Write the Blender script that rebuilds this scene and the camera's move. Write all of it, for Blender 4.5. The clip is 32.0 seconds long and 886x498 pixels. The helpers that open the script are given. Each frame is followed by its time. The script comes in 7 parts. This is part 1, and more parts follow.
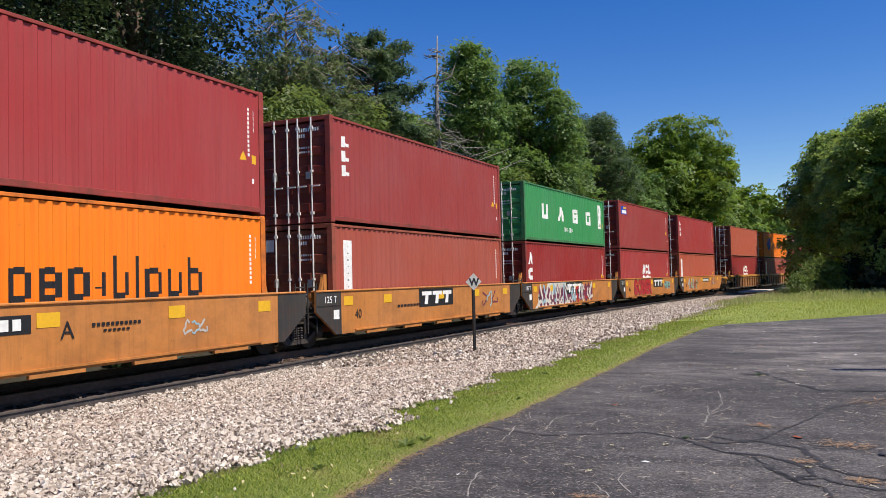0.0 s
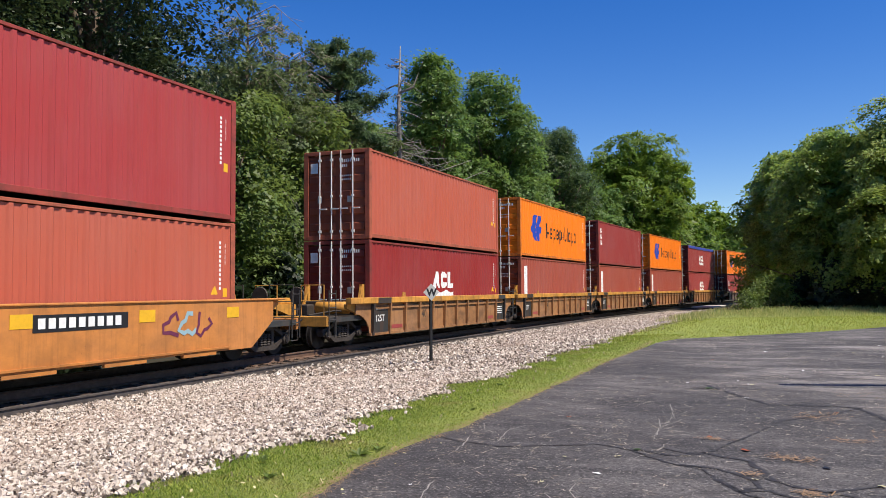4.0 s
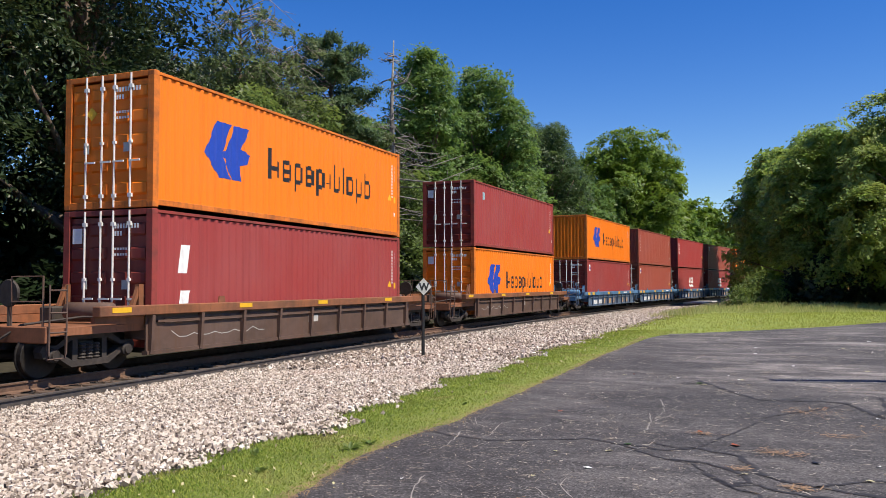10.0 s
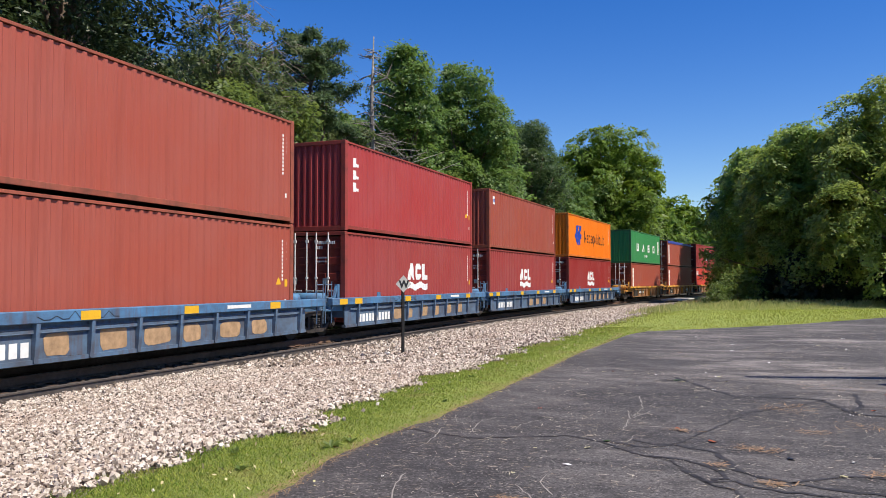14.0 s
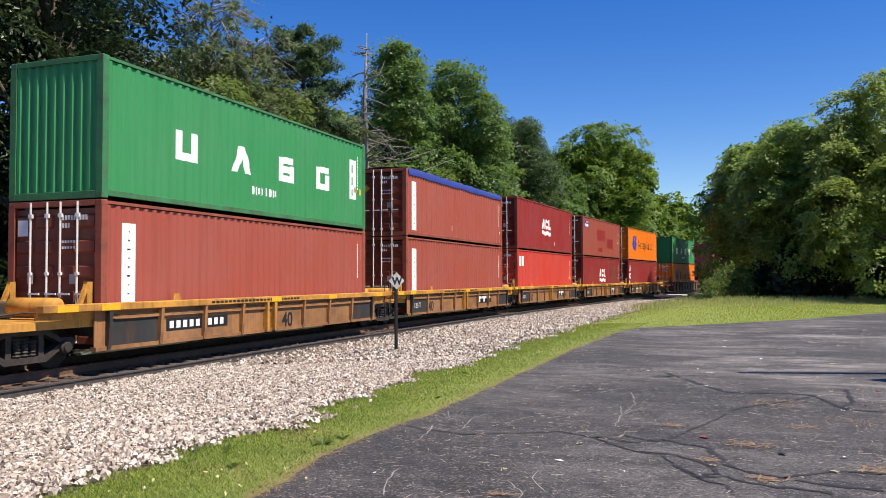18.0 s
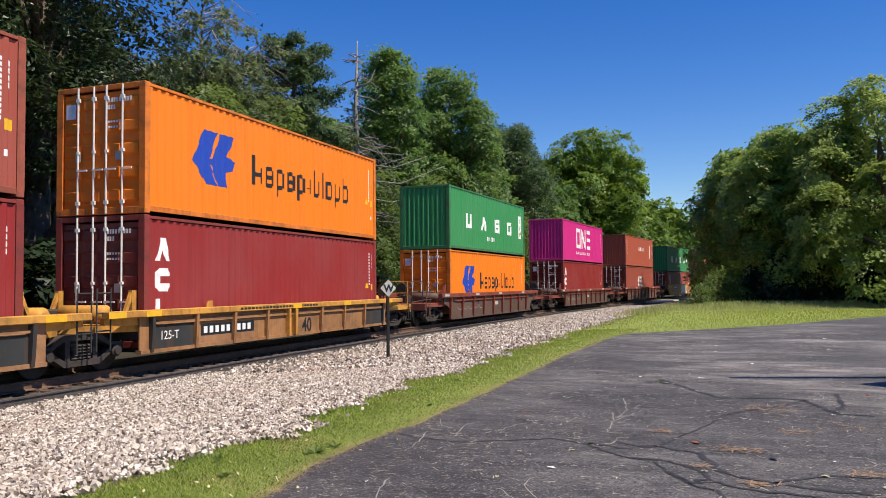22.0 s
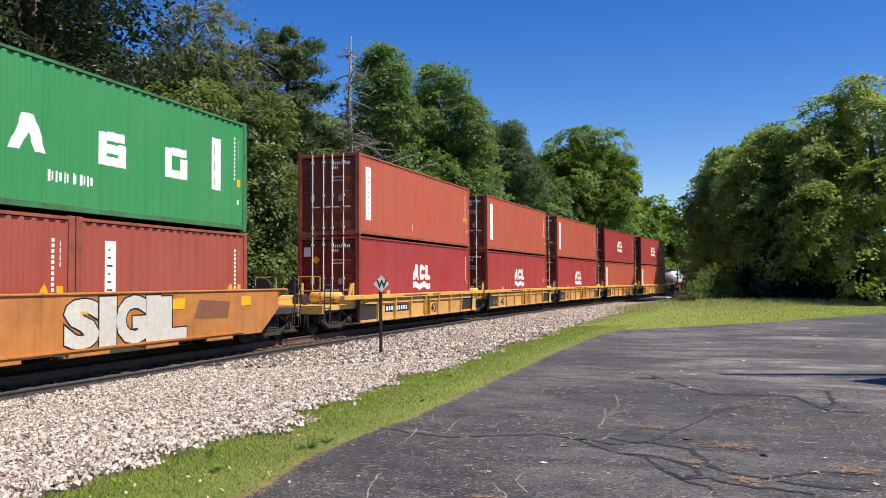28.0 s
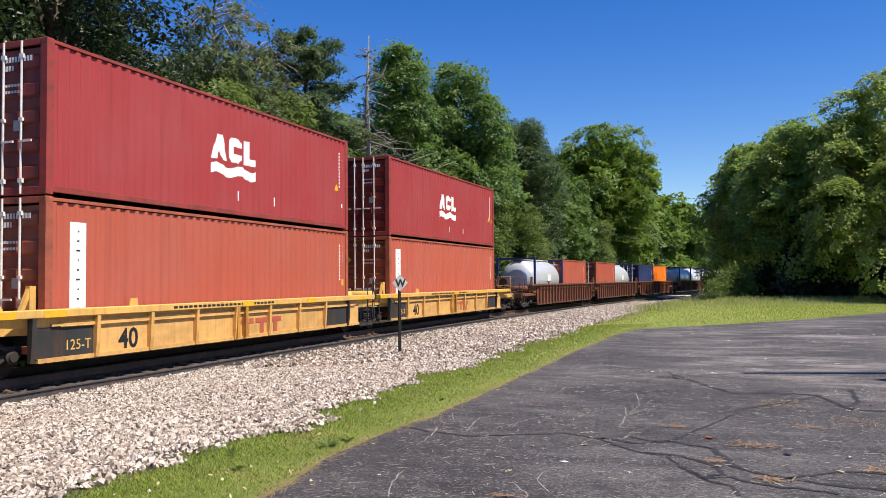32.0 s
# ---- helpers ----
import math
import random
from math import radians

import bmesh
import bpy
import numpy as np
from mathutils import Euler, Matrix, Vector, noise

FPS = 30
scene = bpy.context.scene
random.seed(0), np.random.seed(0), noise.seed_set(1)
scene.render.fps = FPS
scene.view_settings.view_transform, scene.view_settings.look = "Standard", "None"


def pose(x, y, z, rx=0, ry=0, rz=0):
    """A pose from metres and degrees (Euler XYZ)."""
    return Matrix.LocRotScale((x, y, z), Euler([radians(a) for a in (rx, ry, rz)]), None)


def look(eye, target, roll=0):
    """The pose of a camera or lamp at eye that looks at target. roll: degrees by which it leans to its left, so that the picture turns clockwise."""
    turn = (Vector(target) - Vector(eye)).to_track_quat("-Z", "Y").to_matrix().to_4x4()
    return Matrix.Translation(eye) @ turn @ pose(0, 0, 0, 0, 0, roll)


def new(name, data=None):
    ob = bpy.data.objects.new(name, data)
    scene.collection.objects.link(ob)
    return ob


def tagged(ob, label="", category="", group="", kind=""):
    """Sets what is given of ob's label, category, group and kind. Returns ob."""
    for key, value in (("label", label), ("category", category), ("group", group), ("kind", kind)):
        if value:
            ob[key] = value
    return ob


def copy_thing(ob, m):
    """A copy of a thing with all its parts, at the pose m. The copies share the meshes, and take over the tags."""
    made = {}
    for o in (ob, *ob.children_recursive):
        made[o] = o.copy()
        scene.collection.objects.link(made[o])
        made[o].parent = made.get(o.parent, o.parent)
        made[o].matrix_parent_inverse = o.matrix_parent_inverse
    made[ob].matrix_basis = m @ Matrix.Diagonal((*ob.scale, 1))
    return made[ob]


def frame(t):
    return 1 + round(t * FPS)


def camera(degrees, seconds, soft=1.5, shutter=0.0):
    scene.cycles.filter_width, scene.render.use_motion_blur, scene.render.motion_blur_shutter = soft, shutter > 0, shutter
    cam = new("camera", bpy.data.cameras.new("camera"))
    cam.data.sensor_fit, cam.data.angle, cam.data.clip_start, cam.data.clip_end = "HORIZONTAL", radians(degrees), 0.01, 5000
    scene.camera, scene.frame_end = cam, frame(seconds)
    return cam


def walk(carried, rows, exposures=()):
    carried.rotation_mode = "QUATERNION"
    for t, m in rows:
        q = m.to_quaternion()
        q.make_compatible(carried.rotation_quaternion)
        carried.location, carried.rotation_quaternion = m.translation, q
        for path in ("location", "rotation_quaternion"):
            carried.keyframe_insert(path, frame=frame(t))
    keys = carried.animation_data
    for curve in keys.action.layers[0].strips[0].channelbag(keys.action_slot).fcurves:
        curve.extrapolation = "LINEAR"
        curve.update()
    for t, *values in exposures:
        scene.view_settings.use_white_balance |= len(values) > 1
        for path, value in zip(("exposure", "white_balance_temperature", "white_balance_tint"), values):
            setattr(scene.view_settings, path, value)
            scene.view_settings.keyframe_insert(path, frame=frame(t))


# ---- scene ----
# ---- camera ----
EYE = Vector((0.0, 0.0, 1.54))
cam = camera(57.15, 32.0, soft=0.8)


def view(x, y, z, yaw, pitch, roll):
    """A pose from a small sway of the eye, degrees left of +Y, degrees up, and roll."""
    eye = EYE + Vector((x, y, z))
    a, b = radians(yaw), radians(pitch)
    return look(eye, eye + Vector((-math.sin(a) * math.cos(b), math.cos(a) * math.cos(b), math.sin(b))), roll)


PATH = [
    (0.0, view(-0.018, 0.004, 0.005, 23.16, 2.19, -1.46)),
    (0.5, view(-0.016, 0.016, -0.002, 22.29, 2.21, -1.46)),
    (1.0, view(-0.005, 0.008, 0.004, 21.49, 2.48, -1.25)),
    (1.5, view(-0.007, 0.017, 0.002, 21.00, 2.68, -0.81)),
    (2.0, view(-0.017, 0.019, -0.001, 20.71, 2.69, -0.67)),
    (2.5, view(-0.015, 0.014, 0.001, 20.55, 2.68, -0.62)),
    (3.0, view(-0.016, 0.017, -0.002, 20.36, 2.71, -0.48)),
    (3.5, view(-0.012, 0.018, -0.007, 20.21, 2.80, -0.42)),
    (5.5, view(0.002, -0.027, 0.005, 20.57, 3.06, -0.26)),
    (6.0, view(0.004, -0.031, -0.000, 20.55, 3.09, -0.17)),
    (6.5, view(-0.000, -0.026, 0.000, 20.59, 3.03, -0.16)),
    (7.0, view(-0.003, -0.023, 0.001, 20.61, 2.98, -0.24)),
    (7.5, view(-0.000, -0.014, 0.001, 20.54, 2.82, -0.46)),
    (8.0, view(-0.002, -0.003, -0.003, 20.43, 2.62, -0.51)),
    (8.5, view(0.001, 0.003, -0.003, 20.35, 2.46, -0.38)),
    (9.0, view(-0.003, 0.016, -0.005, 20.23, 2.37, -0.28)),
    (9.5, view(-0.006, 0.013, -0.007, 19.97, 2.35, -0.25)),
    (10.0, view(-0.003, 0.008, -0.007, 19.74, 2.51, -0.16)),
    (10.5, view(0.002, 0.010, -0.003, 19.65, 2.64, -0.10)),
    (11.0, view(-0.001, 0.005, -0.001, 19.62, 2.59, -0.15)),
    (11.5, view(-0.001, 0.003, -0.001, 19.47, 2.56, -0.07)),
    (12.0, view(-0.009, -0.004, 0.005, 19.22, 2.36, 0.00)),
    (12.5, view(-0.014, -0.005, 0.003, 18.97, 2.18, -0.17)),
    (13.0, view(-0.015, -0.014, 0.008, 18.71, 2.22, -0.24)),
    (13.5, view(-0.009, -0.013, 0.007, 18.52, 2.23, -0.26)),
    (14.0, view(-0.011, -0.014, 0.005, 18.29, 2.28, -0.08)),
    (14.5, view(-0.009, -0.012, 0.002, 17.93, 2.34, -0.02)),
    (16.5, view(-0.007, -0.009, -0.000, 17.64, 2.38, -0.14)),
    (17.0, view(-0.001, -0.006, -0.001, 17.70, 2.20, -0.11)),
    (17.5, view(0.002, -0.003, -0.005, 17.81, 2.06, -0.16)),
    (18.0, view(0.003, -0.001, -0.001, 17.85, 2.07, -0.20)),
    (18.5, view(0.005, -0.005, -0.002, 17.91, 2.28, -0.25)),
    (19.0, view(0.004, -0.005, -0.002, 17.90, 2.29, -0.27)),
    (19.5, view(0.011, -0.005, 0.001, 17.95, 2.25, -0.35)),
    (20.0, view(0.009, -0.004, -0.002, 17.96, 2.30, -0.33)),
    (20.5, view(0.009, -0.000, -0.004, 17.79, 2.37, -0.40)),
    (21.0, view(0.015, -0.002, -0.000, 17.61, 2.42, -0.53)),
    (21.5, view(0.010, -0.005, 0.003, 17.37, 2.47, -0.62)),
    (22.0, view(0.012, -0.003, 0.006, 17.27, 2.54, -0.56)),
    (22.5, view(0.014, -0.006, 0.007, 17.31, 2.52, -0.50)),
    (23.0, view(0.015, 0.002, 0.004, 17.36, 2.50, -0.45)),
    (23.5, view(0.013, -0.003, 0.002, 17.28, 2.58, -0.30)),
    (24.0, view(0.012, 0.005, -0.001, 17.18, 2.72, -0.20)),
    (24.5, view(0.009, 0.008, 0.001, 17.14, 2.78, -0.20)),
    (25.0, view(0.005, 0.009, 0.003, 17.19, 2.79, -0.24)),
    (25.5, view(0.005, 0.012, 0.001, 17.14, 2.71, -0.27)),
    (27.5, view(0.009, 0.009, -0.003, 16.82, 2.26, -0.35)),
    (28.0, view(0.013, 0.002, -0.002, 16.80, 2.27, -0.31)),
    (28.5, view(0.010, 0.004, -0.005, 16.83, 2.33, -0.25)),
    (29.0, view(0.002, -0.003, -0.002, 16.95, 2.28, -0.29)),
    (29.5, view(0.006, 0.005, -0.005, 17.15, 2.08, -0.58)),
    (30.0, view(0.002, 0.008, -0.005, 17.29, 1.90, -0.50)),
    (30.5, view(-0.000, 0.007, -0.002, 17.36, 1.83, -0.40)),
    (31.0, view(0.000, 0.006, -0.004, 17.51, 1.86, -0.42)),
    (31.5, view(-0.001, 0.000, -0.005, 17.79, 2.10, -0.51)),
    (32.0, view(-0.002, -0.001, -0.003, 18.06, 2.21, -0.50)),
]
EXPOSURE = 0.45
walk(cam, PATH, [(t, EXPOSURE + d) for t, d in (
    (0.0, -0.15), (1.0, -0.02), (3.5, 0.0), (5.5, -0.20), (6.2, -0.25), (7.0, -0.06), (8.0, -0.24), (9.0, -0.12), (10.0, 0.0), (11.0, -0.18), (12.0, -0.08), (13.0, -0.18), (14.0, 0.0),
    (16.5, -0.08), (17.0, -0.10), (18.0, 0.05), (19.0, 0.0), (22.0, -0.05), (23.0, -0.20), (24.0, -0.18), (25.0, 0.0), (28.0, 0.0), (29.0, 0.06), (30.0, 0.0), (31.0, 0.03), (32.0, 0.06))])

# ---- world, sun ----
SUN_EL, SUN_AZ = 58.0, 100.0          # degrees up, degrees from +Y towards +X
world = bpy.data.worlds.new("world")
scene.world = world
world.use_nodes = True
wn = world.node_tree.nodes
sky = wn.new("ShaderNodeTexSky")
sky.sky_type = 'NISHITA'
sky.sun_disc = False
sky.sun_elevation, sky.sun_rotation = radians(SUN_EL), radians(SUN_AZ)
sky.altitude, sky.air_density, sky.dust_density, sky.ozone_density = 250, 1.0, 0.1, 3.0
deep = wn.new("ShaderNodeHueSaturation")
deep.inputs["Saturation"].default_value, deep.inputs["Hue"].default_value = 1.405, 0.5174
world.node_tree.links.new(sky.outputs[0], deep.inputs["Color"])
world.node_tree.links.new(deep.outputs[0], wn["Background"].inputs[0])
wn["Background"].inputs[1].default_value = 0.104
sun_data = bpy.data.lights.new("sun", 'SUN')
sun_data.energy, sun_data.angle, sun_data.color = 5.0, radians(0.5), (1.0, 0.91, 0.765)
sun = new("sun", sun_data)
az, el = radians(SUN_AZ), radians(SUN_EL)
SUN_DIR = Vector((math.sin(az) * math.cos(el), math.cos(az) * math.cos(el), math.sin(el)))
sun.matrix_world = look(SUN_DIR * 300, (0, 0, 0))

# ---- materials ----
def mat(name, build, rough=0.6, metal=0.0, spec=0.4):
    """A node material; build(t) gets a small tool with the node tree and returns colour and, optionally, a height socket."""
    m = bpy.data.materials.new(name)
    m.use_nodes = True
    t = Tool(m.node_tree)
    t.bsdf.inputs["Roughness"].default_value = rough
    t.bsdf.inputs["Metallic"].default_value = metal
    t.bsdf.inputs["Specular IOR Level"].default_value = spec
    out = build(t)
    if out is not None:
        t.put(out, t.bsdf.inputs["Base Color"])
    return m


class Tool:
    def __init__(self, tree):
        self.tree = tree
        self.bsdf = tree.nodes["Principled BSDF"]
        self.coord = tree.nodes.new("ShaderNodeTexCoord").outputs["Object"]
        self.info = tree.nodes.new("ShaderNodeObjectInfo").outputs["Random"]

    def put(self, value, socket):
        if isinstance(value, (int, float)):
            socket.default_value = value
        elif isinstance(value, tuple):
            socket.default_value = (*value, 1.0) if len(value) == 3 else value
        else:
            self.tree.links.new(value, socket)

    def noise(self, scale, detail=4.0, rough=0.6, stretch=(1, 1, 1), dist=0.0):
        mp = self.tree.nodes.new("ShaderNodeMapping")
        mp.inputs["Scale"].default_value = stretch
        self.tree.links.new(self.coord, mp.inputs[0])
        n = self.tree.nodes.new("ShaderNodeTexNoise")
        n.inputs["Scale"].default_value, n.inputs["Detail"].default_value = scale, detail
        n.inputs["Roughness"].default_value, n.inputs["Distortion"].default_value = rough, dist
        self.tree.links.new(mp.outputs[0], n.inputs["Vector"])
        return n.outputs["Fac"]

    def voronoi(self, scale, feature='F1', stretch=(1, 1, 1), out="Distance"):
        mp = self.tree.nodes.new("ShaderNodeMapping")
        mp.inputs["Scale"].default_value = stretch
        self.tree.links.new(self.coord, mp.inputs[0])
        n = self.tree.nodes.new("ShaderNodeTexVoronoi")
        n.feature = feature
        n.inputs["Scale"].default_value = scale
        self.tree.links.new(mp.outputs[0], n.inputs["Vector"])
        return n.outputs[out]

    def ramp(self, fac, *stops):
        r = self.tree.nodes.new("ShaderNodeValToRGB")
        el = r.color_ramp.elements
        while len(el) < len(stops):
            el.new(0.5)
        for e, (pos, c) in zip(el, stops):
            e.position = pos
            e.color = (c, c, c, 1) if isinstance(c, (int, float)) else (*c, 1)
        self.put(fac, r.inputs[0])
        return r.outputs[0]

    def mix(self, fac, a, b, mode='MIX'):
        n = self.tree.nodes.new("ShaderNodeMix")
        n.data_type, n.blend_type = 'RGBA', mode
        self.put(fac, n.inputs[0])
        self.put(a, n.inputs[6])
        self.put(b, n.inputs[7])
        return n.outputs[2]

    def math(self, op, a, b=0.0):
        n = self.tree.nodes.new("ShaderNodeMath")
        n.operation = op
        self.put(a, n.inputs[0])
        self.put(b, n.inputs[1])
        return n.outputs[0]

    def bump(self, height, strength=0.3, distance=0.02):
        b = self.tree.nodes.new("ShaderNodeBump")
        b.inputs["Strength"].default_value, b.inputs["Distance"].default_value = strength, distance
        self.put(height, b.inputs["Height"])
        self.tree.links.new(b.outputs[0], self.bsdf.inputs["Normal"])

    def island(self):
        return self.tree.nodes.new("ShaderNodeNewGeometry").outputs["Random Per Island"]


def scaled(c, f):
    return tuple(min(1.0, v * f) for v in c)


def paint(name, c, rust=0.25, fade=0.25, rough=0.5, grime=0.0):
    """Weathered painted steel: faded patches, vertical streaks, rust spots."""
    def build(t):
        pale = tuple(v * (1 - fade * 0.5) + 0.32 * fade * 0.5 for v in c)
        base = t.mix(t.ramp(t.noise(0.45, 3.0), (0.35, 0.0), (0.68, 1.0)), c, pale)
        tint = t.mix(t.info, scaled(c, 0.90), scaled(c, 1.10))
        base = t.mix(0.5, base, tint)
        streak = t.ramp(t.noise(3.0, 5.0, 0.7, (1, 1, 0.06)), (0.52, 0.0), (0.75, 0.45))
        base = t.mix(streak, base, scaled(c, 0.62))
        spots = t.ramp(t.noise(5.0, 8.0, 0.72), (0.63, 0.0), (0.70, 1.0))
        base = t.mix(t.math('MULTIPLY', spots, rust), base, (0.13, 0.055, 0.028))
        if grime:
            soot = t.ramp(t.noise(1.1, 8.0, 0.7, (1, 1, 1.6)), (0.42, 0.0), (0.66, 1.0))
            base = t.mix(t.math('MULTIPLY', soot, grime), base, (0.055, 0.036, 0.026))
            drip = t.ramp(t.noise(6.0, 6.0, 0.75, (1, 1, 0.10)), (0.50, 0.0), (0.68, 1.0))
            base = t.mix(t.math('MULTIPLY', drip, grime * 0.8), base, (0.120, 0.060, 0.032))
        t.bump(t.noise(9.0, 3.0), 0.08, 0.01)
        return base
    return mat(name, build, rough, 0.0, 0.25)


def plain(name, c, rough=0.6, metal=0.0, amount=0.25, scale=8.0, bump=0.1):
    def build(t):
        n = t.noise(scale, 6.0, 0.65)
        base = t.mix(t.ramp(n, (0.3, 0.0), (0.7, 1.0)), scaled(c, 1 - amount), scaled(c, 1 + amount))
        base = t.mix(t.ramp(t.noise(scale * 0.13, 3.0), (0.4, 0.0), (0.75, 0.5)), base, scaled(c, 1 - amount * 1.4))
        if bump:
            t.bump(n, bump, 0.02)
        return base
    return mat(name, build, rough, metal)


PAINT = {
    "maroon": paint("paint_maroon", (0.322, 0.049, 0.045)),
    "crimson": paint("paint_crimson", (0.370, 0.046, 0.045)),
    "oxide": paint("paint_oxide", (0.350, 0.077, 0.050)),
    "brick": paint("paint_brick", (0.465, 0.104, 0.060)),
    "deep_red": paint("paint_deep_red", (0.286, 0.026, 0.024)),
    "bright_red": paint("paint_bright_red", (0.580, 0.055, 0.034), 0.15),
    "orange": paint("paint_orange", (0.840, 0.200, 0.010), 0.18, 0.1),
    "green": paint("paint_green", (0.044, 0.270, 0.088), 0.25, 0.25),
    "magenta": paint("paint_magenta", (0.640, 0.028, 0.230), 0.05, 0.1),
    "navy": paint("paint_navy", (0.020, 0.035, 0.130)),
    "car_yellow": paint("paint_car_yellow", (0.540, 0.205, 0.045), 0.6, 0.35, 0.6, 0.32),
    "car_bright": paint("paint_car_bright", (0.720, 0.400, 0.120), 0.3, 0.3, 0.6, 0.3),
    "chord_cream": paint("paint_chord_cream", (0.740, 0.430, 0.110), 0.3, 0.3, 0.6, 0.25),
    "car_ochre": paint("paint_car_ochre", (0.350, 0.165, 0.062), 0.7, 0.4, 0.6, 0.5),
    "car_tan": paint("paint_car_tan", (0.370, 0.172, 0.062), 0.8, 0.5, 0.6, 0.6),
    "car_brown": paint("paint_car_brown", (0.120, 0.072, 0.054), 0.8, 0.3, 0.6, 0.6),
    "car_rust": paint("paint_car_rust", (0.170, 0.060, 0.032), 0.8, 0.3, 0.6, 0.6),
    "car_blue": paint("paint_car_blue", (0.085, 0.150, 0.240), 0.8, 0.6, 0.6, 0.6),
    "car_grey": paint("paint_car_grey", (0.030, 0.032, 0.032), 0.5, 0.3, 0.6, 0.6),
    "chord_yellow": paint("paint_chord_yellow", (0.640, 0.300, 0.050), 0.5, 0.2, 0.6, 0.6),
    "chord_rust": paint("paint_chord_rust", (0.270, 0.100, 0.042), 0.7, 0.3, 0.6, 0.6),
    "chord_red": paint("paint_chord_red", (0.260, 0.050, 0.030), 0.6, 0.3, 0.6, 0.6),
    "chord_blue": paint("paint_chord_blue", (0.070, 0.200, 0.380), 0.6, 0.4, 0.6, 0.6),
}
COLOURS = {"maroon": (0.30, 0.045, 0.036), "crimson": (0.33, 0.045, 0.036), "oxide": (0.33, 0.080, 0.046), "brick": (0.42, 0.105, 0.056), "deep_red": (0.25, 0.034, 0.028),
           "bright_red": (0.50, 0.060, 0.036), "orange": (0.72, 0.185, 0.018), "green": (0.045, 0.210, 0.080), "magenta": (0.56, 0.030, 0.200), "navy": (0.020, 0.035, 0.130)}
WORN = {k: paint("worn_" + k, c, 0.9 if k != "magenta" else 0.15, 0.3, 0.6, 0.55 if k != "magenta" else 0.1) for k, c in COLOURS.items()}
# Red doors take a darker copy of the paint: end-face shade put into colour.
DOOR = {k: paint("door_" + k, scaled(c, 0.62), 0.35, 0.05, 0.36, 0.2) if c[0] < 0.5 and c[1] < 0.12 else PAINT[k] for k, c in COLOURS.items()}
M_PRIMER = plain("primer_tan", (0.42, 0.27, 0.15), 0.7, 0, 0.35, 5.0, 0.1)
M_RED_LABEL = plain("label_red", (0.45, 0.03, 0.03), 0.5, 0, 0.1)
M_CONCRETE = plain("pale_concrete", (0.48, 0.46, 0.42), 0.85, 0, 0.2, 3.0, 0.3)
M_ORANGE_NEEDLE = plain("orange_needles", (0.36, 0.225, 0.125), 0.85, 0, 0.35, 9.0, 0.0)
M_WHITE = plain("marking_white", (0.80, 0.80, 0.78), 0.5, 0, 0.12)
M_BLACK = plain("marking_black", (0.016, 0.016, 0.018), 0.5, 0, 0.2)
M_BLUE = plain("marking_blue", (0.018, 0.060, 0.400), 0.5, 0, 0.1)
M_YELLOW = plain("marking_yellow", (0.75, 0.42, 0.02), 0.5, 0, 0.1)
M_DARK = plain("dark_steel", (0.030, 0.026, 0.024), 0.7, 0.0, 0.4)
M_BOGIE = plain("bogie_grime", (0.048, 0.038, 0.032), 0.75, 0.0, 0.45, 6.0, 0.3)
M_WHEEL = plain("wheel_steel", (0.030, 0.025, 0.022), 0.55, 0.5, 0.35)
M_TREAD = plain("wheel_tread", (0.35, 0.34, 0.33), 0.3, 0.9, 0.1)
M_ROD = plain("galvanised_rod", (0.78, 0.75, 0.71), 0.4, 0.0, 0.15)
M_GASKET = plain("seal_rubber", (0.02, 0.02, 0.02), 0.8)
M_TARP = plain("tarpaulin_blue", (0.030, 0.050, 0.260), 0.6, 0, 0.2, 3.0, 0.4)
M_RAIL_HEAD = plain("rail_head", (0.30, 0.28, 0.27), 0.3, 0.85, 0.2)
M_RAIL = plain("rail_rust", (0.150, 0.085, 0.055), 0.75, 0.1, 0.35)
M_RAIL_GREY = plain("rail_grey", (0.105, 0.088, 0.078), 0.6, 0.2, 0.35)
M_TIE = plain("tie_wood", (0.110, 0.072, 0.052), 0.85, 0, 0.4, 4.0, 0.5)
M_BARK = plain("bark", (0.150, 0.112, 0.085), 0.9, 0, 0.4, 5.0, 0.8)
M_DEADWOOD = plain("dead_wood", (0.245, 0.222, 0.200), 0.9, 0, 0.5, 6.0, 0.5)
M_TWIG = plain("dry_twigs", (0.280, 0.235, 0.205), 0.9, 0, 0.3, 6.0, 0.2)
M_POST = plain("post_steel", (0.020, 0.020, 0.020), 0.6, 0.2, 0.4)
M_SIGN = plain("sign_plate", (0.46, 0.46, 0.43), 0.6, 0, 0.2)
M_TANK = plain("tank_steel", (0.62, 0.64, 0.66), 0.35, 0.3, 0.08, 1.5)


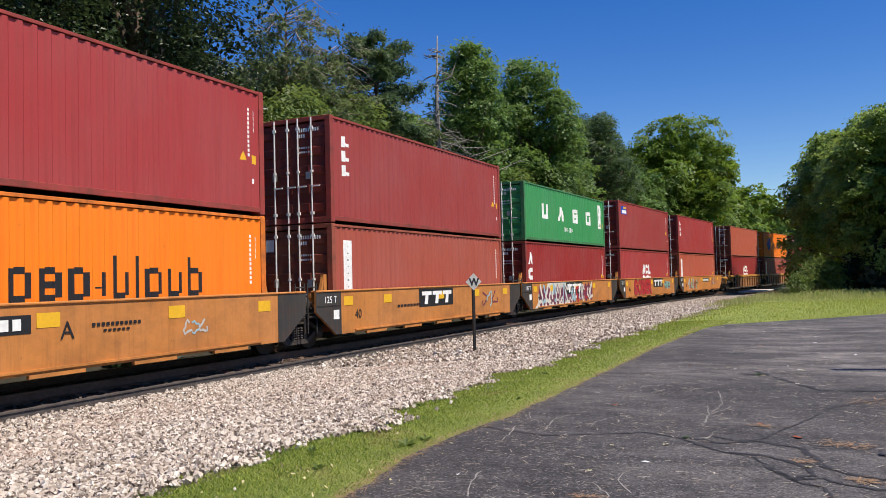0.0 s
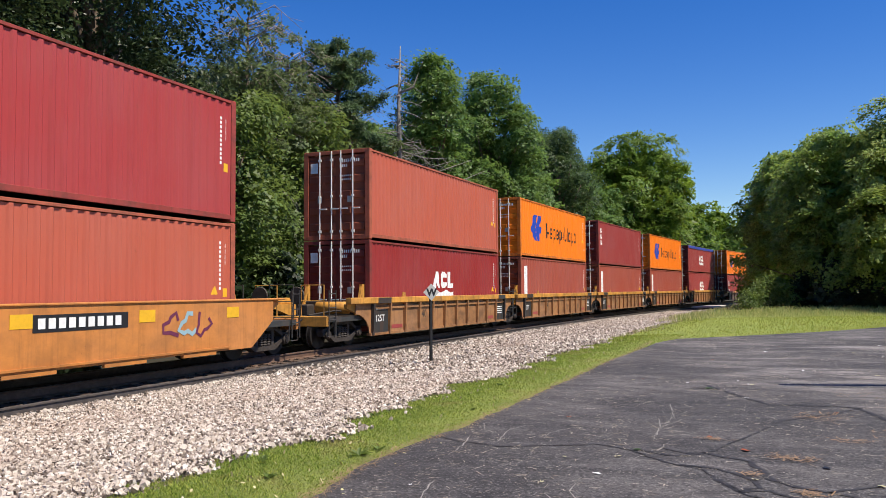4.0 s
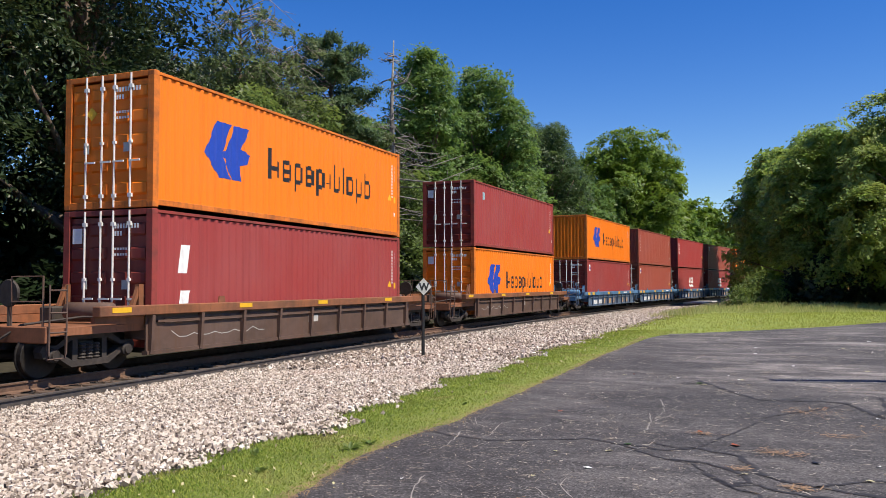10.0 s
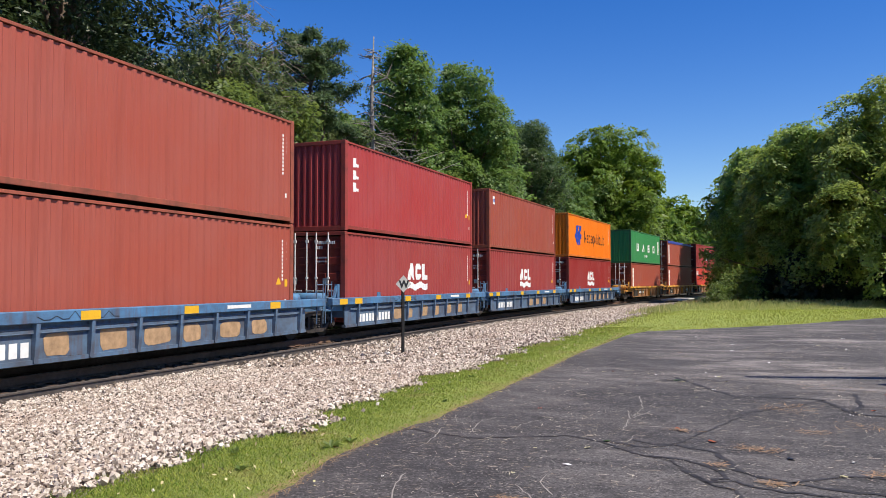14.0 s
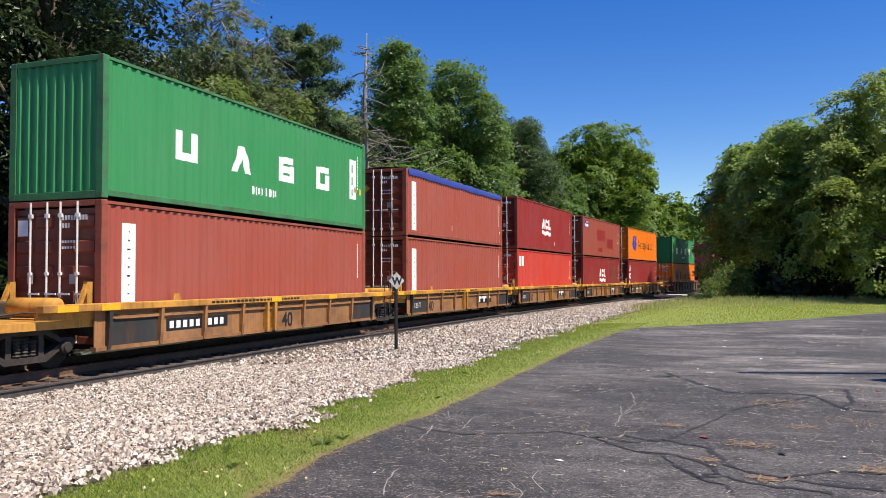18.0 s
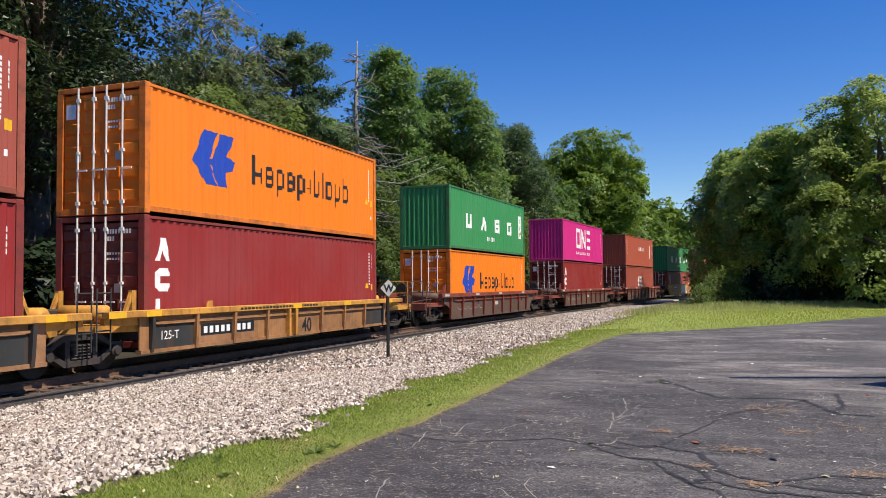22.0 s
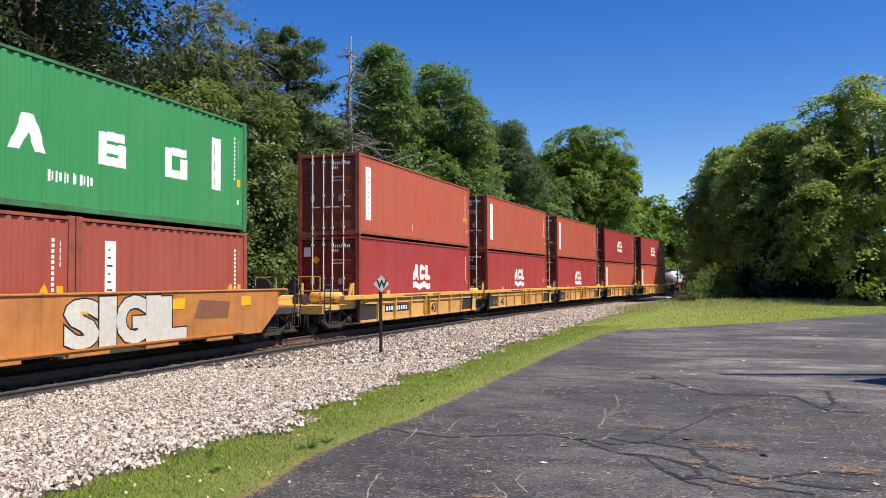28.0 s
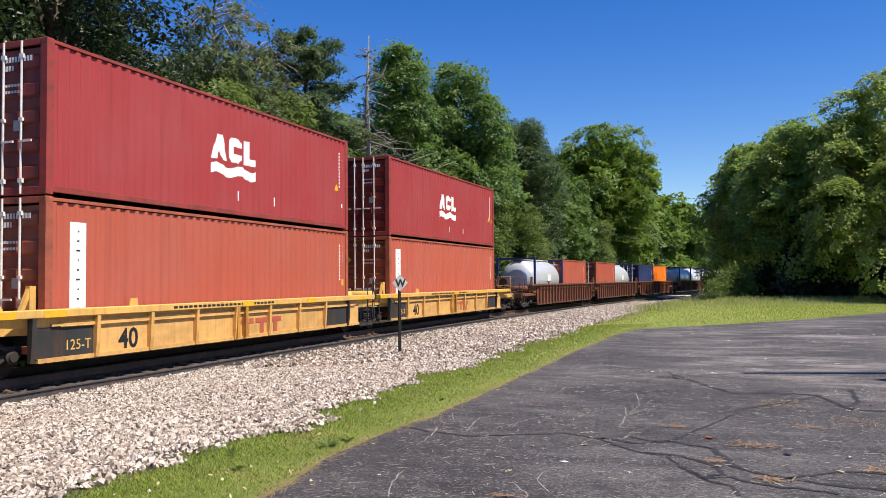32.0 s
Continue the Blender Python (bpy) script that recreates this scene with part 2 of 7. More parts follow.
def leaf_mat(name, c, through_light=0.42, rough=0.5):
    def build(t):
        base = t.mix(t.island(), scaled(c, 0.6), scaled(c, 1.45))
        base = t.mix(t.ramp(t.noise(0.35, 3.0), (0.35, 0.0), (0.7, 0.6)), base, (c[0] * 1.3, c[1] * 1.12, c[2] * 0.8))
        t.bsdf.inputs["Transmission Weight"].default_value = 0.0
        return base
    m = mat(name, build, rough, 0, 0.4)
    tree = m.node_tree
    tr = tree.nodes.new("ShaderNodeBsdfTranslucent")
    add = tree.nodes.new("ShaderNodeMixShader")
    add.inputs[0].default_value = through_light
    out = tree.nodes["Material Output"]
    bsdf = tree.nodes["Principled BSDF"]
    src = bsdf.inputs["Base Color"].links[0].from_socket
    hs = tree.nodes.new("ShaderNodeHueSaturation")
    hs.inputs["Value"].default_value, hs.inputs["Hue"].default_value = 1.9, 0.485
    tree.links.new(src, hs.inputs["Color"])
    tree.links.new(hs.outputs[0], tr.inputs[0])
    tree.links.new(bsdf.outputs[0], add.inputs[1])
    tree.links.new(tr.outputs[0], add.inputs[2])
    tree.links.new(add.outputs[0], out.inputs[0])
    return m


LEAF = {
    "maple": leaf_mat("leaf_maple", (0.110, 0.186, 0.027)),
    "tall": leaf_mat("leaf_tall", (0.092, 0.168, 0.042)),
    "oak": leaf_mat("leaf_oak", (0.035, 0.060, 0.024), 0.30, 0.40),
    # Near-black leaves: the shade inside the wood put into their colour.
    "deep": leaf_mat("leaf_shaded", (0.016, 0.031, 0.012), 0.25),
    "dark": leaf_mat("leaf_dark", (0.054, 0.096, 0.037)),
    "olive": leaf_mat("leaf_olive", (0.180, 0.250, 0.062), 0.42),
    "scrub": leaf_mat("leaf_scrub", (0.100, 0.142, 0.064)),
    "hedge": leaf_mat("leaf_hedge", (0.160, 0.246, 0.060), 0.42),
    "pine": leaf_mat("needle_pine", (0.064, 0.110, 0.050)),
    "young": leaf_mat("leaf_young", (0.105, 0.162, 0.042)),
}


def grass_build(t):
    n = t.noise(1.1, 5.0, 0.6)
    base = t.mix(t.ramp(n, (0.3, 0.0), (0.7, 1.0)), (0.200, 0.270, 0.044), (0.370, 0.410, 0.090))
    base = t.mix(t.ramp(t.noise(0.35, 3.0), (0.55, 0.0), (0.75, 0.6)), base, (0.21, 0.19, 0.06))
    thatch = t.noise(48.0, 7.0, 0.8)
    base = t.mix(t.ramp(thatch, (0.40, 0.75), (0.56, 0.0)), base, (0.045, 0.070, 0.016))
    base = t.mix(t.ramp(t.noise(3.2, 7.0, 0.75, dist=0.6), (0.56, 0.0), (0.70, 0.7)), base, (0.200, 0.150, 0.075))
    t.bump(thatch, 0.9, 0.03)
    return base


M_GRASS = mat("grass_ground", grass_build, 0.9)


def blade_build(t):
    base = t.mix(t.island(), (0.250, 0.340, 0.046), (0.570, 0.580, 0.130))
    dry = t.ramp(t.noise(0.9, 6.0, 0.7), (0.52, 0.0), (0.66, 0.7))
    return t.mix(dry, base, (0.330, 0.260, 0.100))


def verge_build(t):
    base = t.mix(t.island(), (0.150, 0.255, 0.034), (0.530, 0.570, 0.130))
    base = t.mix(t.ramp(t.noise(2.2, 6.0, 0.7), (0.42, 0.0), (0.62, 0.55)), base, (0.170, 0.270, 0.046))
    dry = t.ramp(t.noise(1.1, 6.0, 0.7, dist=0.5), (0.52, 0.0), (0.66, 0.75))
    return t.mix(dry, base, (0.400, 0.330, 0.140))


def blade_mat(name, build):
    """Thin blades that let half of the light through."""
    m = mat(name, build, 0.6, 0, 0.2)
    tree = m.node_tree
    bsdf = tree.nodes["Principled BSDF"]
    tr, both = tree.nodes.new("ShaderNodeBsdfTranslucent"), tree.nodes.new("ShaderNodeMixShader")
    both.inputs[0].default_value = 0.5
    tree.links.new(bsdf.inputs["Base Color"].links[0].from_socket, tr.inputs[0])
    tree.links.new(bsdf.outputs[0], both.inputs[1])
    tree.links.new(tr.outputs[0], both.inputs[2])
    tree.links.new(both.outputs[0], tree.nodes["Material Output"].inputs[0])
    return m


M_VERGE = blade_mat("verge_grass_blade", verge_build)
M_BLADE = blade_mat("grass_blade", blade_build)


def tall_build(t):
    return t.mix(t.island(), (0.260, 0.340, 0.095), (0.680, 0.640, 0.290))


M_TALL = blade_mat("tall_grass_blade", tall_build)


def asphalt_build(t):
    grain = t.math('ADD', t.math('MULTIPLY', t.noise(90.0, 3.0, 0.8), 0.5), t.math('MULTIPLY', t.noise(22.0, 6.0, 0.85), 0.5))
    fine = t.ramp(grain, (0.42, 0.0), (0.60, 1.0))
    base = t.mix(fine, (0.007, 0.007, 0.008), (0.145, 0.138, 0.141))
    patch = t.ramp(t.noise(2.6, 8.0, 0.72, (0.8, 1.4, 1.0), 0.5), (0.41, 0.0), (0.60, 1.0))
    base = t.mix(patch, t.mix(0.72, base, (0.018, 0.0175, 0.019)), base)
    wear = t.ramp(t.noise(0.42, 7.0, 0.62, (0.55, 1.2, 1.0), 0.6), (0.42, 0.08), (0.60, 1.0))
    blot = t.ramp(t.noise(1.7, 6.0, 0.65, (0.6, 1.2, 1.0), 0.8), (0.40, 0.25), (0.60, 1.0))
    wear = t.math('MULTIPLY', wear, blot)
    split = t.tree.nodes.new("ShaderNodeSeparateXYZ")
    t.tree.links.new(t.coord, split.inputs[0])
    driven = t.math('ADD', t.math('MULTIPLY', split.outputs[0], 0.10), t.math('MULTIPLY', split.outputs[1], 0.045))
    wear = t.math('MULTIPLY', wear, t.ramp(driven, (0.05, 0.12), (0.80, 1.0)))
    base = t.mix(wear, base, t.mix(fine, (0.135, 0.123, 0.120), (0.400, 0.368, 0.352)))
    stain = t.ramp(t.noise(0.75, 7.0, 0.62, (0.30, 1.1, 1.0), 0.9), (0.47, 0.0), (0.60, 0.70))
    base = t.mix(stain, base, t.mix(fine, (0.010, 0.010, 0.012), (0.075, 0.071, 0.073)))
    chip = t.tree.nodes.new("ShaderNodeSeparateColor")
    t.tree.links.new(t.voronoi(75.0, 'F1', out="Color"), chip.inputs[0])
    base = t.mix(t.ramp(chip.outputs[0], (0.90, 0.0), (0.95, 0.6)), base, (0.28, 0.26, 0.25))
    base = t.mix(t.ramp(chip.outputs[1], (0.84, 0.0), (0.92, 0.65)), base, (0.008, 0.008, 0.009))
    dirt = t.ramp(t.noise(1.3, 9.0, 0.75, (1.0, 2.2, 1.0)), (0.62, 0.0), (0.72, 0.4))
    base = t.mix(dirt, base, (0.22, 0.165, 0.115))
    dash = t.ramp(t.noise(16.0, 3.0, 0.6, (0.7, 3.2, 1.0)), (0.66, 0.0), (0.70, 0.6))
    base = t.mix(dash, base, (0.42, 0.39, 0.34))
    t.bump(grain, 0.5, 0.008)
    return base


M_ASPHALT = mat("asphalt", asphalt_build, 0.85, 0, 0.3)
M_SEALANT = plain("crack_sealant", (0.034, 0.032, 0.033), 0.7, 0, 0.55, 14.0, 0.2)


def stone_build(t):
    base = t.ramp(t.island(), (0.0, (0.075, 0.060, 0.050)), (0.14, (0.22, 0.18, 0.145)), (0.34, (0.41, 0.345, 0.285)), (0.68, (0.58, 0.505, 0.43)), (1.0, (0.72, 0.66, 0.585)))
    base = t.mix(t.ramp(t.noise(18.0, 4.0), (0.4, 0.0), (0.7, 0.28)), base, (0.36, 0.28, 0.21))
    base = t.mix(t.ramp(t.noise(0.5, 3.0), (0.45, 0.0), (0.7, 0.40)), base, (0.38, 0.28, 0.22))
    base = t.mix(t.ramp(t.noise(1.5, 5.0, 0.7), (0.56, 0.0), (0.70, 0.65)), base, (0.17, 0.125, 0.095))
    t.bump(t.noise(60.0, 4.0), 0.4, 0.01)
    return base


# Rust-brown stones, darkened: the shade under the train put into their colour.
def shaded_stone_build(t):
    base = t.mix(t.island(), (0.022, 0.017, 0.014), (0.130, 0.090, 0.066))
    t.bump(t.noise(60.0, 4.0), 0.4, 0.01)
    return base


M_SHADED_STONE = mat("shaded_ballast", shaded_stone_build, 0.8)
M_STONE = mat("ballast_stone", stone_build, 0.85, 0, 0.25)


def bed_build(t):
    v = t.voronoi(17.0, 'F1', out="Color")
    sep = t.tree.nodes.new("ShaderNodeSeparateColor")
    t.tree.links.new(v, sep.inputs[0])
    base = t.mix(sep.outputs[0], (0.075, 0.058, 0.045), (0.30, 0.25, 0.20))
    base = t.mix(t.ramp(t.voronoi(17.0, 'DISTANCE_TO_EDGE'), (0.0, 1.0), (0.12, 0.0)), base, (0.05, 0.043, 0.038))
    base = t.mix(t.ramp(t.noise(0.5, 3.0), (0.45, 0.0), (0.7, 0.5)), base, (0.30, 0.22, 0.17))
    t.bump(t.voronoi(17.0), 1.0, 0.05)
    return base


M_BED = mat("ballast_bed", bed_build, 0.9)
# Dark brown that holds the shade under the train.
M_SHADED_BED = plain("shaded_bed", (0.040, 0.030, 0.024), 0.9, 0, 0.4, 9.0, 0.8)
M_DIRT = plain("dirt", (0.17, 0.115, 0.075), 0.95, 0, 0.35, 6.0, 0.6)
# Near-black brown: shade under the wood and train put into the floor's colour.
M_SHADED_FLOOR = plain("shaded_forest_floor", (0.034, 0.029, 0.018), 0.95, 0, 0.4, 3.0, 0.6)
M_RUST_LEAF = plain("fallen_leaf_rust", (0.30, 0.075, 0.03), 0.7)
M_PALE_LEAF = plain("fallen_leaf_pale", (0.45, 0.42, 0.25), 0.7)
M_GRAFFITI = [plain("spray_" + n, c, 0.5, 0, 0.15) for n, c in (
    ("red", (0.40, 0.02, 0.03)), ("white", (0.62, 0.59, 0.51)), ("teal", (0.18, 0.40, 0.32)),
    ("plum", (0.15, 0.03, 0.07)), ("silver", (0.48, 0.46, 0.42)), ("sky", (0.30, 0.45, 0.50)), ("faded", (0.25, 0.10, 0.055)))]

# ---- mesh tools ----
class Shape:
    """Collects polygons for one mesh."""
    def __init__(self):
        self.v, self.f = [], []

    def add(self, verts, faces):
        n = len(self.v)
        self.v += [tuple(p) for p in verts]
        self.f += [tuple(n + i for i in f) for f in faces]
        return self

    def box(self, x0, y0, z0, x1, y1, z1, b=0.0):
        """A box; b: bevel of all upright and level edges as chamfers."""
        if b <= 0:
            v = [(x, y, z) for x in (x0, x1) for y in (y0, y1) for z in (z0, z1)]
            return self.add(v, [(0, 1, 3, 2), (4, 6, 7, 5), (0, 4, 5, 1), (2, 3, 7, 6), (0, 2, 6, 4), (1, 5, 7, 3)])
        rings = []
        for z, k in ((z0, b), (z0 + b, 0), (z1 - b, 0), (z1, b)):
            a0, a1, c0, c1 = x0 + k, x1 - k, y0 + k, y1 - k
            rings.append([(a0 + b, c0, z), (a1 - b, c0, z), (a1, c0 + b, z), (a1, c1 - b, z), (a1 - b, c1, z), (a0 + b, c1, z), (a0, c1 - b, z), (a0, c0 + b, z)])
        v = [p for r in rings for p in r]
        f = [tuple(range(7, -1, -1)), tuple(range(24, 32))]
        for r in range(3):
            f += [(r * 8 + i, r * 8 + (i + 1) % 8, r * 8 + 8 + (i + 1) % 8, r * 8 + 8 + i) for i in range(8)]
        return self.add(v, f)

    def prism(self, poly, a, b, axis="x"):
        """A polygon swept from a to b along an axis. poly: (y, z) for x, (x, z) for y, (x, y) for z."""
        put = {"x": lambda p, q: (q, p[0], p[1]), "y": lambda p, q: (p[0], q, p[1]), "z": lambda p, q: (p[0], p[1], q)}[axis]
        n = len(poly)
        v = [put(p, a) for p in poly] + [put(p, b) for p in poly]
        f = [tuple(range(n - 1, -1, -1)), tuple(range(n, 2 * n))] + [(i, (i + 1) % n, n + (i + 1) % n, n + i) for i in range(n)]
        return self.add(v, f)

    def tube(self, path, r, n=8, cap=True):
        """A round bar along points; r: one radius or one for each point."""
        path = [Vector(p) for p in path]
        rr = r if isinstance(r, (list, tuple)) else [r] * len(path)
        v, f = [], []
        for i, p in enumerate(path):
            d = (path[min(i + 1, len(path) - 1)] - path[max(i - 1, 0)]).normalized()
            side = d.cross(Vector((0, 0, 1)) if abs(d.z) < 0.9 else Vector((1, 0, 0))).normalized()
            up = side.cross(d)
            v += [p + (side * math.cos(2 * math.pi * j / n) + up * math.sin(2 * math.pi * j / n)) * rr[i] for j in range(n)]
            if i:
                f += [((i - 1) * n + j, (i - 1) * n + (j + 1) % n, i * n + (j + 1) % n, i * n + j) for j in range(n)]
        if cap:
            f += [tuple(range(n - 1, -1, -1)), tuple(range((len(path) - 1) * n, len(path) * n))]
        return self.add(v, f)

    def lathe(self, profile, center, axis="x", n=20):
        """(offset along the axis, radius) pairs turned about an axis through center."""
        v, f = [], []
        for i, (h, r) in enumerate(profile):
            for j in range(n):
                c, s = math.cos(2 * math.pi * j / n) * r, math.sin(2 * math.pi * j / n) * r
                v.append({"x": (center[0] + h, center[1] + c, center[2] + s), "y": (center[0] + c, center[1] + h, center[2] + s),
                          "z": (center[0] + c, center[1] + s, center[2] + h)}[axis])
            if i:
                f += [((i - 1) * n + j, (i - 1) * n + (j + 1) % n, i * n + (j + 1) % n, i * n + j) for j in range(n)]
        f += [tuple(range(n - 1, -1, -1)), tuple(range((len(profile) - 1) * n, len(profile) * n))]
        return self.add(v, f)

    def mesh(self, name, smooth=False):
        me = bpy.data.meshes.new(name)
        me.from_pydata(self.v, [], self.f)
        bm = bmesh.new()
        bm.from_mesh(me)
        bmesh.ops.recalc_face_normals(bm, faces=bm.faces)
        bm.to_mesh(me)
        bm.free()
        if smooth:
            me.polygons.foreach_set("use_smooth", [True] * len(me.polygons))
        return me


MESHES = {}


def part(name, shape, material, parent=None, label="", key=None, smooth=False):
    """Links a Shape or a mesh as one object under a thing or a part. key: alike pieces share the mesh."""
    full = (key, material.name) if key else None
    me = MESHES.get(full) if full else None
    if me is None:
        me = shape() if callable(shape) else shape
        if isinstance(me, Shape):
            me = me.mesh(name, smooth)
        me.materials.clear()
        me.materials.append(material)
        if full:
            MESHES[full] = me
    ob = new(name, me)
    ob.parent = parent
    return tagged(ob, label)


def thing(name, label, category, group="", kind=""):
    return tagged(new(name), label, category, group, kind)


def bulk(name, verts, faces, material, smooth=False):
    """One mesh from arrays: verts (n, 3), faces (m, 3 or 4)."""
    verts, faces = np.asarray(verts, np.float32), np.asarray(faces, np.int32)
    me = bpy.data.meshes.new(name)
    me.vertices.add(len(verts))
    me.vertices.foreach_set("co", verts.ravel())
    k = faces.shape[1]
    me.loops.add(faces.size)
    me.loops.foreach_set("vertex_index", faces.ravel())
    me.polygons.add(len(faces))
    me.polygons.foreach_set("loop_start", np.arange(0, faces.size, k, dtype=np.int32))
    me.polygons.foreach_set("use_smooth", np.full(len(faces), smooth, bool))
    me.update(calc_edges=True)
    me.materials.append(material)
    return me


TEXT = {}


def text_mesh(body, size, bold=0.0):
    """Letters as a thin raised mesh, standing in the y-z plane and facing +x, read along +y."""
    if (body, size, bold) not in TEXT:
        cu = bpy.data.curves.new("letters", 'FONT')
        cu.body, cu.size, cu.extrude, cu.offset = body, size, 0.002, bold
        cu.resolution_u = 3
        ob = bpy.data.objects.new("letters", cu)
        scene.collection.objects.link(ob)
        me = bpy.data.meshes.new_from_object(ob.evaluated_get(bpy.context.evaluated_depsgraph_get()))
        bpy.data.objects.remove(ob)
        me.transform(Matrix(((0, 0, 1, 0), (1, 0, 0, 0), (0, 1, 0, 0), (0, 0, 0, 1))))
        TEXT[(body, size, bold)] = me
    return TEXT[(body, size, bold)].copy()


# ---- the line of the track ----
BEND, TRACK_X = 0.001817, -12.745      # curvature to the right; offset of the centre line beside the eye
S0, S1 = -40.0, 150.0                  # the bend lies between these; straight outside
RAIL_Z, SPEED = -0.15, 14.96


def track(s):
    """Place and heading (radians to the right of +Y) of the centre line at arc length s."""
    c = min(max(s, S0), S1)
    th = c * BEND
    x, y = TRACK_X + (1 - math.cos(th)) / BEND, math.sin(th) / BEND
    return x + (s - c) * math.sin(th), y + (s - c) * math.cos(th), th


def beside(s, lat, z):
    x, y, th = track(s)
    return (x + lat * math.cos(th), y - lat * math.sin(th), z)


def track_pose(s, z=RAIL_Z):
    x, y, th = track(s)
    return pose(x, y, z, 0, 0, -math.degrees(th))


def ground_z(lat):
    """Height of the earth at a distance to the right of the track."""
    pts = ((-60, 2.0), (-22, 0.7), (-9, -0.35), (-4.2, -0.95), (-2.4, -0.80), (2.2, -0.80), (7.6, -0.30), (8.1, -0.10), (9.6, -0.035), (14, -0.05), (60, -0.05))
    return float(np.interp(lat, [p[0] for p in pts], [p[1] for p in pts]))


# ---- ground, pavement, track ----
def build_ground():
    lats = [-2500, -600, -200, -60, -40, -22, -15, -9, -6, -4.2, -3.2, -2.4, 0, 2.2, 4, 6, 7.6, 8.1, 9.6, 14, 25, 60, 150, 400, 1200]
    ss = [-2500, -900, -300, -120, -60] + [x for x in range(-40, 152, 4)] + [170, 220, 320, 600, 1200, 2500]
    v = [beside(s, la, ground_z(la)) for s in ss for la in lats]
    n = len(lats)
    f = [(i * n + j, i * n + j + 1, (i + 1) * n + j + 1, (i + 1) * n + j) for i in range(len(ss) - 1) for j in range(n - 1)]
    ob = new("ground", bulk("ground", v, f, M_GRASS, True))
    ob.data.materials.append(M_SHADED_FLOOR)
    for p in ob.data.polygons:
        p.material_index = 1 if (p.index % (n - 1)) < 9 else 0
    tagged(ob, "mown grass verge and woodland floor beside the railway", "ground", kind="structure")


PAVE = [(-3.02, -40), (-3.05, 5.2), (-3.19, 6.4), (-3.17, 7.6), (-3.0, 8.7), (-2.94, 11.0), (-2.82, 14.3), (-2.74, 18.0), (-2.56, 20.7), (-2.32, 24.4), (-1.9, 25.9),
        (-0.9, 27.1), (0.9, 29.2), (2.9, 31.8), (7.5, 39.5), (12.5, 47.0), (30, 60), (60, 60), (60, -40)]


def build_pavement():
    rng = random.Random(3)
    edge = []
    for (x0, y0), (x1, y1) in zip(PAVE, PAVE[1:] + PAVE[:1]):
        n = max(1, min(60, int(math.hypot(x1 - x0, y1 - y0) / 0.18)))
        near = y0 > -1 and x0 < 14 and x1 < 14
        for i in range(n if near else 1):
            k = i / n
            w = 0.016 if near else 0
            edge.append((x0 + (x1 - x0) * k + rng.gauss(0, w), y0 + (y1 - y0) * k + rng.gauss(0, w)))
    n = len(edge)
    low = [(x, y, -0.12) for x, y in edge]
    top = [(x, y, -0.004) for x, y in edge]
    sh = Shape().add(low + top, [tuple(range(n, 2 * n))] + [(i, (i + 1) % n, n + (i + 1) % n, n + i) for i in range(n)])
    ob = part("pavement", sh, M_ASPHALT)
    tagged(ob, "worn dark asphalt parking area with sealed cracks", "pavement", kind="structure")


def build_bed():
    """The stone bed of the track and its broad shoulder."""
    lats = [-4.4, -3.0, -2.0, -1.5, -0.9, 0, 0.9, 1.30, 1.62, 2.6, 4.0, 5.5, 7.0, 8.0, 8.35]
    zs = [-0.95, -0.62, -0.40, -0.37, -0.36, -0.36, -0.36, -0.39, -0.47, -0.50, -0.42, -0.30, -0.17, -0.105, -0.22]
    ss = np.arange(-70, 190, 0.5)
    rng = np.random.RandomState(5)
    v, n = [], len(lats)
    for s in ss:
        for la, z in zip(lats, zs):
            w, drop = (0, 0) if abs(la) < 2 else (0.006, 0.022)
            edge = rng.normal(0, 0.04) + 0.12 * math.sin(s * 1.3) * math.sin(s * 0.47) if la > 7.5 else 0
            v.append(beside(s, la + edge, z - drop + rng.normal(0, w)))
    f = [(i * n + j, i * n + j + 1, (i + 1) * n + j + 1, (i + 1) * n + j) for i in range(len(ss) - 1) for j in range(n - 1)]
    me = bulk("ballast_bed", v, f, M_BED, True)
    me.materials.append(M_SHADED_BED)
    # The strip under the train takes the bed colour with its shade painted in.
    for p in me.polygons:
        p.material_index = 1 if p.index % (n - 1) < 8 else 0
    tagged(new("ballast_bed", me), "pale grey crushed limestone track bed", "ballast", kind="structure")


def bed_z(lat):
    return np.interp(lat, [-4.4, -3.0, -2.0, -1.5, 0.9, 1.30, 1.62, 2.6, 4.0, 5.5, 7.0, 8.15, 9.7], [-0.95, -0.62, -0.40, -0.37, -0.36, -0.39, -0.47, -0.50, -0.42, -0.30, -0.17, -0.085, -0.04])


